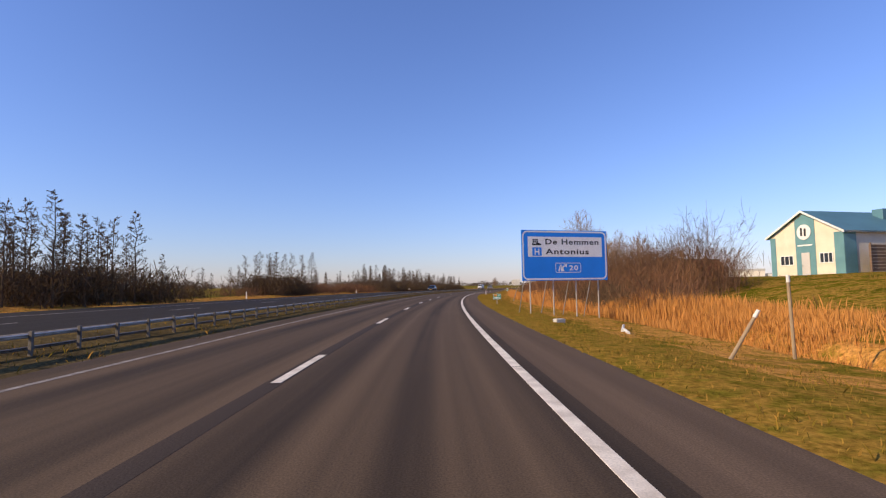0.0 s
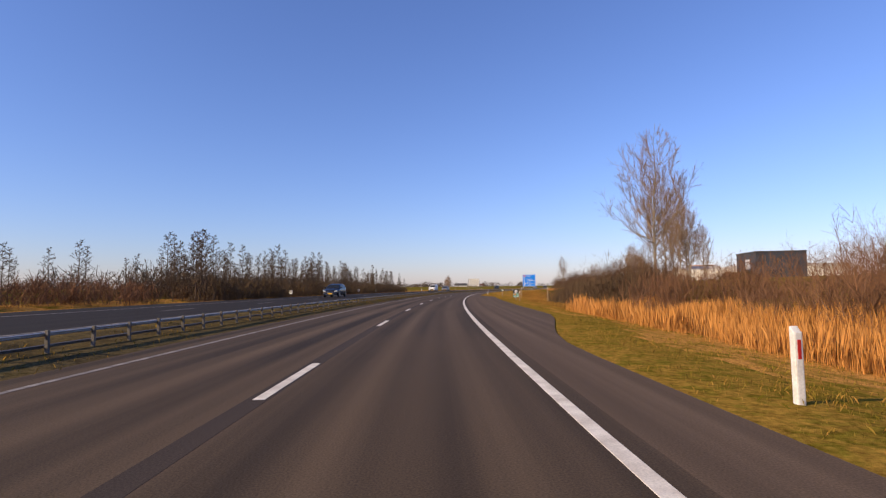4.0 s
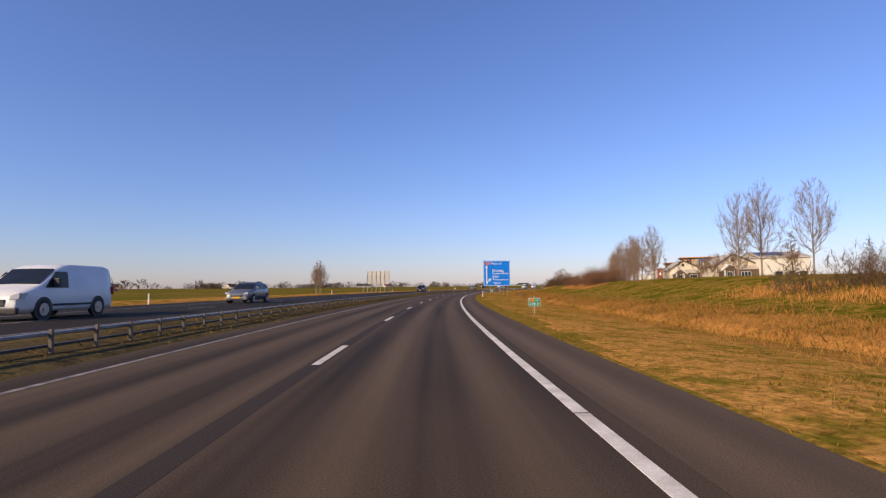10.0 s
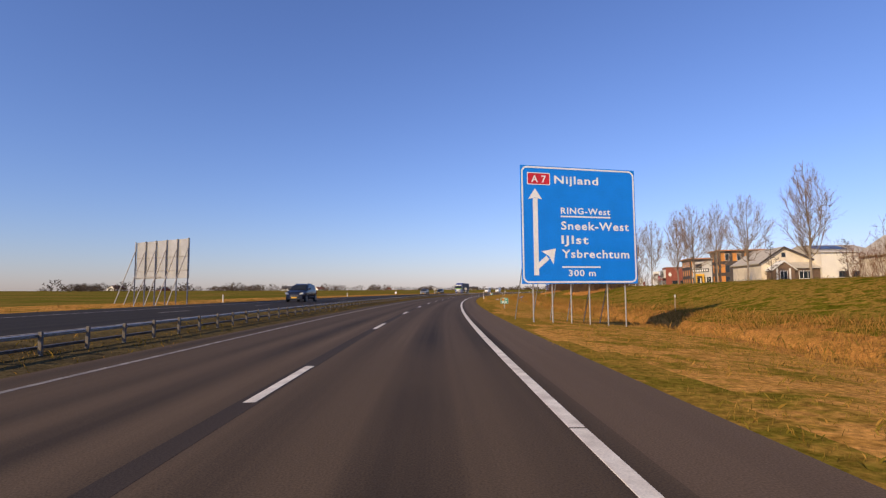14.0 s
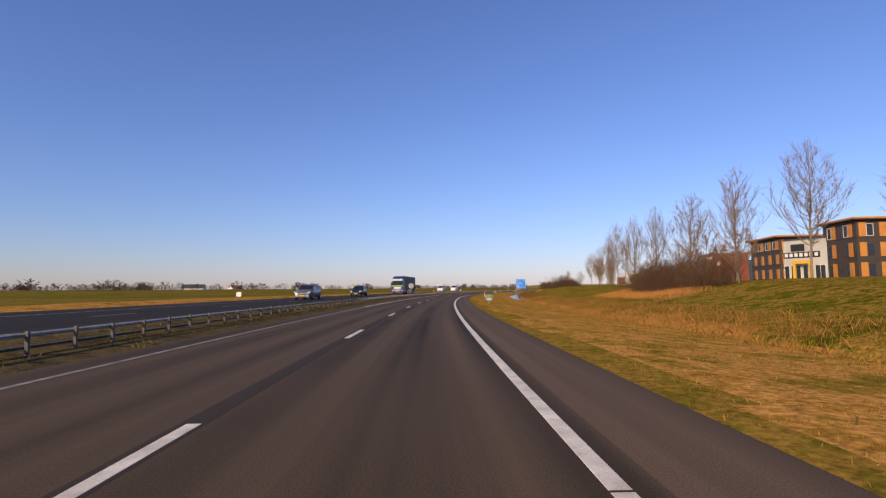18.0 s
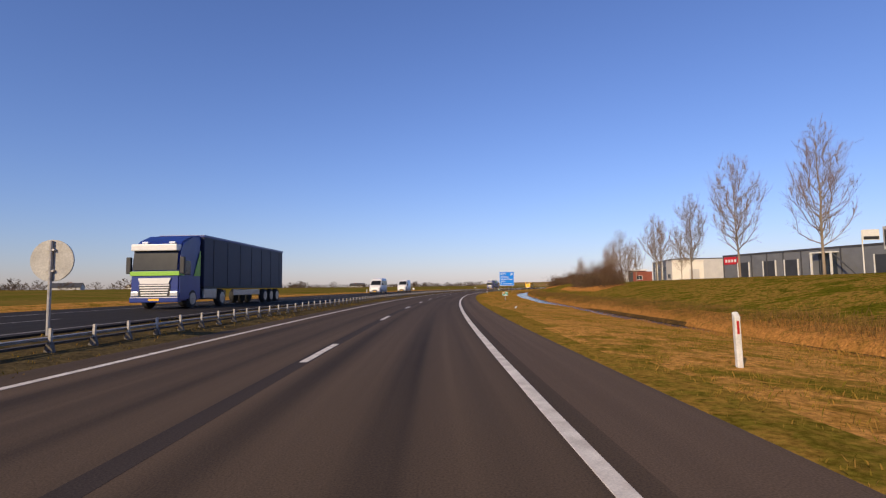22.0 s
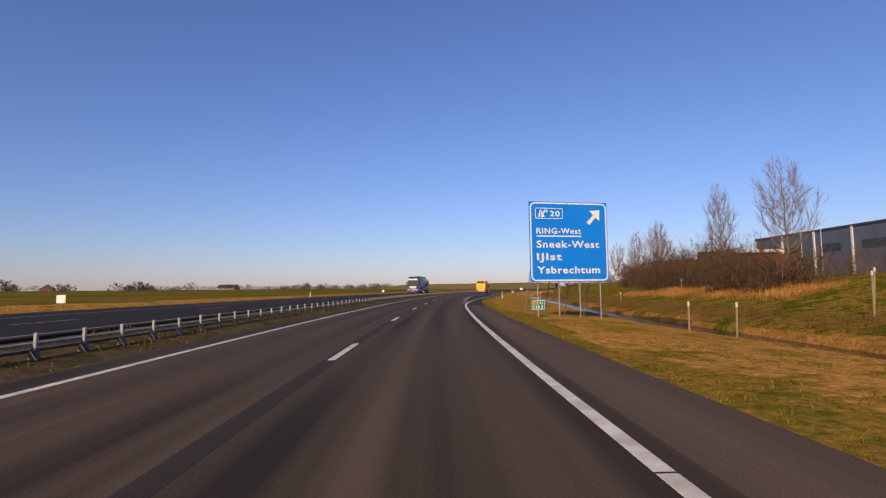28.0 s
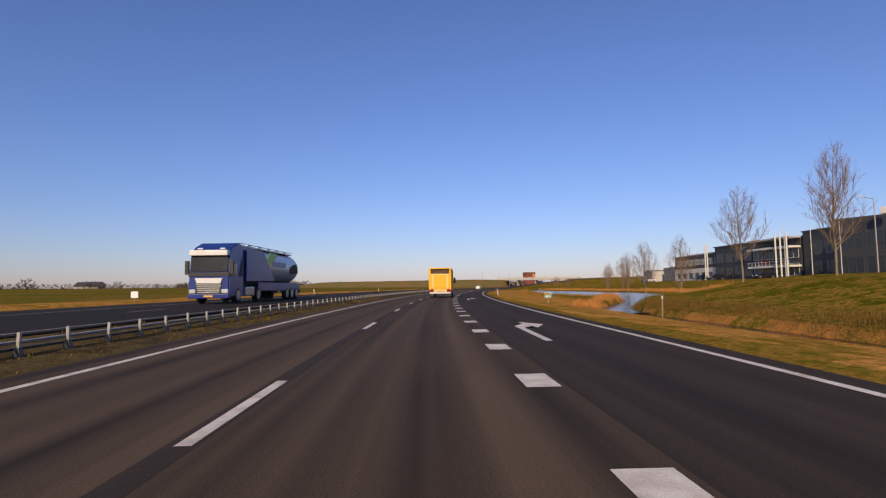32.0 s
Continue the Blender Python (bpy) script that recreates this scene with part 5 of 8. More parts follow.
def blades(tufts, per, s0, s1, n_of, h0, h1, width, lean, radius, seed, mat, name, label, category, bare=-0.25, rise=None):
    """Loose blades in tufts: bent strips of two triangles each."""
    rng = np.random.default_rng(seed)
    s = rng.uniform(s0, s1, tufts * 2)
    n = n_of(s, rng)
    keep = waves(s, n, seed) + rng.normal(0, 0.3, len(s)) > bare
    s, n = s[keep][:tufts], n[keep][:tufts]
    k = len(s)
    size = np.repeat(rng.uniform(0.6, 1.15, k) * (1 + 0.5 * waves(s, n, seed + 9)), per)
    s = np.repeat(s, per) + rng.normal(0, radius, k * per)
    n = np.repeat(n, per) + rng.normal(0, radius, k * per)
    x, y, z = plan_xyz(s, n)
    m = len(s)
    h = rng.uniform(h0, h1, m) * size * (rise(s) if rise else 1.0)
    a = rng.uniform(0, 6.283, m)
    w = width * rng.uniform(0.6, 1.4, m)
    dx, dy = np.cos(a) * w, np.sin(a) * w
    lx, ly = rng.normal(0, lean, m) * h, rng.normal(0, lean, m) * h
    v = np.stack([np.stack([x - dx, y - dy, z - 0.02], 1), np.stack([x + dx, y + dy, z - 0.02], 1), np.stack([x + dx * 0.6 + lx * 0.4, y + dy * 0.6 + ly * 0.4, z + h * 0.6], 1), np.stack([x + lx, y + ly, z + h], 1)], 1)
    f = np.arange(m)[:, None] * 4
    faces = np.concatenate([f + np.array([[0, 1, 2]]), f + np.array([[0, 2, 3]])], 0)
    return tagged(new(name, raw_mesh(name, v.reshape(-1, 3), faces, mat)), label, category, kind="stuff")


lane_end_many = np.vectorize(lane_end)
ditch_many = np.vectorize(ditch_at)
step_many = np.vectorize(smooth_step)
blades(23000, 9, 15, 121, lambda s, r: 7.3 + 1.6 * (1 - step_many(16, 40, s)) + r.random(len(s)) ** 1.2 * 4.6, 0.30, 0.98, 0.0055, 0.10, 0.30, 1, M["reed"], "reeds", "tall orange-brown dry reeds along the ditch", "reeds", -0.25, lambda s: (0.4 + 0.6 * step_many(17, 30, s)) * (1 - 0.55 * step_many(36, 41, s) * (1 - step_many(50, 56, s))))
blades(3500, 9, 0, 40, lambda s, r: r.uniform(8.6, 14, len(s)), 0.15, 0.5, 0.006, 0.15, 0.25, 2, M["reed"], "reeds", "dry reeds on the bank below the hall", "reeds", -0.1)
blades(2600, 9, 120, 150, lambda s, r: r.uniform(7.6, 11.5, len(s)), 0.12, 0.42, 0.0045, 0.25, 0.28, 3, M["ditch_straw"], "reeds", "dry reeds in front of the dark shrubs", "reeds", -0.4)
blades(20000, 7, -4, 690, lambda s, r: lane_end_many(s) + 0.1 + r.random(len(s)) ** 1.1 * (ditch_many(s) - 1.6 - lane_end_many(s)), 0.03, 0.085, 0.006, 0.45, 0.14, 5, M["tuft"], "verge_grass", "short green and brown winter grass on the verge", "grass", -0.7)
blades(9000, 9, 2, 700, lambda s, r: lane_end_many(s) + 0.8 + r.random(len(s)) * (ditch_many(s) - 2.2 - lane_end_many(s)), 0.04, 0.11, 0.003, 0.5, 0.30, 6, M["tuft"], "dry_verge_grass", "tufts of dry tan grass on the verge", "grass", 0.05)
blades(17000, 8, 120, 800, lambda s, r: ditch_many(s) + np.where(r.random(len(s)) < 0.6, 0.9 + r.random(len(s)) * 2.6, -0.8 - r.random(len(s)) * 1.6), 0.06, 0.26, 0.005, 0.25, 0.3, 8, M["dry_grass"], "ditch_grass", "dry tan grass fringing the ditch", "grass", -0.4, lambda s: 1 - 0.6 * step_many(470, 520, s))
blades(12000, 9, 124, 470, lambda s, r: ditch_many(s) - 1.5 + r.random(len(s)) ** 0.8 * 5.6, 0.10, 0.36, 0.0032, 0.3, 0.4, 9, M["ditch_straw"], "ditch_straw", "rough brown and tan grass overhanging the ditch", "grass", -0.15)
blades(13000, 8, 0, 800, lambda s, r: ditch_many(s) + 2.6 + r.random(len(s)) ** 1.3 * 17, 0.07, 0.22, 0.006, 0.40, 0.32, 11, M["tuft_green"], "bank_grass", "rough green grass on the bank", "grass", -0.5)
blades(5000, 8, 0, 800, lambda s, r: ditch_many(s) + 4.0 + r.random(len(s)) * 20, 0.06, 0.18, 0.006, 0.35, 0.25, 13, M["dry_grass"], "pale_bank_grass", "pale dry tussocks scattered over the bank", "grass", 0.35)
blades(7000, 6, -4, 760, lambda s, r: -8.0 - r.random(len(s)) * 2.3, 0.03, 0.12, 0.004, 0.5, 0.3, 14, M["tuft"], "median_grass", "sparse dry grass in the median", "grass", -0.2)
blades(4000, 6, -4, 800, lambda s, r: -21.4 - r.random(len(s)) ** 1.5 * 7, 0.06, 0.22, 0.006, 0.4, 0.3, 17, M["dry_grass"], "far_verge_grass", "dry grass beside the far carriageway", "grass", 0.0)
for s0, s1, n0 in ((212, 250, 16.4), (379, 401, 17.2), (296, 323, 18.2), (430, 451, 16.2), (548, 580, 17.0), (638, 668, 17.0)):
    blades(1500, 8, s0, s1, lambda s, r: n0 + r.random(len(s)) * 3.5, 0.12, 0.42, 0.0022, 0.2, 0.4, 21, M["reed"], "dry_bank_grass", "tall dry orange grass at the foot of the bank's shrubs", "grass", -0.4)
blades(12000, 8, 480, 760, lambda s, r: ditch_many(s) + 1.55 + r.random(len(s)) ** 1.3 * 2.4, 0.12, 0.34, 0.0018, 0.16, 0.4, 31, M["bank_reed"], "bank_reeds", "brown reeds on the steep far bank of the ditch", "reeds", -0.6)
blades(3800, 8, 768, 915, lambda s, r: np.interp(s, POND_S, POND_FAR) + 0.4 + r.random(len(s)) * 4.0, 0.2, 0.55, 0.006, 0.2, 0.5, 33, M["reed"], "pond_reeds", "orange dry reeds on the pond's far shore", "reeds", -0.6)
blades(1500, 8, 768, 900, lambda s, r: np.interp(s, POND_S, POND_NEAR) - 0.5 - r.random(len(s)) * 1.6, 0.1, 0.35, 0.005, 0.3, 0.4, 34, M["dry_grass"], "pond_grass", "pale dry grass on the pond's near shore", "grass", -0.1)
blades(700, 8, 738, 764, lambda s, r: 12.4 + 9.0 * step_many(736, 766, s) - 1.7 - r.random(len(s)) * 1.8, 0.15, 0.5, 0.006, 0.25, 0.3, 35, M["reed"], "creek_reeds", "orange dry reeds beside the creek", "reeds", -0.5)

# ---- buildings behind the bank ----
M["cream"] = surface("cream_plaster", (0.72, 0.62, 0.47), (0.63, 0.54, 0.40), 0.8, 0.8, bump=0.05)
M["white_wall"] = surface("white_cladding", (0.80, 0.74, 0.62), (0.72, 0.66, 0.55), 0.5, 0.6, bump=0.04)
M["pale_wall"] = surface("pale_grey_cladding", (0.55, 0.52, 0.47), (0.47, 0.45, 0.41), 0.4, 0.6, bump=0.04)
M["teal"] = surface("teal_painted_metal", (0.13, 0.27, 0.28), (0.10, 0.22, 0.235), 0.8, 0.5, bump=0.03)
M["teal_roof"] = surface("teal_roof_sheet", (0.085, 0.20, 0.24), (0.07, 0.165, 0.20), 0.6, 0.5, bump=0.05)
M["glass"] = surface("dark_window_glass", (0.020, 0.026, 0.032), (0.03, 0.036, 0.042), 2.0, 0.18, bump=0.0, spec=0.6)
M["frame_white"] = surface("white_window_frame", (0.78, 0.76, 0.70), (0.70, 0.68, 0.62), 4.0, 0.5, bump=0.0)
M["frame_dark"] = surface("dark_window_frame", (0.07, 0.07, 0.075), (0.05, 0.05, 0.055), 4.0, 0.5, bump=0.0)
M["orange_wall"] = surface("orange_wood_panels", (0.62, 0.26, 0.05), (0.52, 0.20, 0.04), 0.7, 0.6, bump=0.08)
M["brown_wall"] = surface("dark_brown_panels", (0.075, 0.055, 0.042), (0.055, 0.042, 0.034), 0.7, 0.6, bump=0.05)
M["brick"] = surface("red_brick", (0.27, 0.075, 0.045), (0.20, 0.055, 0.035), 1.0, 0.85, bump=0.2, grain=14)
M["concrete"] = surface("light_concrete", (0.48, 0.46, 0.42), (0.40, 0.385, 0.35), 0.6, 0.85, bump=0.1)
M["grey_clad"] = surface("grey_profiled_cladding", (0.20, 0.205, 0.21), (0.165, 0.17, 0.178), 0.4, 0.5, 0.2, bump=0.05)
M["blue_clad"] = surface("blue_grey_cladding", (0.15, 0.17, 0.205), (0.125, 0.14, 0.17), 0.4, 0.5, 0.2, bump=0.05)
M["dark_clad"] = surface("charcoal_cladding", (0.045, 0.048, 0.055), (0.035, 0.037, 0.042), 0.5, 0.5, bump=0.04)
M["roof_dark"] = surface("dark_flat_roof", (0.06, 0.06, 0.062), (0.045, 0.045, 0.047), 0.5, 0.7, bump=0.1)
M["roof_tile"] = surface("red_brown_roof_tiles", (0.26, 0.10, 0.06), (0.19, 0.075, 0.05), 1.2, 0.85, bump=0.3, grain=8)
M["yellow_wall"] = surface("yellow_painted_portal", (0.75, 0.42, 0.04), (0.68, 0.37, 0.04), 0.8, 0.5, bump=0.03)
M["plank"] = surface("brown_fence_boards", (0.17, 0.105, 0.065), (0.12, 0.078, 0.05), 2.0, 0.85, bump=0.2, random_tint=0.2)


def window(parent, side, a, z, w, h, frame="frame_white", at0=0.0, mullions=1):
    """A window on a wall: side 'x' is the wall at x = at0 that looks to -x, 'y' the one at y = at0 that looks to -y."""
    f = 0.09
    def put(a0, a1, z0, z1, p0, p1, bm):
        if side == "x":
            box(at0 - p1, at0 - p0, a0, a1, z0, z1, bm=bm)
        else:
            box(a0, a1, at0 - p1, at0 - p0, z0, z1, bm=bm)
    def corner(u, v, p):
        return (at0 - p, u, v) if side == "x" else (u, at0 - p, v)
    outer = [(a, z), (a + w, z), (a + w, z + h), (a, z + h)]
    inner = [(a + f, z + f), (a + w - f, z + f), (a + w - f, z + h - f), (a + f, z + h - f)]
    bm = bmesh.new()
    o1, i1, o0, i0 = ([bm.verts.new(corner(u, v, p)) for u, v in loop] for loop, p in ((outer, 0.07), (inner, 0.07), (outer, 0.0), (inner, 0.0)))
    for i in range(4):
        j = (i + 1) % 4
        for quad in ((o1[i], o1[j], i1[j], i1[i]), (o0[i], o0[j], o1[j], o1[i]), (i1[i], i1[j], i0[j], i0[i]), (i0[i], i0[j], o0[j], o0[i])):
            bm.faces.new(quad)
    bmesh.ops.recalc_face_normals(bm, faces=bm.faces)
    win = part("window", bm, M[frame], parent)
    for i in range(1, mullions + 1):
        c = a + w * i / (mullions + 1)
        bm = bmesh.new()
        put(c - 0.035, c + 0.035, z + f, z + h - f, 0.0, 0.06, bm)
        part("mullion", bm, M[frame], win)
    for i in range(mullions + 1):
        c0, c1 = a + w * i / (mullions + 1) + (0.035 if i else f), a + w * (i + 1) / (mullions + 1) - (0.035 if i < mullions else f)
        bm = bmesh.new()
        put(c0, c1, z + f, z + h - f, 0.0, 0.025, bm)
        part("pane", bm, M["glass"], win)
    return win


def flat_building(name, label, s, n, length, depth, z0, z1, wall, turn=0.0, rim="roof_dark", category="building", rim_h=0.35):
    """A flat-roofed building: its road wall is x = 0 and its near end y = 0."""
    t = thing(name, label, category, stand(s, n, z0, turn))
    h = z1 - z0
    part("wall", box(0, depth, 0, length, -1.0, h, 0.03), M[wall], t)
    part("roof", box(-0.15, depth + 0.15, -0.15, length + 0.15, h, h + rim_h, 0.03), M[rim], t)
    return t, h


def gable_building(name, label, m, w, d, eave, peak, wall, roof, over=0.35, category="building"):
    """A gabled building: the gable looks to -y, the ridge runs along y."""
    t = thing(name, label, category, m)
    part("wall", prism([(0, -1.0), (w, -1.0), (w, eave), (w / 2, peak), (0, eave)], "y", 0, d), M[wall], t)
    k = (peak - eave) / (w / 2)
    for side in (-1, 1):
        e = [(w / 2, peak + 0.04), (w / 2 + side * (w / 2 + over), eave - k * over + 0.04), (w / 2 + side * (w / 2 + over), eave - k * over + 0.22), (w / 2, peak + 0.22)]
        part("roof", prism(e, "y", -over, d + over), M[roof], t)
    return t


def teal_hall():
    t = gable_building("hall", "cream and teal gabled hall with a blue-green metal roof", stand(65, 36.8, 1.95, -72.4), 8.9, 26, 4.6, 7.1, "cream", "teal_roof")
    for side in (-1, 1):
        p = [(4.45, 7.33), (4.45 + side * 4.85, 4.62), (4.45 + side * 4.85, 4.40), (4.45, 7.10)]
        part("barge_board", prism(p, "y", -0.42, -0.36), M["frame_white"], t, "white barge board")
    part("corner_panel", box(0, 0.7, -0.05, 0.0, -0.5, 4.55), M["teal"], t, "teal corner panel")
    part("corner_panel", box(7.9, 8.95, -0.05, 0.0, -0.5, 4.55), M["teal"], t, "teal corner panel")
    part("corner_panel", box(8.9, 8.96, 0.0, 1.6, -0.5, 4.5), M["teal"], t, "teal corner panel")
    part("entrance_panel", prism([(3.35, -0.5), (5.75, -0.5), (5.75, 6.2), (4.45, 6.9), (3.35, 6.3)], "y", -0.06, 0.0), M["teal"], t, "tall teal entrance panel")
    bm = bmesh.new()
    bmesh.ops.create_cone(bm, cap_ends=True, segments=28, radius1=0.85, radius2=0.85, depth=0.08, matrix=pose(4.5, -0.1, 4.9, 90))
    part("emblem", bm, M["frame_white"], t, "round white emblem with dark bars")
    bm = box(4.1, 4.35, -0.16, -0.13, 4.5, 5.4)
    box(4.55, 4.8, -0.16, -0.13, 4.45, 5.3, bm=bm)
    part("emblem_bars", bm, M["ink"], t)
    part("name_bar", box(3.6, 5.4, -0.09, -0.06, 3.35, 3.5), M["frame_white"], t)
    d = part("door", box(4.05, 5.05, -0.12, -0.06, -0.2, 2.6, 0.02), M["pale_wall"], t)
    part("handle", box(4.15, 4.2, -0.2, -0.12, 1.0, 1.25), M["steel"], d)
    window(t, "y", 1.25, 1.25, 1.75, 1.15, at0=-0.01, mullions=2)
    window(t, "y", 6.15, 1.35, 1.55, 1.15, at0=-0.01, mullions=2)
    part("eave_strip", box(8.9, 9.25, -0.2, 26.2, 4.45, 4.62), M["frame_white"], t)
    part("roof_vent", box(5.2, 6.4, 9, 12, 6.0, 7.5, 0.05), M["teal_roof"], t)
    f = thing("board_fence", "brown board fence beside the hall", "fence", stand(65, 36.8, 1.95, -72.4))
    for i in range(9):
        part("board", box(10.6, 10.66, 1.0, 6.5, 0.0 + 0.34 * i, 0.30 + 0.34 * i), M["plank"], f)
    for y in (1.0, 3.7, 6.4):
        part("post", box(10.66, 10.8, y, y + 0.12, -0.5, 3.2), M["plank"], f)


teal_hall()
_m = stand(104, 58, 2.0, -60)
_t = gable_building("house", "brick house with a red-brown tiled roof behind the shrubs", _m, 8, 11, 2.8, 6.2, "brick", "roof_tile")
window(_t, "y", 2.0, 0.9, 1.4, 1.2)
window(_t, "y", 4.8, 0.9, 1.4, 1.2)
_t, _h = flat_building("brick_building", "plain red-brown brick building behind the thicket", 112, 40, 13, 9, 1.8, 5.9, "brick", rim="roof_dark")
window(_t, "x", 2.0, 1.0, 1.6, 1.3)
window(_t, "x", 8.0, 1.0, 1.6, 1.3)
window(_t, "y", 3.0, 1.0, 1.6, 1.3)


def school_unit(s, n, porch_w, hall_w):
    """A gabled wing with a brown porch, and a white hall with solar panels beside it; the fronts look back along the road."""
    base = stand(s, n, 2.6)
    t = thing("school_hall", "white-walled hall with dark solar panels on its roof", "building", base)
    x0, x1, h = porch_w, porch_w + hall_w, 6.1
    part("wall", box(x0, x1, 0, 15, -1.0, h, 0.02), M["white_wall"], t)
    part("roof", prism([(-0.3, h), (-0.3, h + 0.16), (8.0, h + 2.1), (15.3, h + 0.16), (15.3, h)], "x", x0 - 0.3, x1 + 0.3), M["pale_roof"], t, "pale sheet roof")
    part("gutter", box(x0 - 0.3, x1 + 0.3, -0.42, -0.3, h, h + 0.14), M["frame_white"], t)
    a, b = x0 + hall_w * 0.05, x0 + hall_w * 0.62
    for i in range(5):
        xa, xb = a + (b - a) * i / 5, a + (b - a) * (i + 0.95) / 5
        part("solar_panel", prism([(2.2, h + 0.80), (2.2, h + 0.86), (6.8, h + 1.93), (6.8, h + 1.87)], "x", xa, xb), M["solar"], t, "dark blue solar panel")
    for i in range(3):
        x = x0 + hall_w * (0.30 + 0.24 * i)
        if x + 1.9 < x1:
            window(t, "y", x, 1.0, 1.9, 1.25, "frame_dark", mullions=2)
    t = thing("school_wing", "beige gabled wing with a low brown porch", "building", base)
    c = porch_w * 0.38
    part("wall", prism([(c - 4.6, -1.0), (porch_w, -1.0), (porch_w, 4.6), (c, 7.4), (c - 4.6, 4.2)], "y", 3.0, 17), M["cream"], t)
    for x, z, k in ((c - 5.1, 3.95, -1), (porch_w + 0.4, 4.5, 1)):
        part("roof", prism([(c, 7.44), (x, z), (x, z + 0.2), (c, 7.66)], "y", 2.6, 17.4), M["pale_roof"], t)
        part("barge_board", prism([(c, 7.35), (x, z - 0.1), (x, z + 0.24), (c, 7.70)], "y", 2.48, 2.6), M["brown_wall"], t, "dark barge board")
    part("loft_window", box(c - 0.4, c + 0.4, 2.94, 3.0, 5.4, 6.4), M["glass"], t)
    porch = part("porch", prism([(0.0, -1.0), (4.2, -1.0), (4.2, 2.7), (2.1, 4.3), (0.0, 2.7)], "y", 0.0, 3.0), M["plank"], t, "brown porch with a gabled front")
    for x in (-0.35, 4.55):
        part("barge_board", prism([(2.1, 4.3), (x, 2.45), (x, 2.68), (2.1, 4.55)], "y", -0.25, 3.0), M["frame_white"], porch, "white gable trim")
    for x in (0.5, 3.0):
        part("post", box(x, x + 0.3, -0.2, -0.02, -0.5, 2.9), M["frame_white"], porch)
    window(t, "y", 1.2, 0.5, 1.5, 1.9, mullions=1)
    part("side_room", box(4.2, porch_w - 0.02, 0.6, 3.0, -1.0, 2.9), M["plank"], t, "low brown brick room")
    part("side_roof", prism([(0.2, 2.9), (0.2, 3.05), (3.0, 4.3), (3.0, 2.9)], "x", 4.25, porch_w + 0.1), M["pale_roof"], t)
    window(t, "y", 5.2, 0.7, 2.6, 1.7, at0=0.6, mullions=2)


M["pale_roof"] = surface("pale_beige_roof_sheet", (0.50, 0.44, 0.34), (0.42, 0.37, 0.29), 0.6, 0.7, bump=0.05)
M["solar"] = surface("dark_solar_glass", (0.030, 0.036, 0.055), (0.045, 0.050, 0.07), 1.0, 0.3, bump=0.0)
school_unit(378, 67.3, 9.9, 13.2)
school_unit(418, 62.4, 9.4, 10.6)
_t, _h = flat_building("warehouse", "low pale warehouse with a grey roof and a dull red gate", 258, 76, 34, 26, 2.2, 6.4, "white_wall", rim="pale_wall", rim_h=0.9)
part("gate", box(-0.06, 0.0, 20, 25, 0, 3.4), M["brick"], _t, "dull red roller gate")
part("gate", box(-0.06, 0.0, 5, 9, 0, 3.4), M["blue_clad"], _t, "grey-blue roller gate")
for y in (11, 15.5, 27, 30.5):
    window(_t, "x", y, 1.2, 2.4, 1.4, mullions=2)
_t, _h = flat_building("workshop", "dark grey workshop box with a white emblem", 235, 70, 13.5, 12, 2.4, 9.6, "dark_clad")
part("emblem", box(-0.08, 0.0, 4.0, 7.0, 3.0, 5.6, 0.05), M["frame_white"], _t, "white square emblem")
window(_t, "y", 3, 1.0, 3.0, 1.8, "frame_dark")


def orange_tower(s, n, length, depth, top):
    """Dark brown storeys with orange shutter panels, an orange top storey, and a thin overhanging roof."""
    t = thing("office_tower", "three-storey office in dark brown with orange wooden panels", "building", stand(s, n, 2.4))
    h = top - 2.4
    f = h / 3
    part("wall", box(0, depth, 0, length, -1.0, h, 0.03), M["brown_wall"], t)
    part("top_storey", box(-0.06, depth + 0.06, -0.06, length + 0.06, 2 * f + 0.5, h), M["brown_wall"], t)
    part("roof", box(-0.9, depth + 0.9, -0.9, length + 0.9, h, h + 0.18, 0.02), M["brown_wall"], t)
    part("roof_edge", box(-1.0, depth + 1.0, -1.0, length + 1.0, h + 0.18, h + 0.52, 0.04), M["orange_wall"], t, "orange roof edge")
    for side, span in (("x", length), ("y", depth)):
        k = max(2, int(span / 3.6))
        for level in range(3):
            z = level * f + 0.75
            for i in range(k):
                a = span * (i + 0.5) / k - 1.5
                window(t, side, a + 1.35, z, 1.35, f - 1.5, "frame_white" if level == 2 else "frame_dark", mullions=0, at0=-0.06)
                bm = box(-0.16, -0.065, a, a + 1.3, z - 0.12, z + f - 1.25, 0.02) if side == "x" else box(a, a + 1.3, -0.16, -0.065, z - 0.12, z + f - 1.25, 0.02)
                part("shutter", bm, M["orange_wall"], t, "orange wooden panel")
    return t


orange_tower(500, 77, 10.5, 15, 14.2)
orange_tower(519.5, 71.3, 14.5, 12, 12.5)
_t, _h = flat_building("showroom", "pale concrete showroom between the dark and orange offices", 510.6, 76.9, 10.6, 14, 2.4, 11.6, "pale_wall", turn=31, rim="frame_dark")
part("sign_panel", box(-0.14, 0.0, 4.6, 7.6, 6.7, 8.3, 0.03), M["ink"], _t, "black name panel")
part("sign_panel", box(-0.12, 0.0, 1.4, 9.4, 5.2, 6.5, 0.03), M["ink"], _t, "black name panel")
for i in range(7):
    part("name_bar", box(-0.16, -0.12, 1.8 + i * 1.08, 2.5 + i * 1.08, 5.45, 6.25), M["frame_white"], _t)
_p = part("portal", box(-1.4, -1.0, 2.6, 3.2, -0.4, 4.6, 0.04), M["yellow_wall"], _t, "yellow entrance portal")
part("portal_post", box(-1.4, -1.0, 6.0, 6.6, -0.4, 4.6, 0.04), M["yellow_wall"], _p)
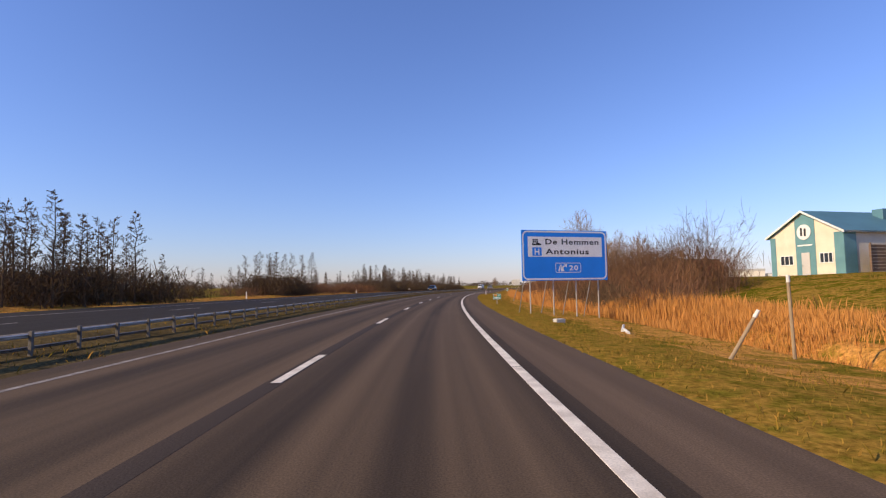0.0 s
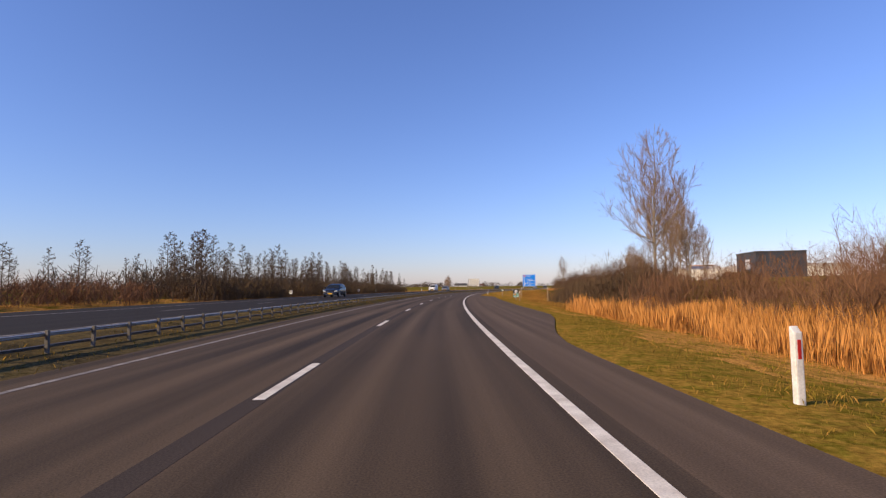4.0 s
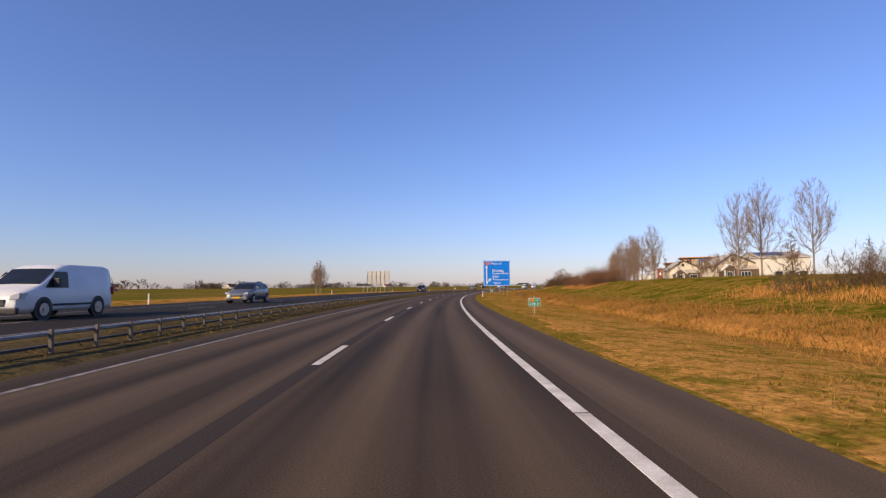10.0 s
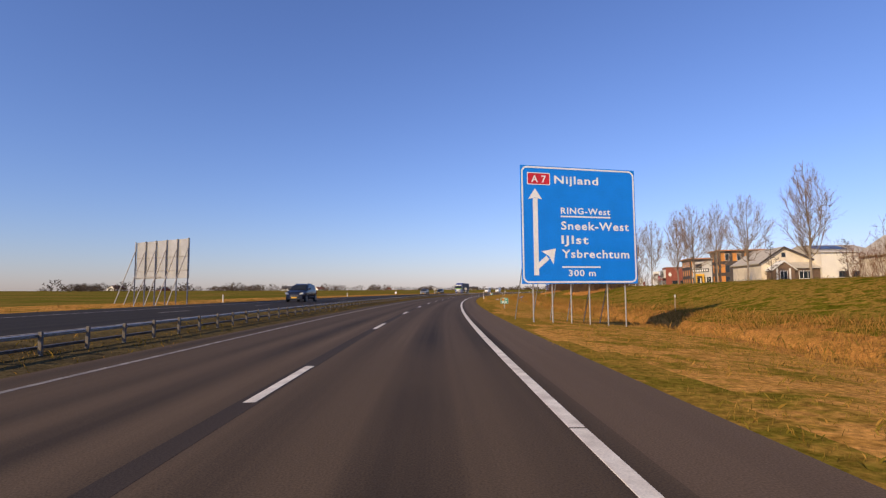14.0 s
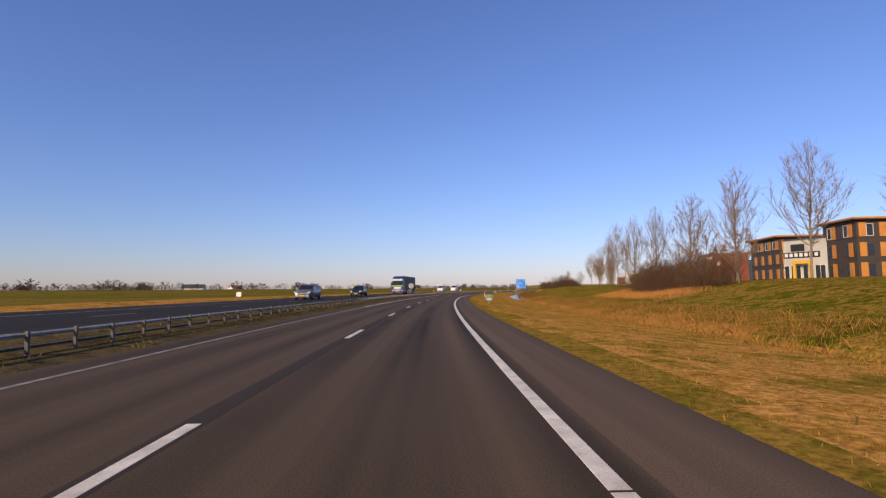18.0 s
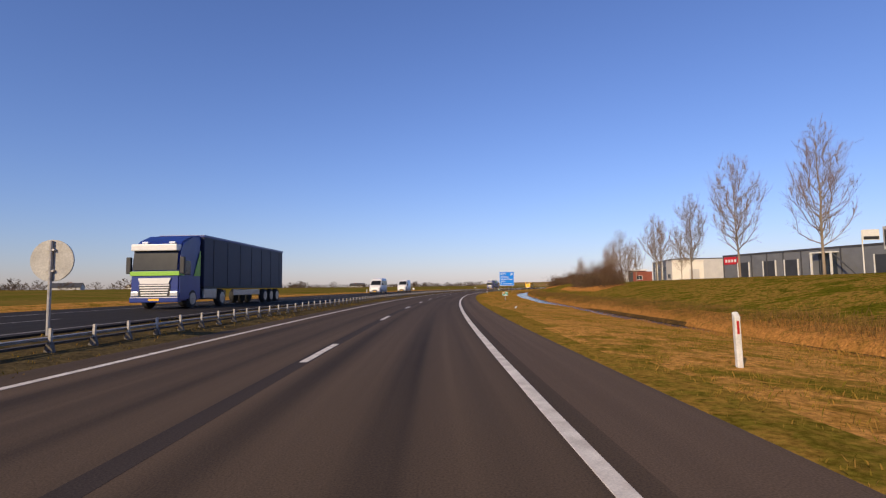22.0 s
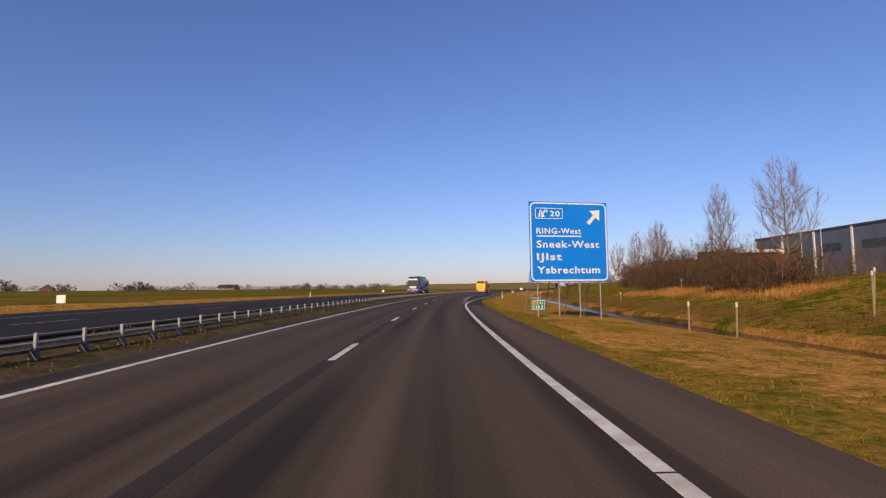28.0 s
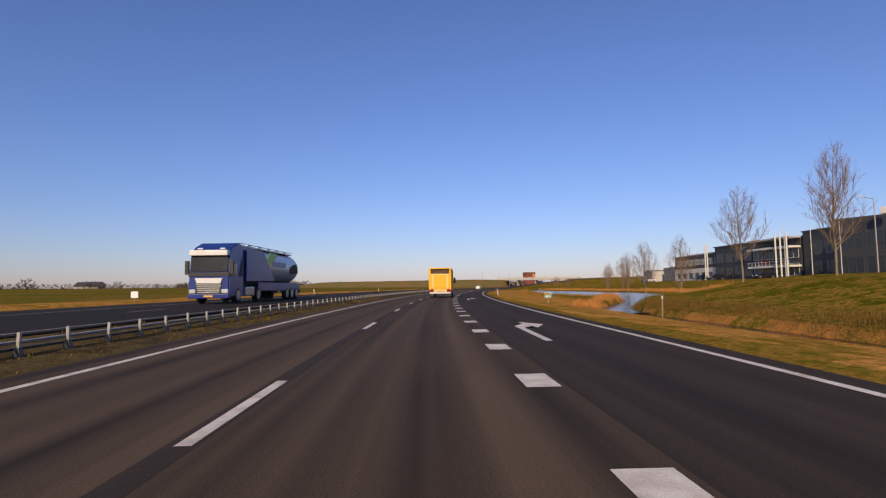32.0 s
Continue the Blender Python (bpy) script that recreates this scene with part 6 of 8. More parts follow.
part("portal_beam", box(-1.4, -1.0, 3.2, 6.0, 3.8, 4.6, 0.04), M["yellow_wall"], _p)
for y in (0.4, 3.0, 5.6, 8.1):
    window(_t, "x", y, 0.1, 2.2, 3.4, "frame_white", mullions=1)


def brick_block():
    t, h = flat_building("brick_building", "two-storey red brick building with a glazed upper corner", 553, 67, 13, 9.5, 2.4, 10.9, "brick", rim="concrete", rim_h=0.25)
    glz = part("glazed_box", box(-0.9, 0.0, 0.6, 13.0, 3.9, 7.6, 0.04), M["pale_wall"], t, "grey projecting upper storey")
    for y in (1.0, 5.0, 9.0):
        window(t, "x", y, 4.5, 3.6, 2.6, "frame_dark", at0=-0.9, mullions=1)
    for y in (1.0, 5.0, 9.0):
        window(t, "x", y, 0.3, 2.6, 2.8, "frame_dark", mullions=1)
    window(t, "y", 2.4, 0.2, 2.2, 2.6, "frame_dark", mullions=1)
    window(t, "y", 5.6, 0.2, 1.6, 2.6, "frame_dark", mullions=0)
    part("emblem", prism([(0.9, 5.4), (1.6, 4.4), (2.3, 5.4), (1.6, 6.6)], "y", -0.08, 0.0), M["frame_white"], t, "white diamond emblem")
    part("sign_panel", box(-0.95, -0.9, 9.5, 12.8, 4.0, 4.4), M["frame_white"], glz)
    p = thing("sign_pylon", "white company sign on a tall mast before the brick building", "sign", stand(567.5, 63, 2.3))
    part("mast", rod((0, 0, -0.5), (0, 0, 7.2), 0.11, 0.09, 10), M["frame_white"], p)
    part("panel", box(0.1, 2.6, -0.06, 0.06, 5.6, 7.3, 0.03), M["frame_white"], p)
    part("panel_stripe", box(0.2, 2.5, -0.075, -0.06, 5.7, 6.2), M["ink"], p)


brick_block()
_t, _h = flat_building("glass_office", "green-tinted glass office beside the brick building", 573, 85, 14, 15, 2.4, 9.6, "teal", rim="frame_dark")
for y in (0.5, 3.7, 6.9, 10.1):
    window(_t, "x", y, 0.6, 2.6, 6.0, "frame_dark", mullions=1)
for x in (0.5, 4.2, 7.9, 11.4):
    window(_t, "y", x, 3.6, 3.2, 3.0, "frame_dark", mullions=1)
    window(_t, "y", x, 0.3, 3.2, 2.8, "frame_dark", mullions=1)


def ribbed(t, length, h, every, mat, depth=0.16, wide=0.25, at0=0.0):
    """Upright ribs on the road wall of a hall."""
    k = int(length / every)
    for i in range(k + 1):
        y = length * i / k
        part("pilaster", box(at0 - depth, at0, y - wide / 2, y + wide / 2, -0.5, h + 0.1), M[mat], t)


# the grey hall stands at an angle to the road: its far end lies nearest to the carriageway
_t = thing("warehouse", "long grey profiled-metal warehouse with roller gates", "building", pose(274.6, 463.2, 2.4, 0, 0, -22.4))
_h = 6.6
part("wall", box(0, 22, 0, 65, -1.0, _h, 0.03), M["grey_clad"], _t)
part("roof", box(-0.2, 22.2, -0.2, 65.2, _h, _h + 0.4, 0.03), M["frame_dark"], _t)
ribbed(_t, 65, _h, 5.0, "frame_dark")
for y in (8, 19, 41, 47.5, 56):
    part("gate", box(-0.08, 0.0, y, y + 3.6, 0.0, 4.6), M["dark_clad"], _t, "dark roller gate")
    for e in (y - 0.25, y + 3.6):
        part("gate_frame", box(-0.22, 0.0, e, e + 0.25, -0.3, 4.7), M["frame_white"], _t)
part("portal", box(-2.2, -1.9, 30.5, 30.9, -0.5, 5.6), M["frame_white"], _t, "white portal post")
part("portal", box(-2.2, -1.9, 35.4, 35.8, -0.5, 5.6), M["frame_white"], _t, "white portal post")
part("portal_beam", box(-2.2, 0.0, 30.5, 35.8, 5.6, 5.9), M["frame_white"], _t)
part("canopy_strut", rod((-2.0, 30.3, 5.4), (-2.0, 24.5, -0.3), 0.16), M["frame_dark"], _t, "slanting dark strut")
part("glass_wall", box(-0.12, 0.0, 31.0, 35.4, -0.2, 5.4), M["glass"], _t)
part("sign_panel", box(-0.14, 0.0, 59.5, 64.8, 4.3, 6.4, 0.03), M["sign_red"], _t, "red name panel")
for i in range(4):
    part("name_bar", box(-0.17, -0.14, 60.2 + 1.1 * i, 60.9 + 1.1 * i, 4.9, 5.7), M["frame_white"], _t)
_t, _h = flat_building("white_hall", "bright white box-shaped hall", 634, 51, 7, 8.2, 2.0, 7.7, "white_wall", rim="white_wall", rim_h=0.2)
part("gate", box(4.5, 7.0, -0.06, 0.0, 0, 3.4), M["pale_wall"], _t)
window(_t, "x", 2, 1.0, 3.0, 1.2, "frame_dark")
_t, _h = flat_building("warehouse", "big blue-grey warehouse with pale pilasters and an end wall coloured paler for sunlight", 689, 61.5, 34, 34, 2.2, 10.4, "blue_clad", turn=5, rim="frame_dark")
ribbed(_t, 34, _h, 8.5, "frame_white", 0.2, 0.35)
for y in (2, 11, 20, 28):
    window(_t, "x", y, 4.6, 4.6, 1.3, "frame_dark", mullions=2)
# end wall towards the sun: its brightness is put into a paler material
part("end_wall", box(0.1, 33.8, -0.09, 0.0, -0.5, _h - 0.05), M["pale_wall"], _t, "panelled end wall coloured paler for the sun on it")
part("door", box(3.5, 5.6, -0.16, -0.09, 0.0, 3.0, 0.02), M["yellow_wall"], _t, "yellow door")
for x in (9, 17, 25):
    part("panel_joint", box(x, x + 0.06, -0.11, -0.09, 0, _h - 0.1), M["grey_clad"], _t)


def office_row():
    # the grey and red office turns its long front to the oncoming traveller
    t = thing("office", "two-storey office with grey upper and red lower storey", "building", pose(*at(783.6, 72.5, 2.0), 0, 0, -25.9))
    h = 9.9
    part("wall", box(0, 30, 0, 13, -1.0, h, 0.03), M["grey_clad"], t)
    part("roof", box(-0.2, 30.2, -0.25, 13.2, h, h + 0.3, 0.02), M["frame_dark"], t)
    part("lower_storey", box(0.1, 30, -0.10, 0.0, -0.5, 4.6), M["red_clad"], t, "orange-red lower storey")
    part("end_wall", box(-0.16, 0.0, 0.3, 13.0, -0.9, h), M["dark_clad"], t, "dark glazed end wall")
    for z in (0.6, 4.8):
        for y in (0.8, 4.9, 9.0):
            window(t, "x", y, z, 3.6, 3.0, "frame_dark", at0=-0.16, mullions=2)
    for x in (0.0, 7.4, 29.5):
        part("pilaster", box(x, x + 0.55, -0.4, -0.0, -0.5, h + 0.25), M["frame_white"], t)
    for x in (2.0, 9.4, 14.4, 19.4, 24.4):
        window(t, "y", x, 5.9, 3.6, 2.0, "frame_white", mullions=2)
    for i in range(8):
        window(t, "y", 1.2 + 3.5 * i, 1.0, 1.8, 2.4, "frame_dark", at0=-0.10, mullions=0)
    for x in (-3, 0.5, 5.5, 7.0):
        part("roof_unit", box(x, x + 1.0, 4, 5.2, h + 0.1, h + 1.2, 0.08), M["frame_white"], t, "white rooftop vent")
    part("hedge_box", box(0, 28, -4.0, -3.0, -0.6, 0.9, 0.2), M["hedge"], t, "clipped dark hedge")
    # the dark glazed front along the road
    t = thing("office", "dark glazed office block with tall white columns", "building", stand(784.0, 72.2, 2.0, 5.0))
    h = 9.5
    part("wall", prism([(0.2, 0.4), (0.2, 27.5), (9.0, 27.5), (9.0, 7.2)], "z", -1.0, h), M["dark_clad"], t)
    part("roof", prism([(0.0, 0.2), (0.0, 27.7), (9.2, 27.7), (9.2, 7.2)], "z", h, h + 0.25), M["frame_dark"], t)
    for z in (0.6, 4.6):
        for y in (1.2, 5.4, 9.6, 13.8, 18.0, 22.2):
            window(t, "x", y, z, 3.6, 3.0, "frame_dark", at0=0.2, mullions=2)
    for i in range(4):
        part("sign_letter", box(-0.05, 0.02, 4.8 + 1.0 * i, 5.5 + 1.0 * i, 6.9, 8.1), M["sign_green"], t, "green sign bar")
    for y in (0.6, 7.5, 9.0):
        part("column", rod((-0.9, y, -0.5), (-0.9, y, h - 1.0), 0.2, sides=12), M["frame_white"], t, "tall white column")
    # balconies and the far glazed front
    t = thing("office", "glazed office with white balconies and slim columns", "building", stand(814.5, 69.3, 2.2, 8.5))
    h = 8.4
    part("wall", box(0.0, 13, 0.0, 31.5, -1.0, h, 0.05), M["dark_clad"], t)
    part("roof", box(-0.3, 13.2, -0.2, 31.8, h, h + 0.3, 0.03), M["frame_dark"], t)
    part("roof_canopy", box(-2.6, 0.0, -0.3, 14.0, h - 0.1, h + 0.25, 0.03), M["pale_wall"], t, "projecting pale roof canopy")
    for z in (2.3, 6.3):
        slab = part("balcony", box(-2.6, 0.0, 0, 13.8, z, z + 0.4), M["frame_white"], t, "white balcony slab")
        if z < 4:
            part("balcony_rail", box(-2.62, -2.54, 0, 13.8, z + 1.2, z + 1.3), M["frame_white"], slab)
            for i in range(12):
                part("baluster", box(-2.6, -2.55, 0.2 + 1.2 * i, 0.27 + 1.2 * i, z + 0.4, z + 1.2), M["frame_white"], slab)
    for y in (0.0, 1.9, 3.4, 31.0, 30.0):
        part("column", rod((-3.0, y, -0.8), (-3.0, y, h + 0.9), 0.17, sides=10), M["frame_white"], t, "slim white column")
    part("brick_panel", box(-0.06, 0.0, 9.5, 13.8, -0.3, 6.2), M["brick"], t)
    for z in (0.5, 4.2):
        for i in range(8):
            window(t, "x", 0.5 + 3.85 * i, z, 3.2, 2.6, "frame_white" if i < 4 else "frame_dark", at0=-0.06, mullions=1)
    t, h = flat_building("office", "low pale and brown office wing with a flat roof", 846.5, 65, 30, 14, 2.0, 9.4, "brown_wall", turn=6, rim="concrete")
    part("plinth", box(-0.12, 0.0, 0, 30, -0.5, 3.6), M["white_wall"], t, "pale ground-floor wall")
    for i in range(7):
        window(t, "x", 0.8 + 4.1 * i, 4.6, 3.0, 1.6, "frame_white", mullions=2)
        window(t, "x", 0.8 + 4.1 * i, 0.7, 2.2, 1.7, "frame_dark", at0=-0.12, mullions=1)


def pavilion():
    t = thing("pavilion", "white-framed glazed entrance pavilion with a red brick wing", "building", stand(706, 46.5, ground_z(706, 46.5) + 0.1))
    part("glass_box", box(0.4, 7, 0.3, 5.2, -0.6, 4.6, 0.02), M["dark_clad"], t)
    part("roof", box(-0.8, 7.4, -0.6, 6.0, 4.6, 5.1, 0.04), M["frame_white"], t, "white roof slab")
    for y in (-0.3, 2.6, 5.5):
        part("column", rod((-0.4, y, -0.6), (-0.4, y, 4.6), 0.14, sides=10), M["frame_white"], t)
    for y in (0.5, 2.1, 3.7):
        window(t, "x", y, 0.3, 1.3, 3.6, "frame_white", at0=0.4, mullions=1)
    part("wing", box(2.0, 9, -1.9, 0.3, -0.6, 4.2, 0.03), M["brick"], t, "low red brick wing")
    window(t, "y", 3.0, 1.0, 2.4, 1.6, "frame_white", at0=-1.9)


M["red_clad"] = surface("orange_red_cladding", (0.42, 0.085, 0.025), (0.34, 0.065, 0.022), 0.6, 0.6, bump=0.05)
M["hedge"] = surface("clipped_dark_hedge", (0.035, 0.040, 0.012), (0.02, 0.024, 0.008), 3.0, 0.95, bump=0.6, grain=14, spec=0.0)
office_row()
pavilion()
for s, n, w, h, c in ((892, 66, 26, 5.6, "grey_clad"), (925, 62, 24, 5.0, "pale_wall")):
    _t, _h = flat_building("warehouse", "distant low grey business unit", s, n, w, 16, 1.4, 1.4 + h, c, rim="frame_dark")
    for i in range(4):
        window(_t, "x", 2 + i * 5, 1.0, 2.6, 1.4, "frame_dark")

# ---- vehicles ----
M["car_silver"] = surface("silver_car_paint", (0.24, 0.24, 0.23), (0.20, 0.20, 0.195), 1.0, 0.3, 0.6, 0.0)
M["car_dark"] = surface("dark_blue_car_paint", (0.018, 0.022, 0.035), (0.014, 0.017, 0.028), 1.0, 0.25, 0.3, 0.0)
M["car_white"] = surface("white_van_paint", (0.78, 0.77, 0.74), (0.70, 0.69, 0.66), 1.0, 0.35, 0.0, 0.0)
M["tyre"] = surface("black_rubber", (0.022, 0.022, 0.023), (0.03, 0.03, 0.03), 6.0, 0.85, bump=0.1)
M["rim"] = surface("alloy_rim", (0.42, 0.42, 0.42), (0.32, 0.32, 0.32), 6.0, 0.35, 0.8, 0.0)
M["trim_black"] = surface("black_plastic_trim", (0.025, 0.025, 0.027), (0.035, 0.035, 0.036), 5.0, 0.6, bump=0.02)
M["lamp_clear"] = surface("clear_headlamp", (0.72, 0.74, 0.76), (0.6, 0.62, 0.64), 6.0, 0.12, 0.3, 0.0)
M["lamp_red"] = surface("red_lamp_glass", (0.45, 0.02, 0.015), (0.38, 0.015, 0.012), 6.0, 0.2, 0.0, 0.0)
M["plate"] = surface("amber_plate", (0.80, 0.45, 0.03), (0.72, 0.40, 0.03), 6.0, 0.4, 0.0, 0.0)
M["truck_yellow"] = surface("yellow_lorry_paint", (0.95, 0.50, 0.010), (0.90, 0.45, 0.010), 0.8, 0.4, 0.0, 0.02)
M["truck_cream"] = surface("pale_yellow_lorry_paint", (0.90, 0.66, 0.22), (0.80, 0.58, 0.18), 1.0, 0.4, 0.0, 0.02)
M["tipper_dark"] = surface("dark_tipper_inside", (0.10, 0.062, 0.03), (0.07, 0.045, 0.024), 1.5, 0.8, 0.0, 0.1)
M["truck_blue"] = surface("deep_blue_lorry_paint", (0.012, 0.035, 0.22), (0.010, 0.028, 0.18), 0.8, 0.35, 0.0, 0.02)
M["curtain_blue"] = surface("dark_blue_curtain_side", (0.012, 0.018, 0.05), (0.010, 0.014, 0.04), 0.8, 0.55, 0.0, 0.08, stretch=(1, 1, 0.15))
M["screen_dark"] = surface("dark_windscreen", (0.012, 0.014, 0.015), (0.02, 0.022, 0.022), 2.0, 0.25, bump=0.0, spec=0.25)
M["lime"] = surface("lime_green_stripe", (0.28, 0.55, 0.05), (0.25, 0.5, 0.05), 1.0, 0.4, bump=0.0)
M["tank_white"] = surface("white_tank_shell", (0.62, 0.62, 0.60), (0.52, 0.52, 0.51), 0.6, 0.35, 0.2, 0.02)


def wheel(t, x, y, r, w):
    """A wheel with its tyre and rim; x is the outer face."""
    s = 1 if x > 0 else -1
    bm = bmesh.new()
    bmesh.ops.create_cone(bm, cap_ends=True, segments=24, radius1=r, radius2=r, depth=w, matrix=pose(x - s * w / 2, y, r, 0, 90))
    bmesh.ops.bevel(bm, geom=[e for e in bm.edges if abs(e.verts[0].co.x - e.verts[1].co.x) < 1e-4], offset=w * 0.16, segments=2, affect="EDGES")
    ty = part("wheel", bm, M["tyre"], t)
    bm = bmesh.new()
    bmesh.ops.create_cone(bm, cap_ends=True, segments=20, radius1=r * 0.64, radius2=r * 0.60, depth=0.03, matrix=pose(x + s * 0.004, y, r, 0, 90))
    bmesh.ops.create_cone(bm, cap_ends=True, segments=12, radius1=r * 0.2, radius2=r * 0.16, depth=0.06, matrix=pose(x + s * 0.012, y, r, 0, 90))
    part("rim", bm, M["rim"], ty)


def shell(outline, w, belt, top, narrow, bevel=0.05, over=0.0):
    """A body from its side outline, drawn in above the belt line."""
    bm = prism(outline, "x", -w / 2 - over, w / 2 + over)
    for v in bm.verts:
        if v.co.z > belt:
            v.co.x *= 1 - narrow * min(1.0, (v.co.z - belt) / (top - belt))
    if bevel:
        bmesh.ops.bevel(bm, geom=[e for e in bm.edges], offset=bevel, segments=2, affect="EDGES", clamp_overlap=True)
    return bm


# upper outlines, as (distance behind the nose, share of the height), and the half widths of the roof
CAR_TOP = [(0.0, 0.30), (0.03, 0.43), (0.22, 0.52), (0.60, 0.585), (1.10, 0.635), (1.50, 0.79), (1.95, 0.93), (2.40, 0.99), (2.9, 1.0)]
CAR_TAIL = [(1.10, 0.985), (0.55, 0.93), (0.22, 0.78), (0.06, 0.62), (0.0, 0.40)]
VAN_TOP = [(0.0, 0.27), (0.04, 0.40), (0.20, 0.49), (0.55, 0.545), (0.90, 0.60), (1.30, 0.74), (1.75, 0.915), (2.10, 0.98), (2.6, 1.0)]
BUS_TOP = [(0.0, 0.22), (0.03, 0.34), (0.14, 0.425), (0.45, 0.475), (0.72, 0.525), (1.10, 0.70), (1.42, 0.845), (1.80, 0.93), (2.5, 0.995), (2.9, 1.0)]
BOX_TAIL = [(0.55, 1.0), (0.25, 0.985), (0.08, 0.94), (0.0, 0.80)]


def small_vehicle(name, label, category, m, paint, L, W, H, kind, mats_plate="plate"):
    """A car or a van: a lofted body with glazing set on its sides. +y is ahead."""
    t = thing(name, label, category, m)
    f, b, w = L / 2, -L / 2, W / 2
    car = kind == "car"
    nose = CAR_TOP if car else BUS_TOP if kind == "minibus" else VAN_TOP
    tail = CAR_TAIL if car else BOX_TAIL
    belt, r, low = (H * 0.62, 0.31, 0.24) if car else (H * 0.53, 0.34, 0.28)
    roof = w * (0.74 if car else 0.86)
    run = [(f - a, k * H) for a, k in nose] + [(b + a, k * H) for a, k in tail]
    bm = bmesh.new()
    rings = []
    for y, top in run:
        end = min(f - y, y - b)
        ww = w * (0.80 + 0.20 * smooth_step(0.0, 0.5, end))
        wr = roof * ww / w
        if top < belt + 0.04:
            half = [(ww * 0.92, low), (ww, low + 0.14), (ww, max(low + 0.16, top - 0.20)), (ww * 0.985, max(low + 0.18, top - 0.09)), (ww * 0.93, top - 0.03), (ww * 0.65, top), (0, top + 0.02)]
        else:
            k = (top - belt) / (H - belt)
            wt = ww * 0.97 + (wr - ww * 0.97) * k
            half = [(ww * 0.92, low), (ww, low + 0.14), (ww, belt - 0.14), (ww * 0.97, belt), (wt, top - 0.07 * k), (wt * 0.80, top), (0, top + 0.015)]
        rings.append([bm.verts.new((x, y, z)) for x, z in half] + [bm.verts.new((-x, y, z)) for x, z in half[-2::-1]])
    n = len(rings[0])
    for a, c in zip(rings, rings[1:]):
        for i in range(n):
            bm.faces.new((a[i], a[(i + 1) % n], c[(i + 1) % n], c[i]))
    bm.faces.new(rings[0])
    bm.faces.new(rings[-1][::-1])
    bmesh.ops.recalc_face_normals(bm, faces=bm.faces)
    part("body", bm, M[paint], t, smooth=True)

    def side_x(z):
        return w * 0.97 + (roof - w * 0.97) * min(1.0, max(0.0, (z - belt) / (H - belt))) + 0.012

    def top_z(y):
        return float(np.interp(-y, [-q[0] for q in run], [q[1] for q in run]))

    (ya, za), (yb, zb) = run[4], run[6]
    bm = bmesh.new()
    rows = []
    for u in (0.06, 0.35, 0.65, 0.94):
        y = ya + (yb - ya) * u
        z = top_z(y)
        half = side_x(z) * 0.86
        rows.append([bm.verts.new((half * q, y + 0.012, z + 0.016 + 0.016 * (1 - q * q))) for q in (-1, -0.5, 0, 0.5, 1)])
    for a, c in zip(rows, rows[1:]):
        for i in range(4):
            bm.faces.new((a[i], a[i + 1], c[i + 1], c[i]))
    bmesh.ops.recalc_face_normals(bm, faces=bm.faces)
    part("windscreen", bm, M["screen_dark"], t, smooth=True)
    g0, g1 = belt + 0.05, H * (0.93 if car else 0.85)
    if car:
        panes = [((f - 1.42, g0), (f - 2.05, g1 - 0.03), (f - 2.30, g1), (f - 2.30, g0)), ((f - 2.38, g0), (f - 2.38, g1), (b + 1.15, g1), (b + 1.15, g0)), ((b + 1.07, g0), (b + 1.07, g1), (b + 0.75, g1 - 0.02), (b + 0.50, g0 + 0.10))]
    else:
        panes = [((f - 1.02, g0), (f - 1.55, g1), (f - 2.15, g1), (f - 2.15, g0))]
        if kind == "minibus":
            panes += [((f - 2.3 - 1.15 * i, g0), (f - 2.3 - 1.15 * i, g1), (f - 3.37 - 1.15 * i, g1), (f - 3.37 - 1.15 * i, g0)) for i in range(3)]
    for x in (-1, 1):
        for pane in panes:
            bm = bmesh.new()
            bm.faces.new([bm.verts.new((x * side_x(z), y, z)) for y, z in pane])
            bmesh.ops.recalc_face_normals(bm, faces=bm.faces)
            part("side_window", bm, M["screen_dark"], t)
        for y in ((f - 0.85, b + 0.78) if car else (f - 0.95, b + 1.15)):
            part("wheel_arch", rod((x * (w - 0.05), y, r + 0.02), (x * (w + 0.004), y, r + 0.02), r + 0.065, sides=22), M["trim_black"], t)
            wheel(t, x * (w + 0.012), y, r, 0.21)
        lamp_z = (0.40 * H, 0.49 * H) if car else (0.355 * H, 0.44 * H) if kind == "van" else (0.30 * H, 0.385 * H)
        part("headlamp", prism([(x * (w - 0.42), lamp_z[0]), (x * (w - 0.10), lamp_z[0] + 0.03), (x * (w - 0.08), lamp_z[1] + 0.05), (x * (w - 0.36), lamp_z[1] - 0.02)], "y", f - 0.42, f - 0.01), M["lamp_clear"], t)
        part("mirror", box(min(x * (w - 0.03), x * (w + 0.17)), max(x * (w - 0.03), x * (w + 0.17)), f - 1.52, f - 1.40, belt + 0.06, belt + (0.22 if car else 0.38), 0.03), M["trim_black"] if not car else M[paint], t)
        part("tail_lamp", box(min(x * (w - 0.24), x * (w - 0.10)), max(x * (w - 0.24), x * (w - 0.10)), b - 0.012, b + 0.06, H * 0.42, H * 0.58, 0.02), M["lamp_red"], t)
        part("side_trim", box(min(x * (w - 0.02), x * (w + 0.014)), max(x * (w - 0.02), x * (w + 0.014)), b + 1.3, f - 1.35, low + 0.16, low + 0.24), M["trim_black"], t)
        if car:
            part("roof_rail", rod((x * roof * 0.86, f - 2.3, H + 0.02), (x * roof * 0.86, b + 0.9, H + 0.01), 0.02, sides=6), M["trim_black"], t)
    part("bumper", box(-w * 0.84, w * 0.84, f - 0.12, f + 0.03, 0.22, 0.42, 0.04), M["trim_black"] if not car else M[paint], t)
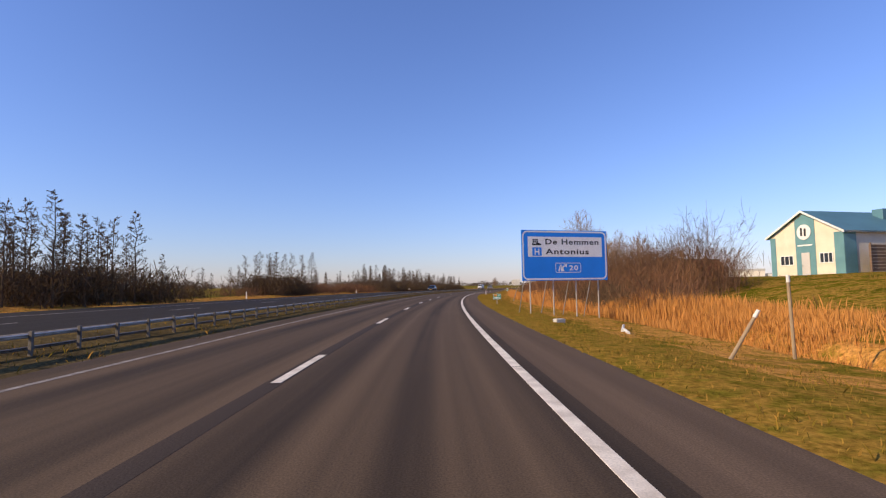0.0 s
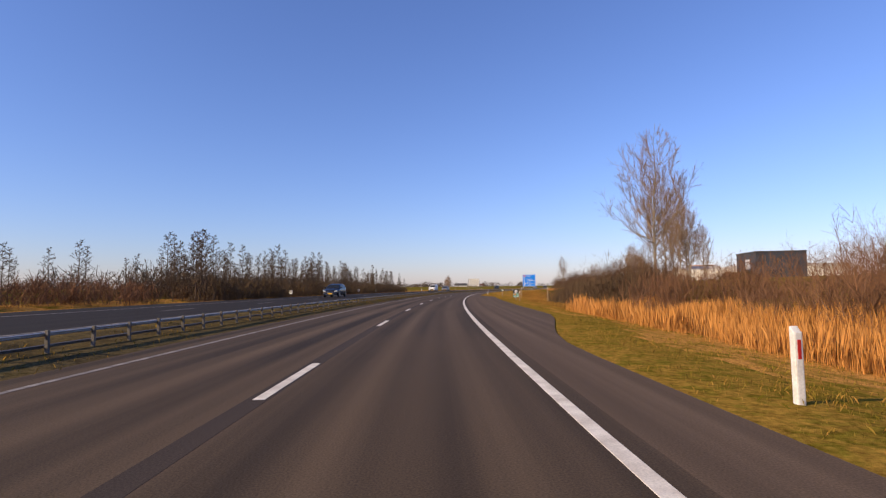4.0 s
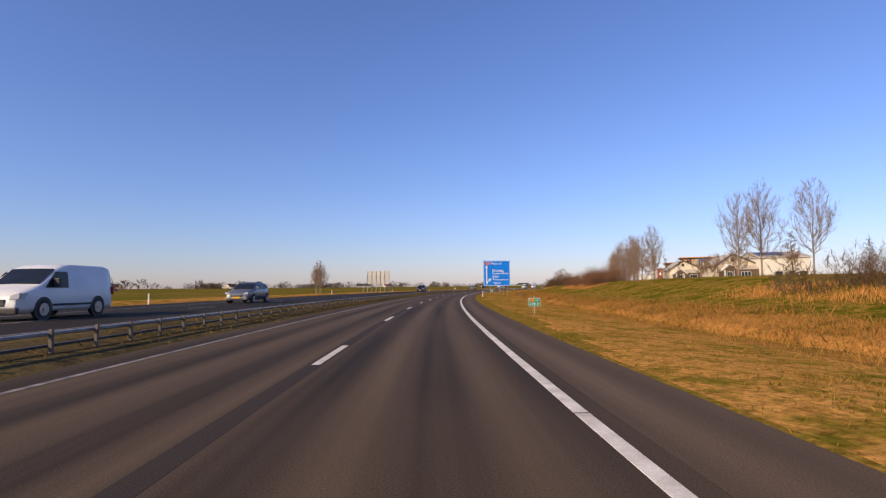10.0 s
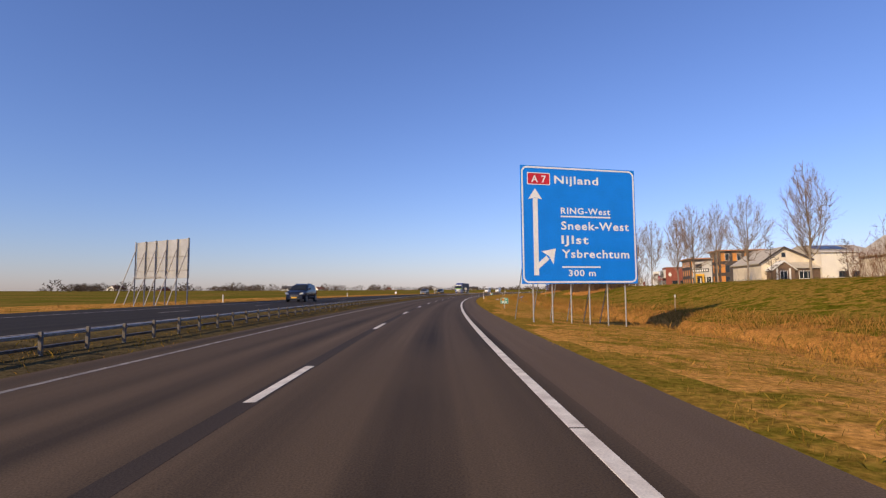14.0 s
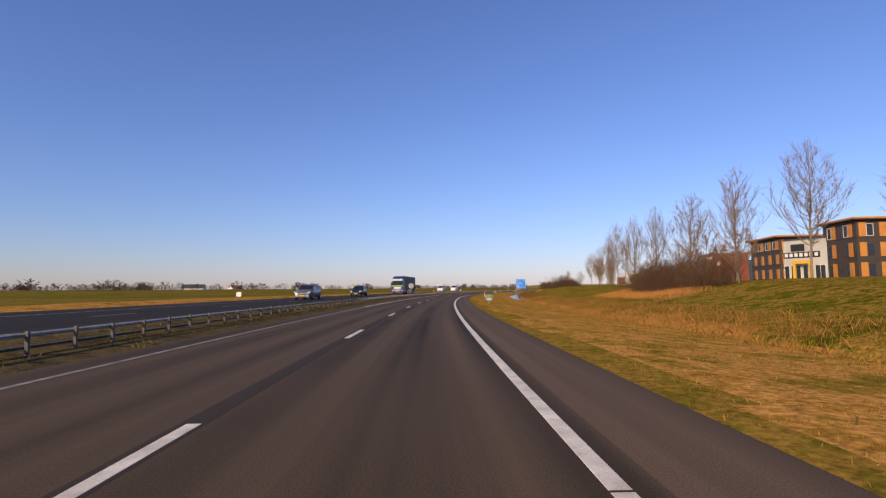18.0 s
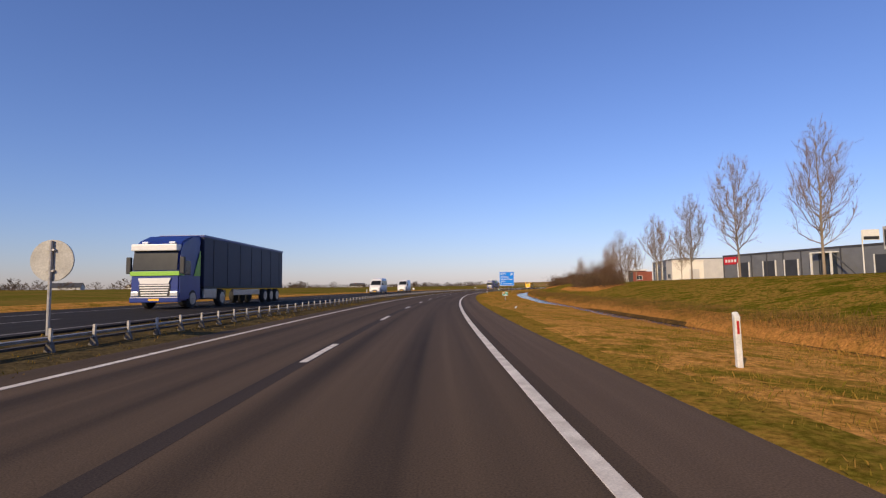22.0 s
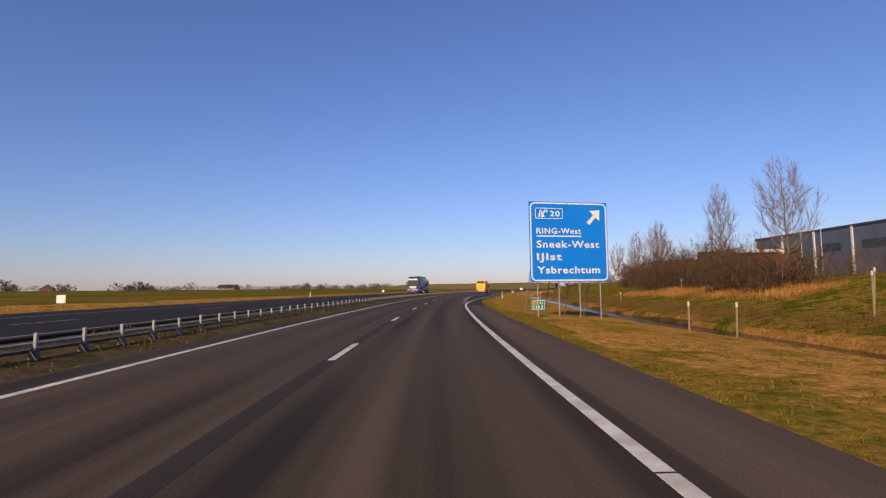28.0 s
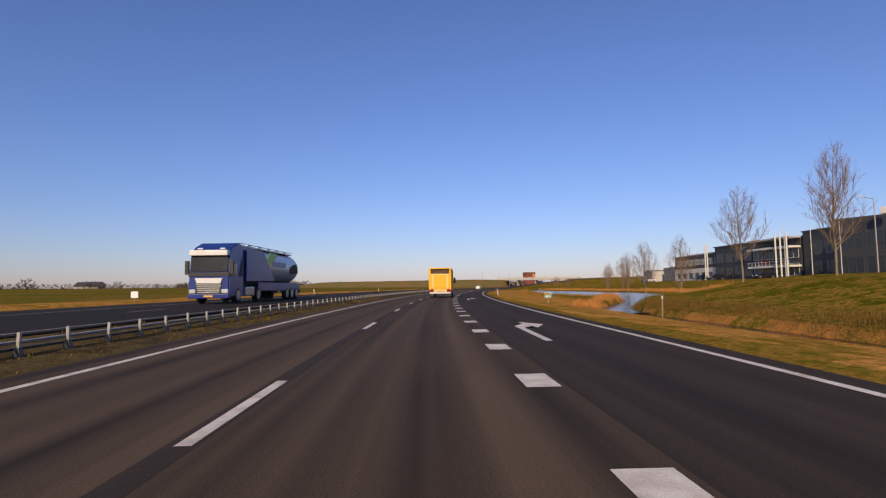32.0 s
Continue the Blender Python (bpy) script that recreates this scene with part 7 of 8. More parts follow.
    part("air_intake", box(-0.5, 0.5, f + 0.02, f + 0.036, 0.26, 0.34, 0.01), M["trim_black"], t)
    part("grille", box(-0.42, 0.42, f - 0.06, f + 0.022, 0.46, 0.60 if car else 0.70, 0.015), M["trim_black"], t)
    part("grille_bar", box(-0.36, 0.36, f + 0.02, f + 0.032, 0.545, 0.565), M["rim"], t)
    part("number_plate", box(-0.26, 0.26, f + 0.03, f + 0.045, 0.35, 0.46, 0.003), M[mats_plate], t, "blank amber number plate")
    return t


FAR_LANE = -15.6


def parked_car(s, n, turn, paint, label):
    return small_vehicle("parked_car", label, "car", stand(s, n, ground_z(s, n) - 0.02, turn), paint, 4.3, 1.75, 1.48, "car")


def oncoming(s, n=FAR_LANE):
    return stand(s, n, 0.382, 180)


for _s, _n, _a, _c, _l in ((853, 62, 8, "car_dark", "dark car parked before the low office"), (842.5, 62, 100, "car_dark", "dark estate parked beside the office columns"), (816, 62.5, 95, "car_dark", "dark car parked under the balconies"), (777, 64, 85, "car_silver", "silver car parked by the dark office"), (270, 70, 90, "car_white", "white car parked before the warehouse"), (276, 70.5, 92, "car_silver", "silver car parked before the warehouse"), (287, 70, 88, "car_white", "white estate parked by the red gate"), (905, 58, 95, "car_white", "white car parked by the business units"), (912, 58, 95, "car_dark", "dark car parked by the business units")):
    parked_car(_s, _n, _a, _c, _l)
small_vehicle("van", "white panel van driving on the far carriageway", "van", oncoming(233.5), "car_white", 4.9, 1.92, 1.92, "van")
small_vehicle("car", "silver-blue estate car behind the white van", "car", oncoming(252.5), "car_silver", 4.3, 1.75, 1.50, "car")
small_vehicle("car", "dark blue people carrier on the far carriageway", "car", oncoming(352), "car_dark", 4.7, 1.85, 1.72, "car")
small_vehicle("car", "dark people carrier on the far carriageway", "car", oncoming(470), "car_dark", 4.5, 1.80, 1.64, "car")
small_vehicle("car", "silver-grey estate car driving on the far carriageway", "car", oncoming(444.5), "car_silver", 4.5, 1.80, 1.60, "car")
small_vehicle("car", "dark saloon car on the far carriageway by the wood", "car", oncoming(147.5), "car_dark", 4.6, 1.82, 1.56, "car")
small_vehicle("minibus", "white high-roofed minibus on the far carriageway", "minibus", oncoming(568), "car_white", 5.9, 2.02, 2.65, "minibus")
small_vehicle("van", "white high-roofed van on the far carriageway", "van", oncoming(592), "car_white", 5.9, 2.02, 2.60, "van")


def tractor_unit(t, front, paint, stripe):
    """The cab of an articulated lorry; front is its foremost y."""
    f = front
    cab = part("cab", shell([(f - 2.3, 0.9), (f - 2.3, 3.75), (f - 1.5, 3.86), (f - 0.5, 3.5), (f - 0.14, 3.05), (f - 0.02, 1.9), (f, 0.42), (f - 2.3, 0.42)], 2.5, 2.2, 3.8, 0.06, 0.07), M[paint], t)
    part("windscreen", prism([(f - 0.12, 2.98), (f + 0.0, 1.98), (f + 0.04, 1.98), (f - 0.08, 2.98)], "x", -1.13, 1.13), M["screen_dark"], cab)
    part("sun_visor", box(-1.17, 1.17, f - 0.35, f + 0.16, 2.96, 3.30, 0.05), M["car_white"], cab, "white sun visor")
    part("stripe", box(-1.26, 1.26, f - 0.5, f + 0.045, 1.70, 1.92, 0.01), M[stripe], cab)
    part("badge_panel", prism([(-0.85, 1.58), (0.85, 1.58), (0.72, 1.28), (-0.72, 1.28)], "y", f, f + 0.06), M["car_white"], cab, "white panel above the grille")
    part("grille", box(-0.80, 0.80, f - 0.02, f + 0.025, 0.62, 1.27, 0.01), M["trim_black"], cab)
    for i in range(5):
        part("grille_slat", box(-0.78 + 0.03 * (4 - i), 0.78 - 0.03 * (4 - i), f, f + 0.06, 0.68 + 0.125 * i, 0.745 + 0.125 * i, 0.01), M["car_white"] if stripe == "lime" else M["rim"], cab)
    for x in (-1, 1):
        part("roof_lamp", box(x * 0.7 - 0.16, x * 0.7 + 0.16, f - 0.42, f - 0.25, 3.36, 3.46, 0.02), M["lamp_clear"], cab)
        part("side_stripe", prism([(f - 2.2, 1.7), (f - 1.5, 1.7), (f - 2.2, 3.1)], "x", min(x * 1.235, x * 1.262), max(x * 1.235, x * 1.262)), M[stripe], cab)
    part("bumper", box(-1.25, 1.25, f - 0.2, f + 0.08, 0.34, 0.62, 0.04), M[paint], cab)
    part("number_plate", box(-0.27, 0.27, f + 0.08, f + 0.09, 0.42, 0.53), M["plate"], cab, "blank amber number plate")
    for x in (-1, 1):
        part("headlamp", box(min(x * 0.80, x * 1.2), max(x * 0.80, x * 1.2), f - 0.1, f + 0.06, 0.66, 0.90, 0.03), M["lamp_clear"], cab)
        part("mirror", box(min(x * 1.26, x * 1.5), max(x * 1.26, x * 1.5), f - 0.15, f + 0.02, 1.8, 2.65, 0.04), M["trim_black"], cab)
        part("side_window", box(min(x * 1.20, x * 1.262), max(x * 1.20, x * 1.262), f - 1.15, f - 0.2, 1.75, 2.5, 0.02), M["glass"], cab)
        part("fuel_tank", box(min(x * 0.7, x * 1.2), max(x * 0.7, x * 1.2), f - 4.4, f - 2.8, 0.42, 1.05, 0.08), M["rim"], t)
        for y in (f - 1.4, f - 5.0):
            wheel(t, x * 1.25, y, 0.5, 0.34)
    part("chassis", box(-0.45, 0.45, f - 6.2, f - 0.8, 0.72, 1.0), M["trim_black"], t)


def curtain_lorry():
    t = thing("lorry", "dark blue articulated lorry with curtain-sided trailer", "lorry", oncoming(512.5))
    tractor_unit(t, 8.2, "truck_blue", "lime")
    tr = part("trailer_box", box(-1.27, 1.27, -7.8, 5.6, 1.1, 4.0, 0.05), M["curtain_blue"], t)
    part("roof_edge", box(-1.29, 1.29, -7.82, 5.62, 3.88, 4.02, 0.02), M["truck_blue"], tr)
    part("under_rail", box(-1.29, 1.29, -7.82, 5.62, 1.05, 1.18), M["trim_black"], tr)
    for i in range(7):
        for x in (-1, 1):
            part("buckle_strap", box(min(x * 1.27, x * 1.285), max(x * 1.27, x * 1.285), -7.0 + i * 1.9, -6.94 + i * 1.9, 1.18, 3.8), M["trim_black"], tr)
    part("roof_fairing", shell([(5.7, 3.4), (5.7, 3.95), (6.3, 3.9), (7.4, 3.3)], 2.3, 3.3, 4, 0.05, 0.04), M["truck_blue"], t)
    for x in (-1, 1):
        for y in (-6.6, -5.3, -4.0):
            wheel(t, x * 1.25, y, 0.5, 0.34)
        part("side_guard", box(min(x * 1.2, x * 1.24), max(x * 1.2, x * 1.24), -2.9, 1.6, 0.6, 0.95, 0.02), M["rim"], t)


curtain_lorry()


def tank_lorry():
    t = thing("tank_lorry", "blue lorry with a rounded white feed tank", "lorry", oncoming(740.0) @ Matrix.Scale(1.03, 4))
    tractor_unit(t, 8.0, "truck_blue", "trim_black")
    prof = [(1.22 * math.cos(a) * (0.9 + 0.1 * abs(math.cos(a))), 2.55 + 1.25 * math.sin(a)) for a in [2 * math.pi * i / 28 for i in range(28)]]
    bm = bmesh.new()
    rows = []
    for y, k in ((-7.2, 0.72), (-7.0, 0.93), (-6.6, 1.0), (4.4, 1.0), (5.0, 0.93), (5.2, 0.72)):
        rows.append([bm.verts.new((x * k, y, 2.55 + (z - 2.55) * k)) for x, z in prof])
    for a, b in zip(rows, rows[1:]):
        for i in range(28):
            bm.faces.new((a[i], a[(i + 1) % 28], b[(i + 1) % 28], b[i]))
    bm.faces.new(rows[0][::-1])
    bm.faces.new(rows[-1])
    bmesh.ops.recalc_face_normals(bm, faces=bm.faces)
    tank = part("tank", bm, M["tank_white"], t, smooth=True)
    part("catwalk", box(-0.55, 0.55, -7.0, 4.8, 3.80, 3.90, 0.01), M["rim"], tank, "metal catwalk along the top")
    for i in range(6):
        part("hatch", rod((0, -6.0 + i * 2.0, 3.85), (0, -6.0 + i * 2.0, 4.05), 0.32, 0.28, 16), M["rim"], tank)
    for x in (-0.55, 0.55):
        part("handrail", rod((x, -7.0, 4.0), (x, 4.8, 4.0), 0.025), M["rim"], tank)
    for x in (-1, 1):
        part("picture_patch", prism([(-6.6, 2.2), (-4.4, 2.1), (-4.2, 2.6), (-5.2, 2.9), (-6.4, 3.0)], "x", x * 1.205 if x > 0 else -1.225, x * 1.225 if x > 0 else -1.205), M["tipper_dark"], tank, "dark brown picture patch")
        part("name_bars", box(min(x * 1.21, x * 1.235), max(x * 1.21, x * 1.235), -3.2, 0.2, 2.55, 2.95), M["truck_blue"], tank, "blue bars of a name")
        part("picture_patch", prism([(-1.2, 3.55), (1.6, 1.75), (2.6, 1.75), (0.6, 3.6)], "x", x * 1.20 if x > 0 else -1.232, x * 1.232 if x > 0 else -1.20), M["lime"], tank, "green swoosh")
        part("picture_patch", prism([(0.0, 2.6), (2.6, 1.75), (3.2, 1.75), (1.6, 3.0)], "x", x * 1.20 if x > 0 else -1.234, x * 1.234 if x > 0 else -1.20), M["plate"], tank, "amber swoosh")
        part("skirt", box(min(x * 1.15, x * 1.22), max(x * 1.15, x * 1.22), -7.2, 3.0, 0.75, 1.35, 0.02), M["truck_blue"], t)
        for y in (-6.2, -4.9, -3.6):
            wheel(t, x * 1.24, y, 0.5, 0.34)
    part("front_paint", prism([(5.22, 1.4), (5.22, 3.7), (2.0, 3.55), (-0.5, 1.5)], "x", -1.238, 1.238), M["truck_blue"], tank)
    part("frame_rail", box(-0.6, 0.6, -7.4, 4.5, 1.0, 1.35), M["trim_black"], t)
    part("bumper", box(-1.2, 1.2, -7.5, -7.35, 0.5, 0.75, 0.02), M["trim_black"], t)
    for x in (-1, 1):
        part("tail_lamp", box(min(x * 0.75, x * 1.15), max(x * 0.75, x * 1.15), -7.53, -7.5, 0.78, 0.95, 0.01), M["lamp_red"], t)


tank_lorry()


def tipper_lorry():
    """The yellow lorry ahead in our lane, seen from behind."""
    t = thing("tipper_lorry", "bright yellow tipper lorry seen from behind", "lorry", stand(759.5, -1.75, 0.0, -1.0))
    L = 8.6
    bed = part("tipper_bed", box(-1.27, 1.27, 0.1, 6.0, 1.0, 1.16, 0.02), M["truck_yellow"], t)
    for x in (-1, 1):
        part("side_wall", box(min(x * 1.21, x * 1.275), max(x * 1.21, x * 1.275), 0.12, 6.0, 1.1, 3.42, 0.02), M["truck_yellow"], bed)
        for i in range(6):
            part("side_rib", box(min(x * 1.275, x * 1.33), max(x * 1.275, x * 1.33), 0.3 + i * 1.1, 0.42 + i * 1.1, 1.1, 3.35, 0.01), M["truck_yellow"], bed)
        part("rear_pillar", box(min(x * 1.08, x * 1.28), max(x * 1.08, x * 1.28), -0.02, 0.14, 0.95, 3.45, 0.025), M["truck_yellow"], bed)
        part("pale_stripe", box(min(x * 0.72, x * 0.95), max(x * 0.72, x * 0.95), -0.03, 0.0, 1.15, 2.62, 0.01), M["truck_cream"], bed, "pale yellow upright stripe")
    part("headboard", box(-1.21, 1.21, 5.85, 6.0, 1.1, 3.5, 0.02), M["tipper_dark"], bed)
    gate = part("tailgate", box(-1.08, 1.08, 0.0, 0.09, 1.02, 2.72, 0.02), M["truck_yellow"], bed)
    for z in (1.2, 1.7, 2.2):
        part("gate_rib", box(-0.68, 0.68, -0.035, 0.0, z, z + 0.10, 0.01), M["truck_yellow"], gate)
    part("gate_edge", box(-1.1, 1.1, -0.05, 0.1, 2.64, 2.78, 0.02), M["truck_cream"], gate, "pale top edge of the tailgate")
    # dark panel added across the opening, standing in for the dark inside
    part("recess_panel", box(-1.08, 1.08, 0.20, 0.24, 2.75, 3.36), M["tipper_dark"], bed, "dark brown panel added across the opening")
    part("top_bar", box(-1.28, 1.28, 0.0, 0.16, 3.34, 3.47, 0.02), M["truck_yellow"], bed)
    part("chassis", box(-0.45, 0.45, 0.3, L, 0.62, 1.0), M["trim_black"], t)
    part("bumper", box(-1.2, 1.2, -0.05, 0.1, 0.50, 0.66, 0.02), M["car_white"], t, "white rear bumper bar")
    part("number_plate", box(-0.26, 0.26, -0.07, -0.05, 0.72, 0.83), M["plate"], t, "blank amber number plate")
    part("lamp_board", box(-0.75, 0.75, -0.03, 0.05, 0.70, 0.98, 0.02), M["truck_cream"], t)
    for x in (-1, 1):
        part("tail_lamp", box(min(x * 0.8, x * 1.22), max(x * 0.8, x * 1.22), -0.06, 0.02, 0.72, 0.95, 0.02), M["lamp_red"], t)
        part("mud_flap", box(min(x * 0.72, x * 1.22), max(x * 0.72, x * 1.22), 0.05, 0.08, 0.18, 0.55), M["trim_black"], t)
        for y in (0.9, 2.2, 6.9):
            wheel(t, x * 1.25, y, 0.5, 0.5 if y < 3 else 0.34)
        part("mirror", box(min(x * 1.3, x * 1.55), max(x * 1.3, x * 1.55), 8.3, 8.45, 1.75, 2.45, 0.03), M["trim_black"], t)
    part("cab", shell([(6.3, 0.6), (6.3, 3.0), (6.6, 3.15), (8.1, 3.0), (8.55, 1.7), (8.6, 0.5)], 2.46, 1.9, 3.2, 0.06, 0.06), M["truck_yellow"], t)


tipper_lorry()
small_vehicle("car", "white car far ahead on the motorway", "car", stand(905, -5.3, 0.0), "car_white", 4.3, 1.76, 1.48, "car")

# ---- the crossing ahead and the land around ----
M["brown_slope"] = surface("dry_embankment_grass", (0.20, 0.125, 0.05), (0.13, 0.115, 0.035), 0.08, 0.95, bump=0.5, grain=2, spec=0.1)


def mound(name, label, a, b, wide, crest, height, mat):
    """A long embankment between two world places."""
    a, b = Vector(a), Vector(b)
    d = (b - a).normalized()
    side = Vector((-d.y, d.x, 0))
    bm = bmesh.new()
    rows, k = [], 24
    for i in range(k + 1):
        u = i / k
        p = a.lerp(b, u)
        h = height * smooth_step(0, 0.35, u) * (1 - smooth_step(0.9, 1.0, u) * 0.1)
        row = []
        for w, z in ((-wide, -2.0), (-crest * 1.3, h * 0.8), (-crest, h), (crest, h), (crest * 1.3, h * 0.8), (wide, -2.0)):
            q = p + side * (w + 0.6 * noise.noise((i * 0.7, w, 1)))
            row.append(bm.verts.new((q.x, q.y, z + 0.25 * noise.noise((i * 0.9, w * 0.2, 4)))))
        rows.append(row)
    for r0, r1 in zip(rows, rows[1:]):
        for j in range(5):
            bm.faces.new((r0[j], r0[j + 1], r1[j + 1], r1[j]))
    bm.faces.new(rows[-1])
    bm.faces.new(rows[0][::-1])
    bmesh.ops.recalc_face_normals(bm, faces=bm.faces)
    return tagged(part(name, bm, mat, smooth=True), label, "embankment", kind="structure")


_c = at(1095, -6.0)
_dir = at(1095, 40.0) - at(1095, -40.0)
_dir.normalize()
mound("embankment", "brown grassy embankment of the crossing road", _c - _dir * 260, _c - _dir * 24, 26, 6, 6.4, M["brown_slope"])
mound("embankment", "brown grassy embankment of the crossing road", _c + _dir * 300, _c + _dir * 22, 26, 6, 6.4, M["brown_slope"])


def overpass():
    t = thing("overpass", "pale concrete overpass across the motorway", "bridge", Matrix.Translation(_c) @ pose(0, 0, 0, 0, 0, math.degrees(math.atan2(_dir.y, _dir.x))))
    part("deck", box(-30, 30, -5, 5, 5.3, 6.5, 0.1), M["concrete"], t)
    part("parapet", box(-30, 30, -5.1, -4.8, 6.5, 7.2, 0.05), M["pale_wall"], t)
    part("parapet", box(-30, 30, 4.8, 5.1, 6.5, 7.2, 0.05), M["pale_wall"], t)
    for x in (-15, -1.5, 12.5):
        for y in (-3, 0, 3):
            part("pier", rod((x, y, -1), (x, y, 5.4), 0.45, sides=14), M["concrete"], t)
    for i in range(16):
        part("rail_post", box(-29 + i * 3.9, -28.9 + i * 3.9, -5.0, -4.9, 7.2, 7.8), M["steel"], t)
    part("hand_rail", box(-30, 30, -5.0, -4.92, 7.75, 7.83), M["steel"], t)


overpass()


def slip_n(s):
    return 3.7 + 0.00105 * max(0.0, s - 850) ** 2


def slip_z(s):
    return 0.02 + 5.6 * smooth_step(870, 1080, s)


tagged(part("slip_road", strip(lambda s: [(slip_n(s) - 4.2, slip_z(s) - 0.5), (slip_n(s) - 3.6, slip_z(s)), (slip_n(s) + 0.9, slip_z(s)), (slip_n(s) + 1.6, slip_z(s) - 0.5)], 862, 1080, 5), M["new_asphalt"]), "dark slip road climbing to the crossing", "road", kind="structure")
tagged(part("embankment", strip(lambda s: [(slip_n(s) - 5.0 - 1.8 * slip_z(s), -0.4), (slip_n(s) - 4.1, slip_z(s) - 0.06), (slip_n(s) + 1.5, slip_z(s) - 0.06), (slip_n(s) + 3.0 + 3.0 * slip_z(s), -0.6)], 866, 1080, 6), M["bank"]), "green embankment under the slip road", "embankment", kind="structure")


def red_block():
    t = thing("red_building", "red-brown box building with an amber sign on the rise", "building", pose(742, 838, 6.2, 0, 0, -35) @ Matrix.Scale(0.76, 4))
    part("wall", box(-6, 6, -5, 5, -6, 9.5, 0.05), M["brick"], t)
    part("roof", box(-6.2, 6.2, -5.2, 5.2, 9.5, 9.9), M["roof_dark"], t)
    part("sign", box(2.2, 5.0, -5.15, -5.0, 4.5, 8.0, 0.05), M["yellow_wall"], t, "amber sign panel")


red_block()


def lamp_mast(s, n, h, z):
    t = thing("lamp_mast", "slim grey lamp mast with a flat head", "street lamp", stand(s, n, z), "lamp masts at the crossing")
    part("pole", rod((0, 0, -1), (0, 0, h), 0.09, 0.06, 8), M["steel"], t)
    part("arm", rod((0, 0, h), (-1.4, 0, h + 0.25), 0.05, 0.04, 8), M["steel"], t)
    part("lamp_head", box(-2.0, -1.3, -0.14, 0.14, h + 0.18, h + 0.30, 0.03), M["frame_white"], t)


for s, n, h, z in ((1010, 46, 9, 4), (1060, 58, 9, 5.5), (1085, -46, 9, 6), (1085, 70, 9, 6), (1085, -90, 9, 6)):
    lamp_mast(s, n, h, z)
lamp_mast(770, 55, 10.2, 1.9)
lamp_mast(1019, -9.4, 10.8, 0.3)
for s, n in ((782, 58), (786, 56), (790, 54), (700, 57), (706, 57)):
    t = thing("flag_pole", "plain white flag pole before the offices", "pole", stand(s, n, 1.9), "flag poles")
    part("pole", rod((0, 0, -0.5), (0, 0, 8.5), 0.06, 0.04, 8), M["frame_white"], t)
    part("knob", rod((0, 0, 8.5), (0, 0, 8.62), 0.07, 0.05, 8), M["frame_white"], t)

# distant tree groups and farms on the flat land
def far_land():
    random.seed(5)
    _, fine = poplar_parts(np.random.default_rng(90), 9.0, 3.0, start=0.06, limbs=18, subs=3, twigs=1, upright=0.5)
    fine = np.array(fine)
    fine[:, 6:8] = fine[:, 6:8] * 5 + 0.06
    v1, f1 = ribbons(fine, 2)
    vs, fs, off = [], [], 0
    spots = []
    # along an arc on the left, from behind to well ahead, in clusters
    for c in range(40):
        s, n = random.uniform(60, 1250), -random.uniform(330, 560)
        for _ in range(random.randint(3, 9)):
            spots.append((at(s, n) + Vector((random.gauss(0, 16), random.gauss(0, 16), 0)), random.uniform(5.5, 11.0), 2.6))
    for c in range(26):
        s, n = random.uniform(1130, 1500), random.uniform(-320, 120)
        for _ in range(random.randint(3, 7)):
            spots.append((at(s, n) + Vector((random.gauss(0, 14), random.gauss(0, 14), 0)), random.uniform(5, 10), 0.5))
    for i in range(46):
        spots.append((at(905 + 6 * i, -300 - 0.4 * i), 6.5, 2.0))
    for i in range(26):
        s, n = 330 + 34 * i + random.uniform(-10, 10), -random.uniform(290, 345)
        for _ in range(random.randint(1, 7)):
            spots.append((at(s, n) + Vector((random.gauss(0, 12), random.gauss(0, 12), 0)), random.uniform(5.0, 11.0), 2.6))
    for p, h, z in spots:
        k, a = h / 9.0, random.uniform(0, 6.28)
        x, y = v1[:, 0] * k * 2.1, v1[:, 1] * k * 2.1
        vs.append(np.stack([p.x + x * math.cos(a) - y * math.sin(a), p.y + x * math.sin(a) + y * math.cos(a), z - 1.2 + v1[:, 2] * k], 1))
        fs.append(f1 + off)
        off += len(v1)
    tagged(new("distant_trees", raw_mesh("distant_trees", np.concatenate(vs), np.concatenate(fs), M["twigs_dark"])), "rows and groups of bare trees on the far flat land", "trees", kind="stuff")


far_land()


def farm(s, n, z, turn, w, d, wall):
    t = gable_building("farmhouse", "distant farmhouse with a steep tiled roof", stand(s, n, z, turn), w, d, 2.6, 5.8, wall, "roof_tile" if turn % 3 == 1 else "roof_dark", category="house")
    window(t, "y", w * 0.2, 0.9, 1.6, 1.3)
    window(t, "y", w * 0.6, 0.9, 1.6, 1.3)
    part("chimney", box(w / 2 - 0.4, w / 2 + 0.4, d * 0.6, d * 0.6 + 0.8, 5.2, 6.6), M["brick"], t)


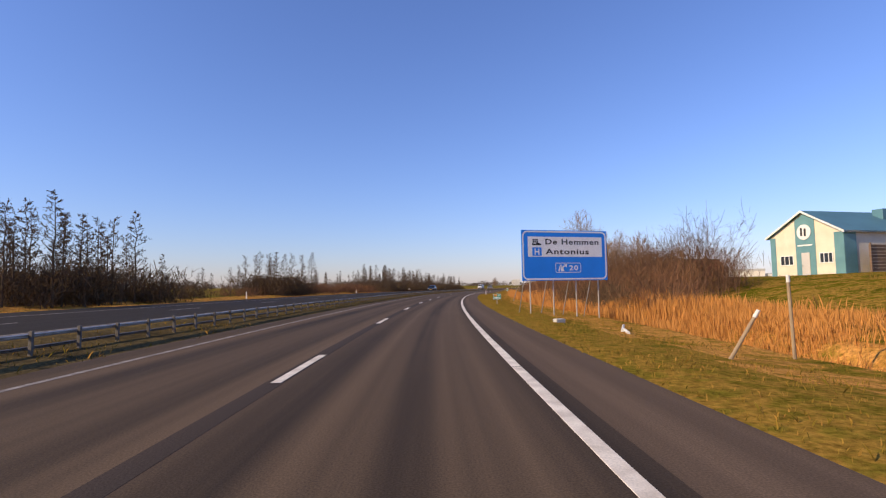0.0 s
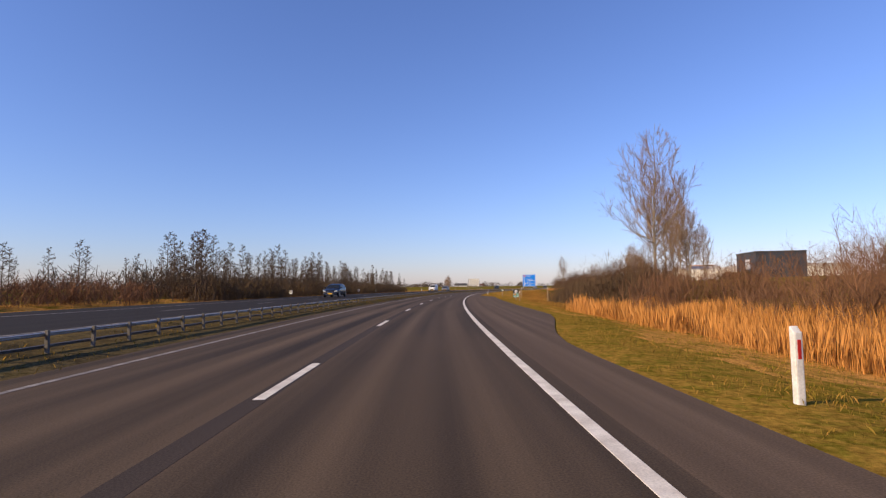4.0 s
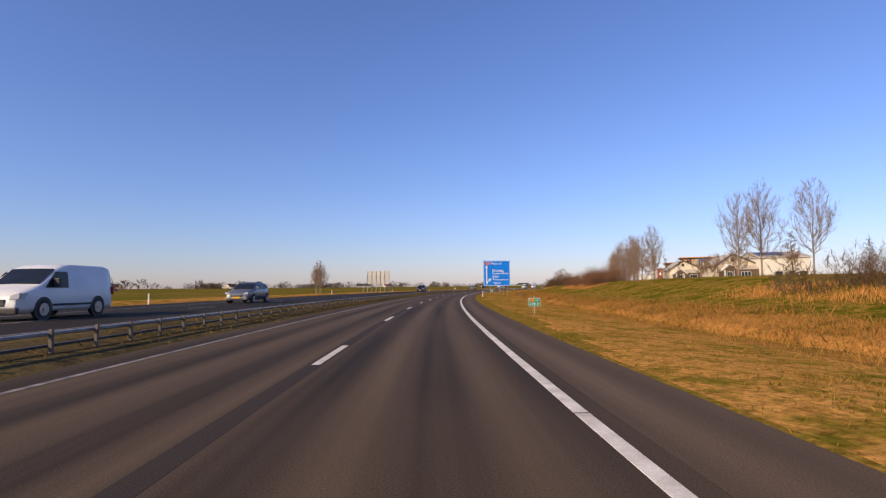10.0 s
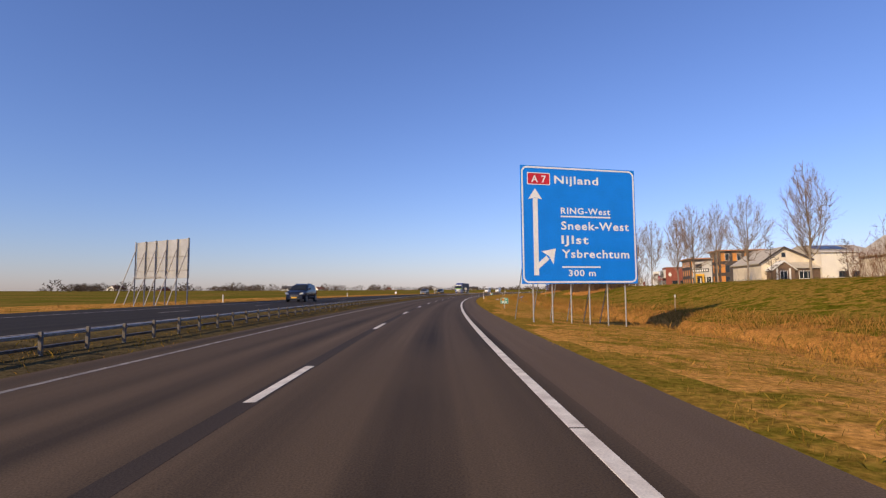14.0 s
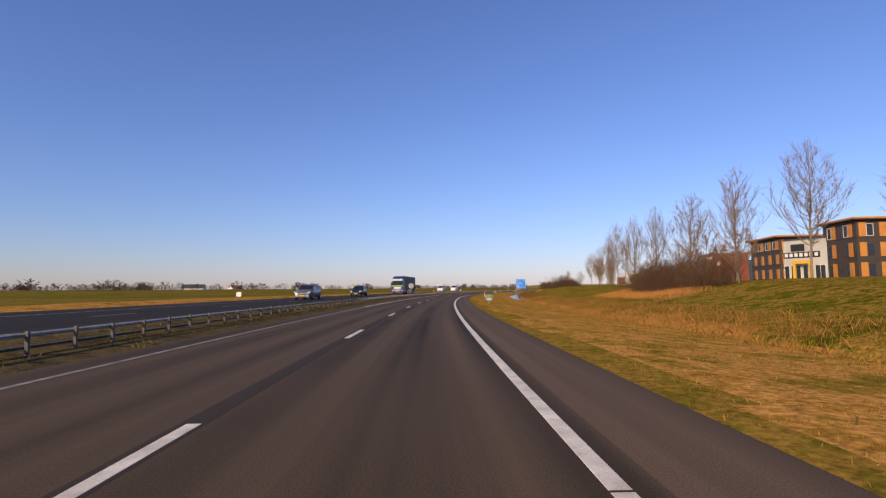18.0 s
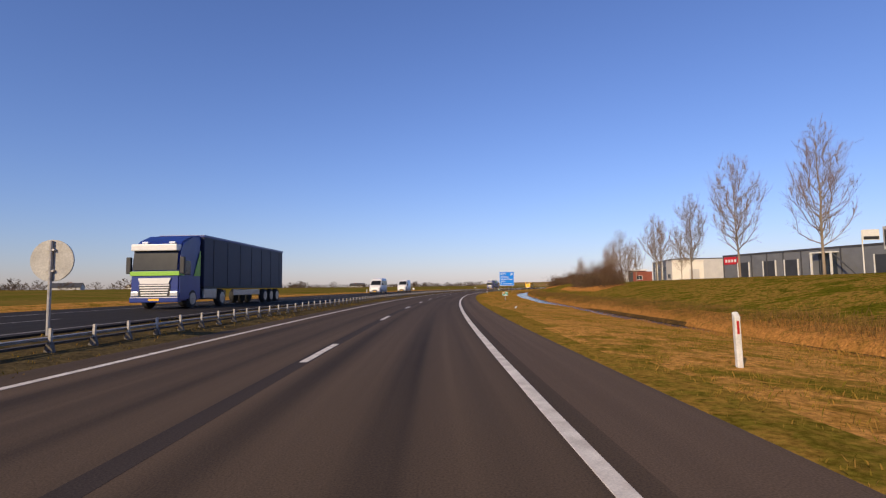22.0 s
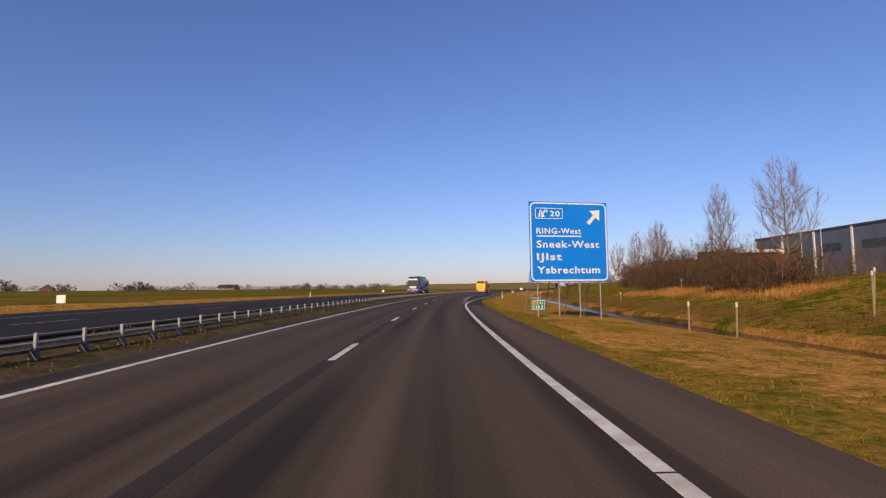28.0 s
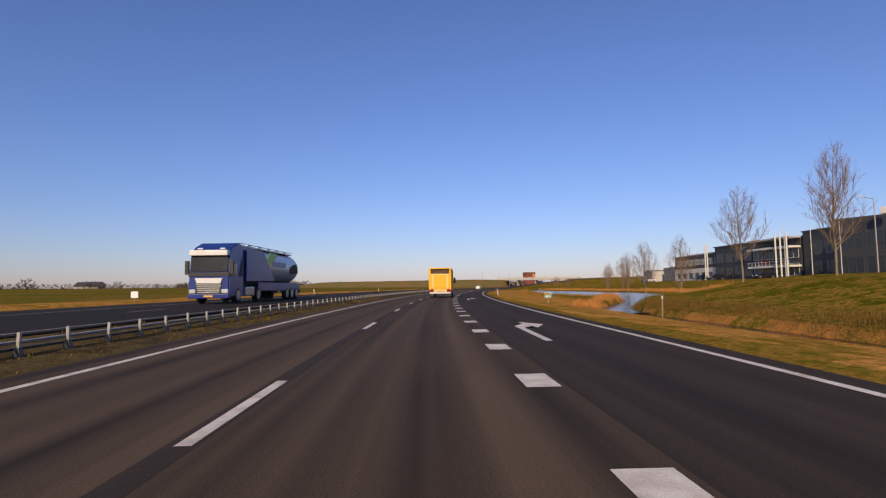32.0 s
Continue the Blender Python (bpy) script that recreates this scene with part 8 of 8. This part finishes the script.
for i, (s, n) in enumerate(((310, -430), (420, -470), (560, -400), (640, -380), (700, -450), (760, -360), (830, -420), (900, -380), (1010, -330), (470, -380), (1180, -180), (1230, -60))):
    farm(s, n, 2.6 if n < -300 else 0.0, 40 + 53 * i, 9, 14 + 3 * (i % 3), ("white_wall", "brick", "pale_wall")[i % 3])


def crane(s, n):
    t = thing("crane", "small crane with an inclined lattice boom in the meadow", "crane", stand(s, n, 1.5, 30) @ Matrix.Scale(0.62, 4))
    part("base", box(-1.4, 1.4, -1.0, 1.0, 0, 1.6, 0.1), M["dark_clad"], t)
    part("boom", rod((0, 0, 1.2), (-2.6, 0, 8.6), 0.22, 0.12, 6), M["dark_clad"], t)
    part("mast", rod((-2.6, 0, 8.6), (-2.4, 0, 0.4), 0.07, 0.07, 6), M["dark_clad"], t)
    part("counterweight", box(0.6, 1.7, -0.8, 0.8, 1.6, 2.6, 0.05), M["orange_wall"], t)


crane(395, -150)
# bits of litter and broken posts on the verge
for s, n, ln, a in ((18.5, 5.2, 1.9, 70), (17.0, 4.8, 0.9, 80), (389.5, 5.0, 1.0, 60), (512.5, 3.6, 0.5, 75)):
    t = thing("broken_post", "broken pale post lying in the grass", "post", stand(s, n, ground_z(s, n) + 0.05, a))
    part("shaft", rod((-ln / 2, 0, 0), (ln / 2, 0, 0.05), 0.05, 0.045, 8), M["plastic_white"], t)
t = thing("stone_block", "pale stone block lying on the verge", "stone", stand(20.5, 3.4, ground_z(20.5, 3.4) - 0.02, 20))
part("block", box(-0.2, 0.2, -0.14, 0.14, 0, 0.16, 0.03), M["concrete"], t)


def leaning_posts():
    """A broken marker frame: two pale legs that lean on one another, and a dark stump beside it."""
    t = thing("broken_marker", "two broken pale posts leaning on one another", "post", stand(58.2, 5.5, ground_z(58.2, 5.5)))
    part("leg", rod((0, 0, -0.1), (0.55, 1.2, 1.35), 0.05, 0.045, 8), M["wood_post"], t)
    part("leg", rod((1.9, 2.6, 0.1), (0.57, 1.25, 1.32), 0.045, 0.04, 8), M["wood_post"], t)
    t = thing("stump", "dark fallen log lying in the grass", "log", stand(58.6, 7.6, ground_z(58.6, 7.6) + 0.12, 60))
    part("log", rod((-0.55, 0, 0), (0.6, 0, 0.12), 0.14, 0.11, 9), M["twigs_dark"], t)


leaning_posts()
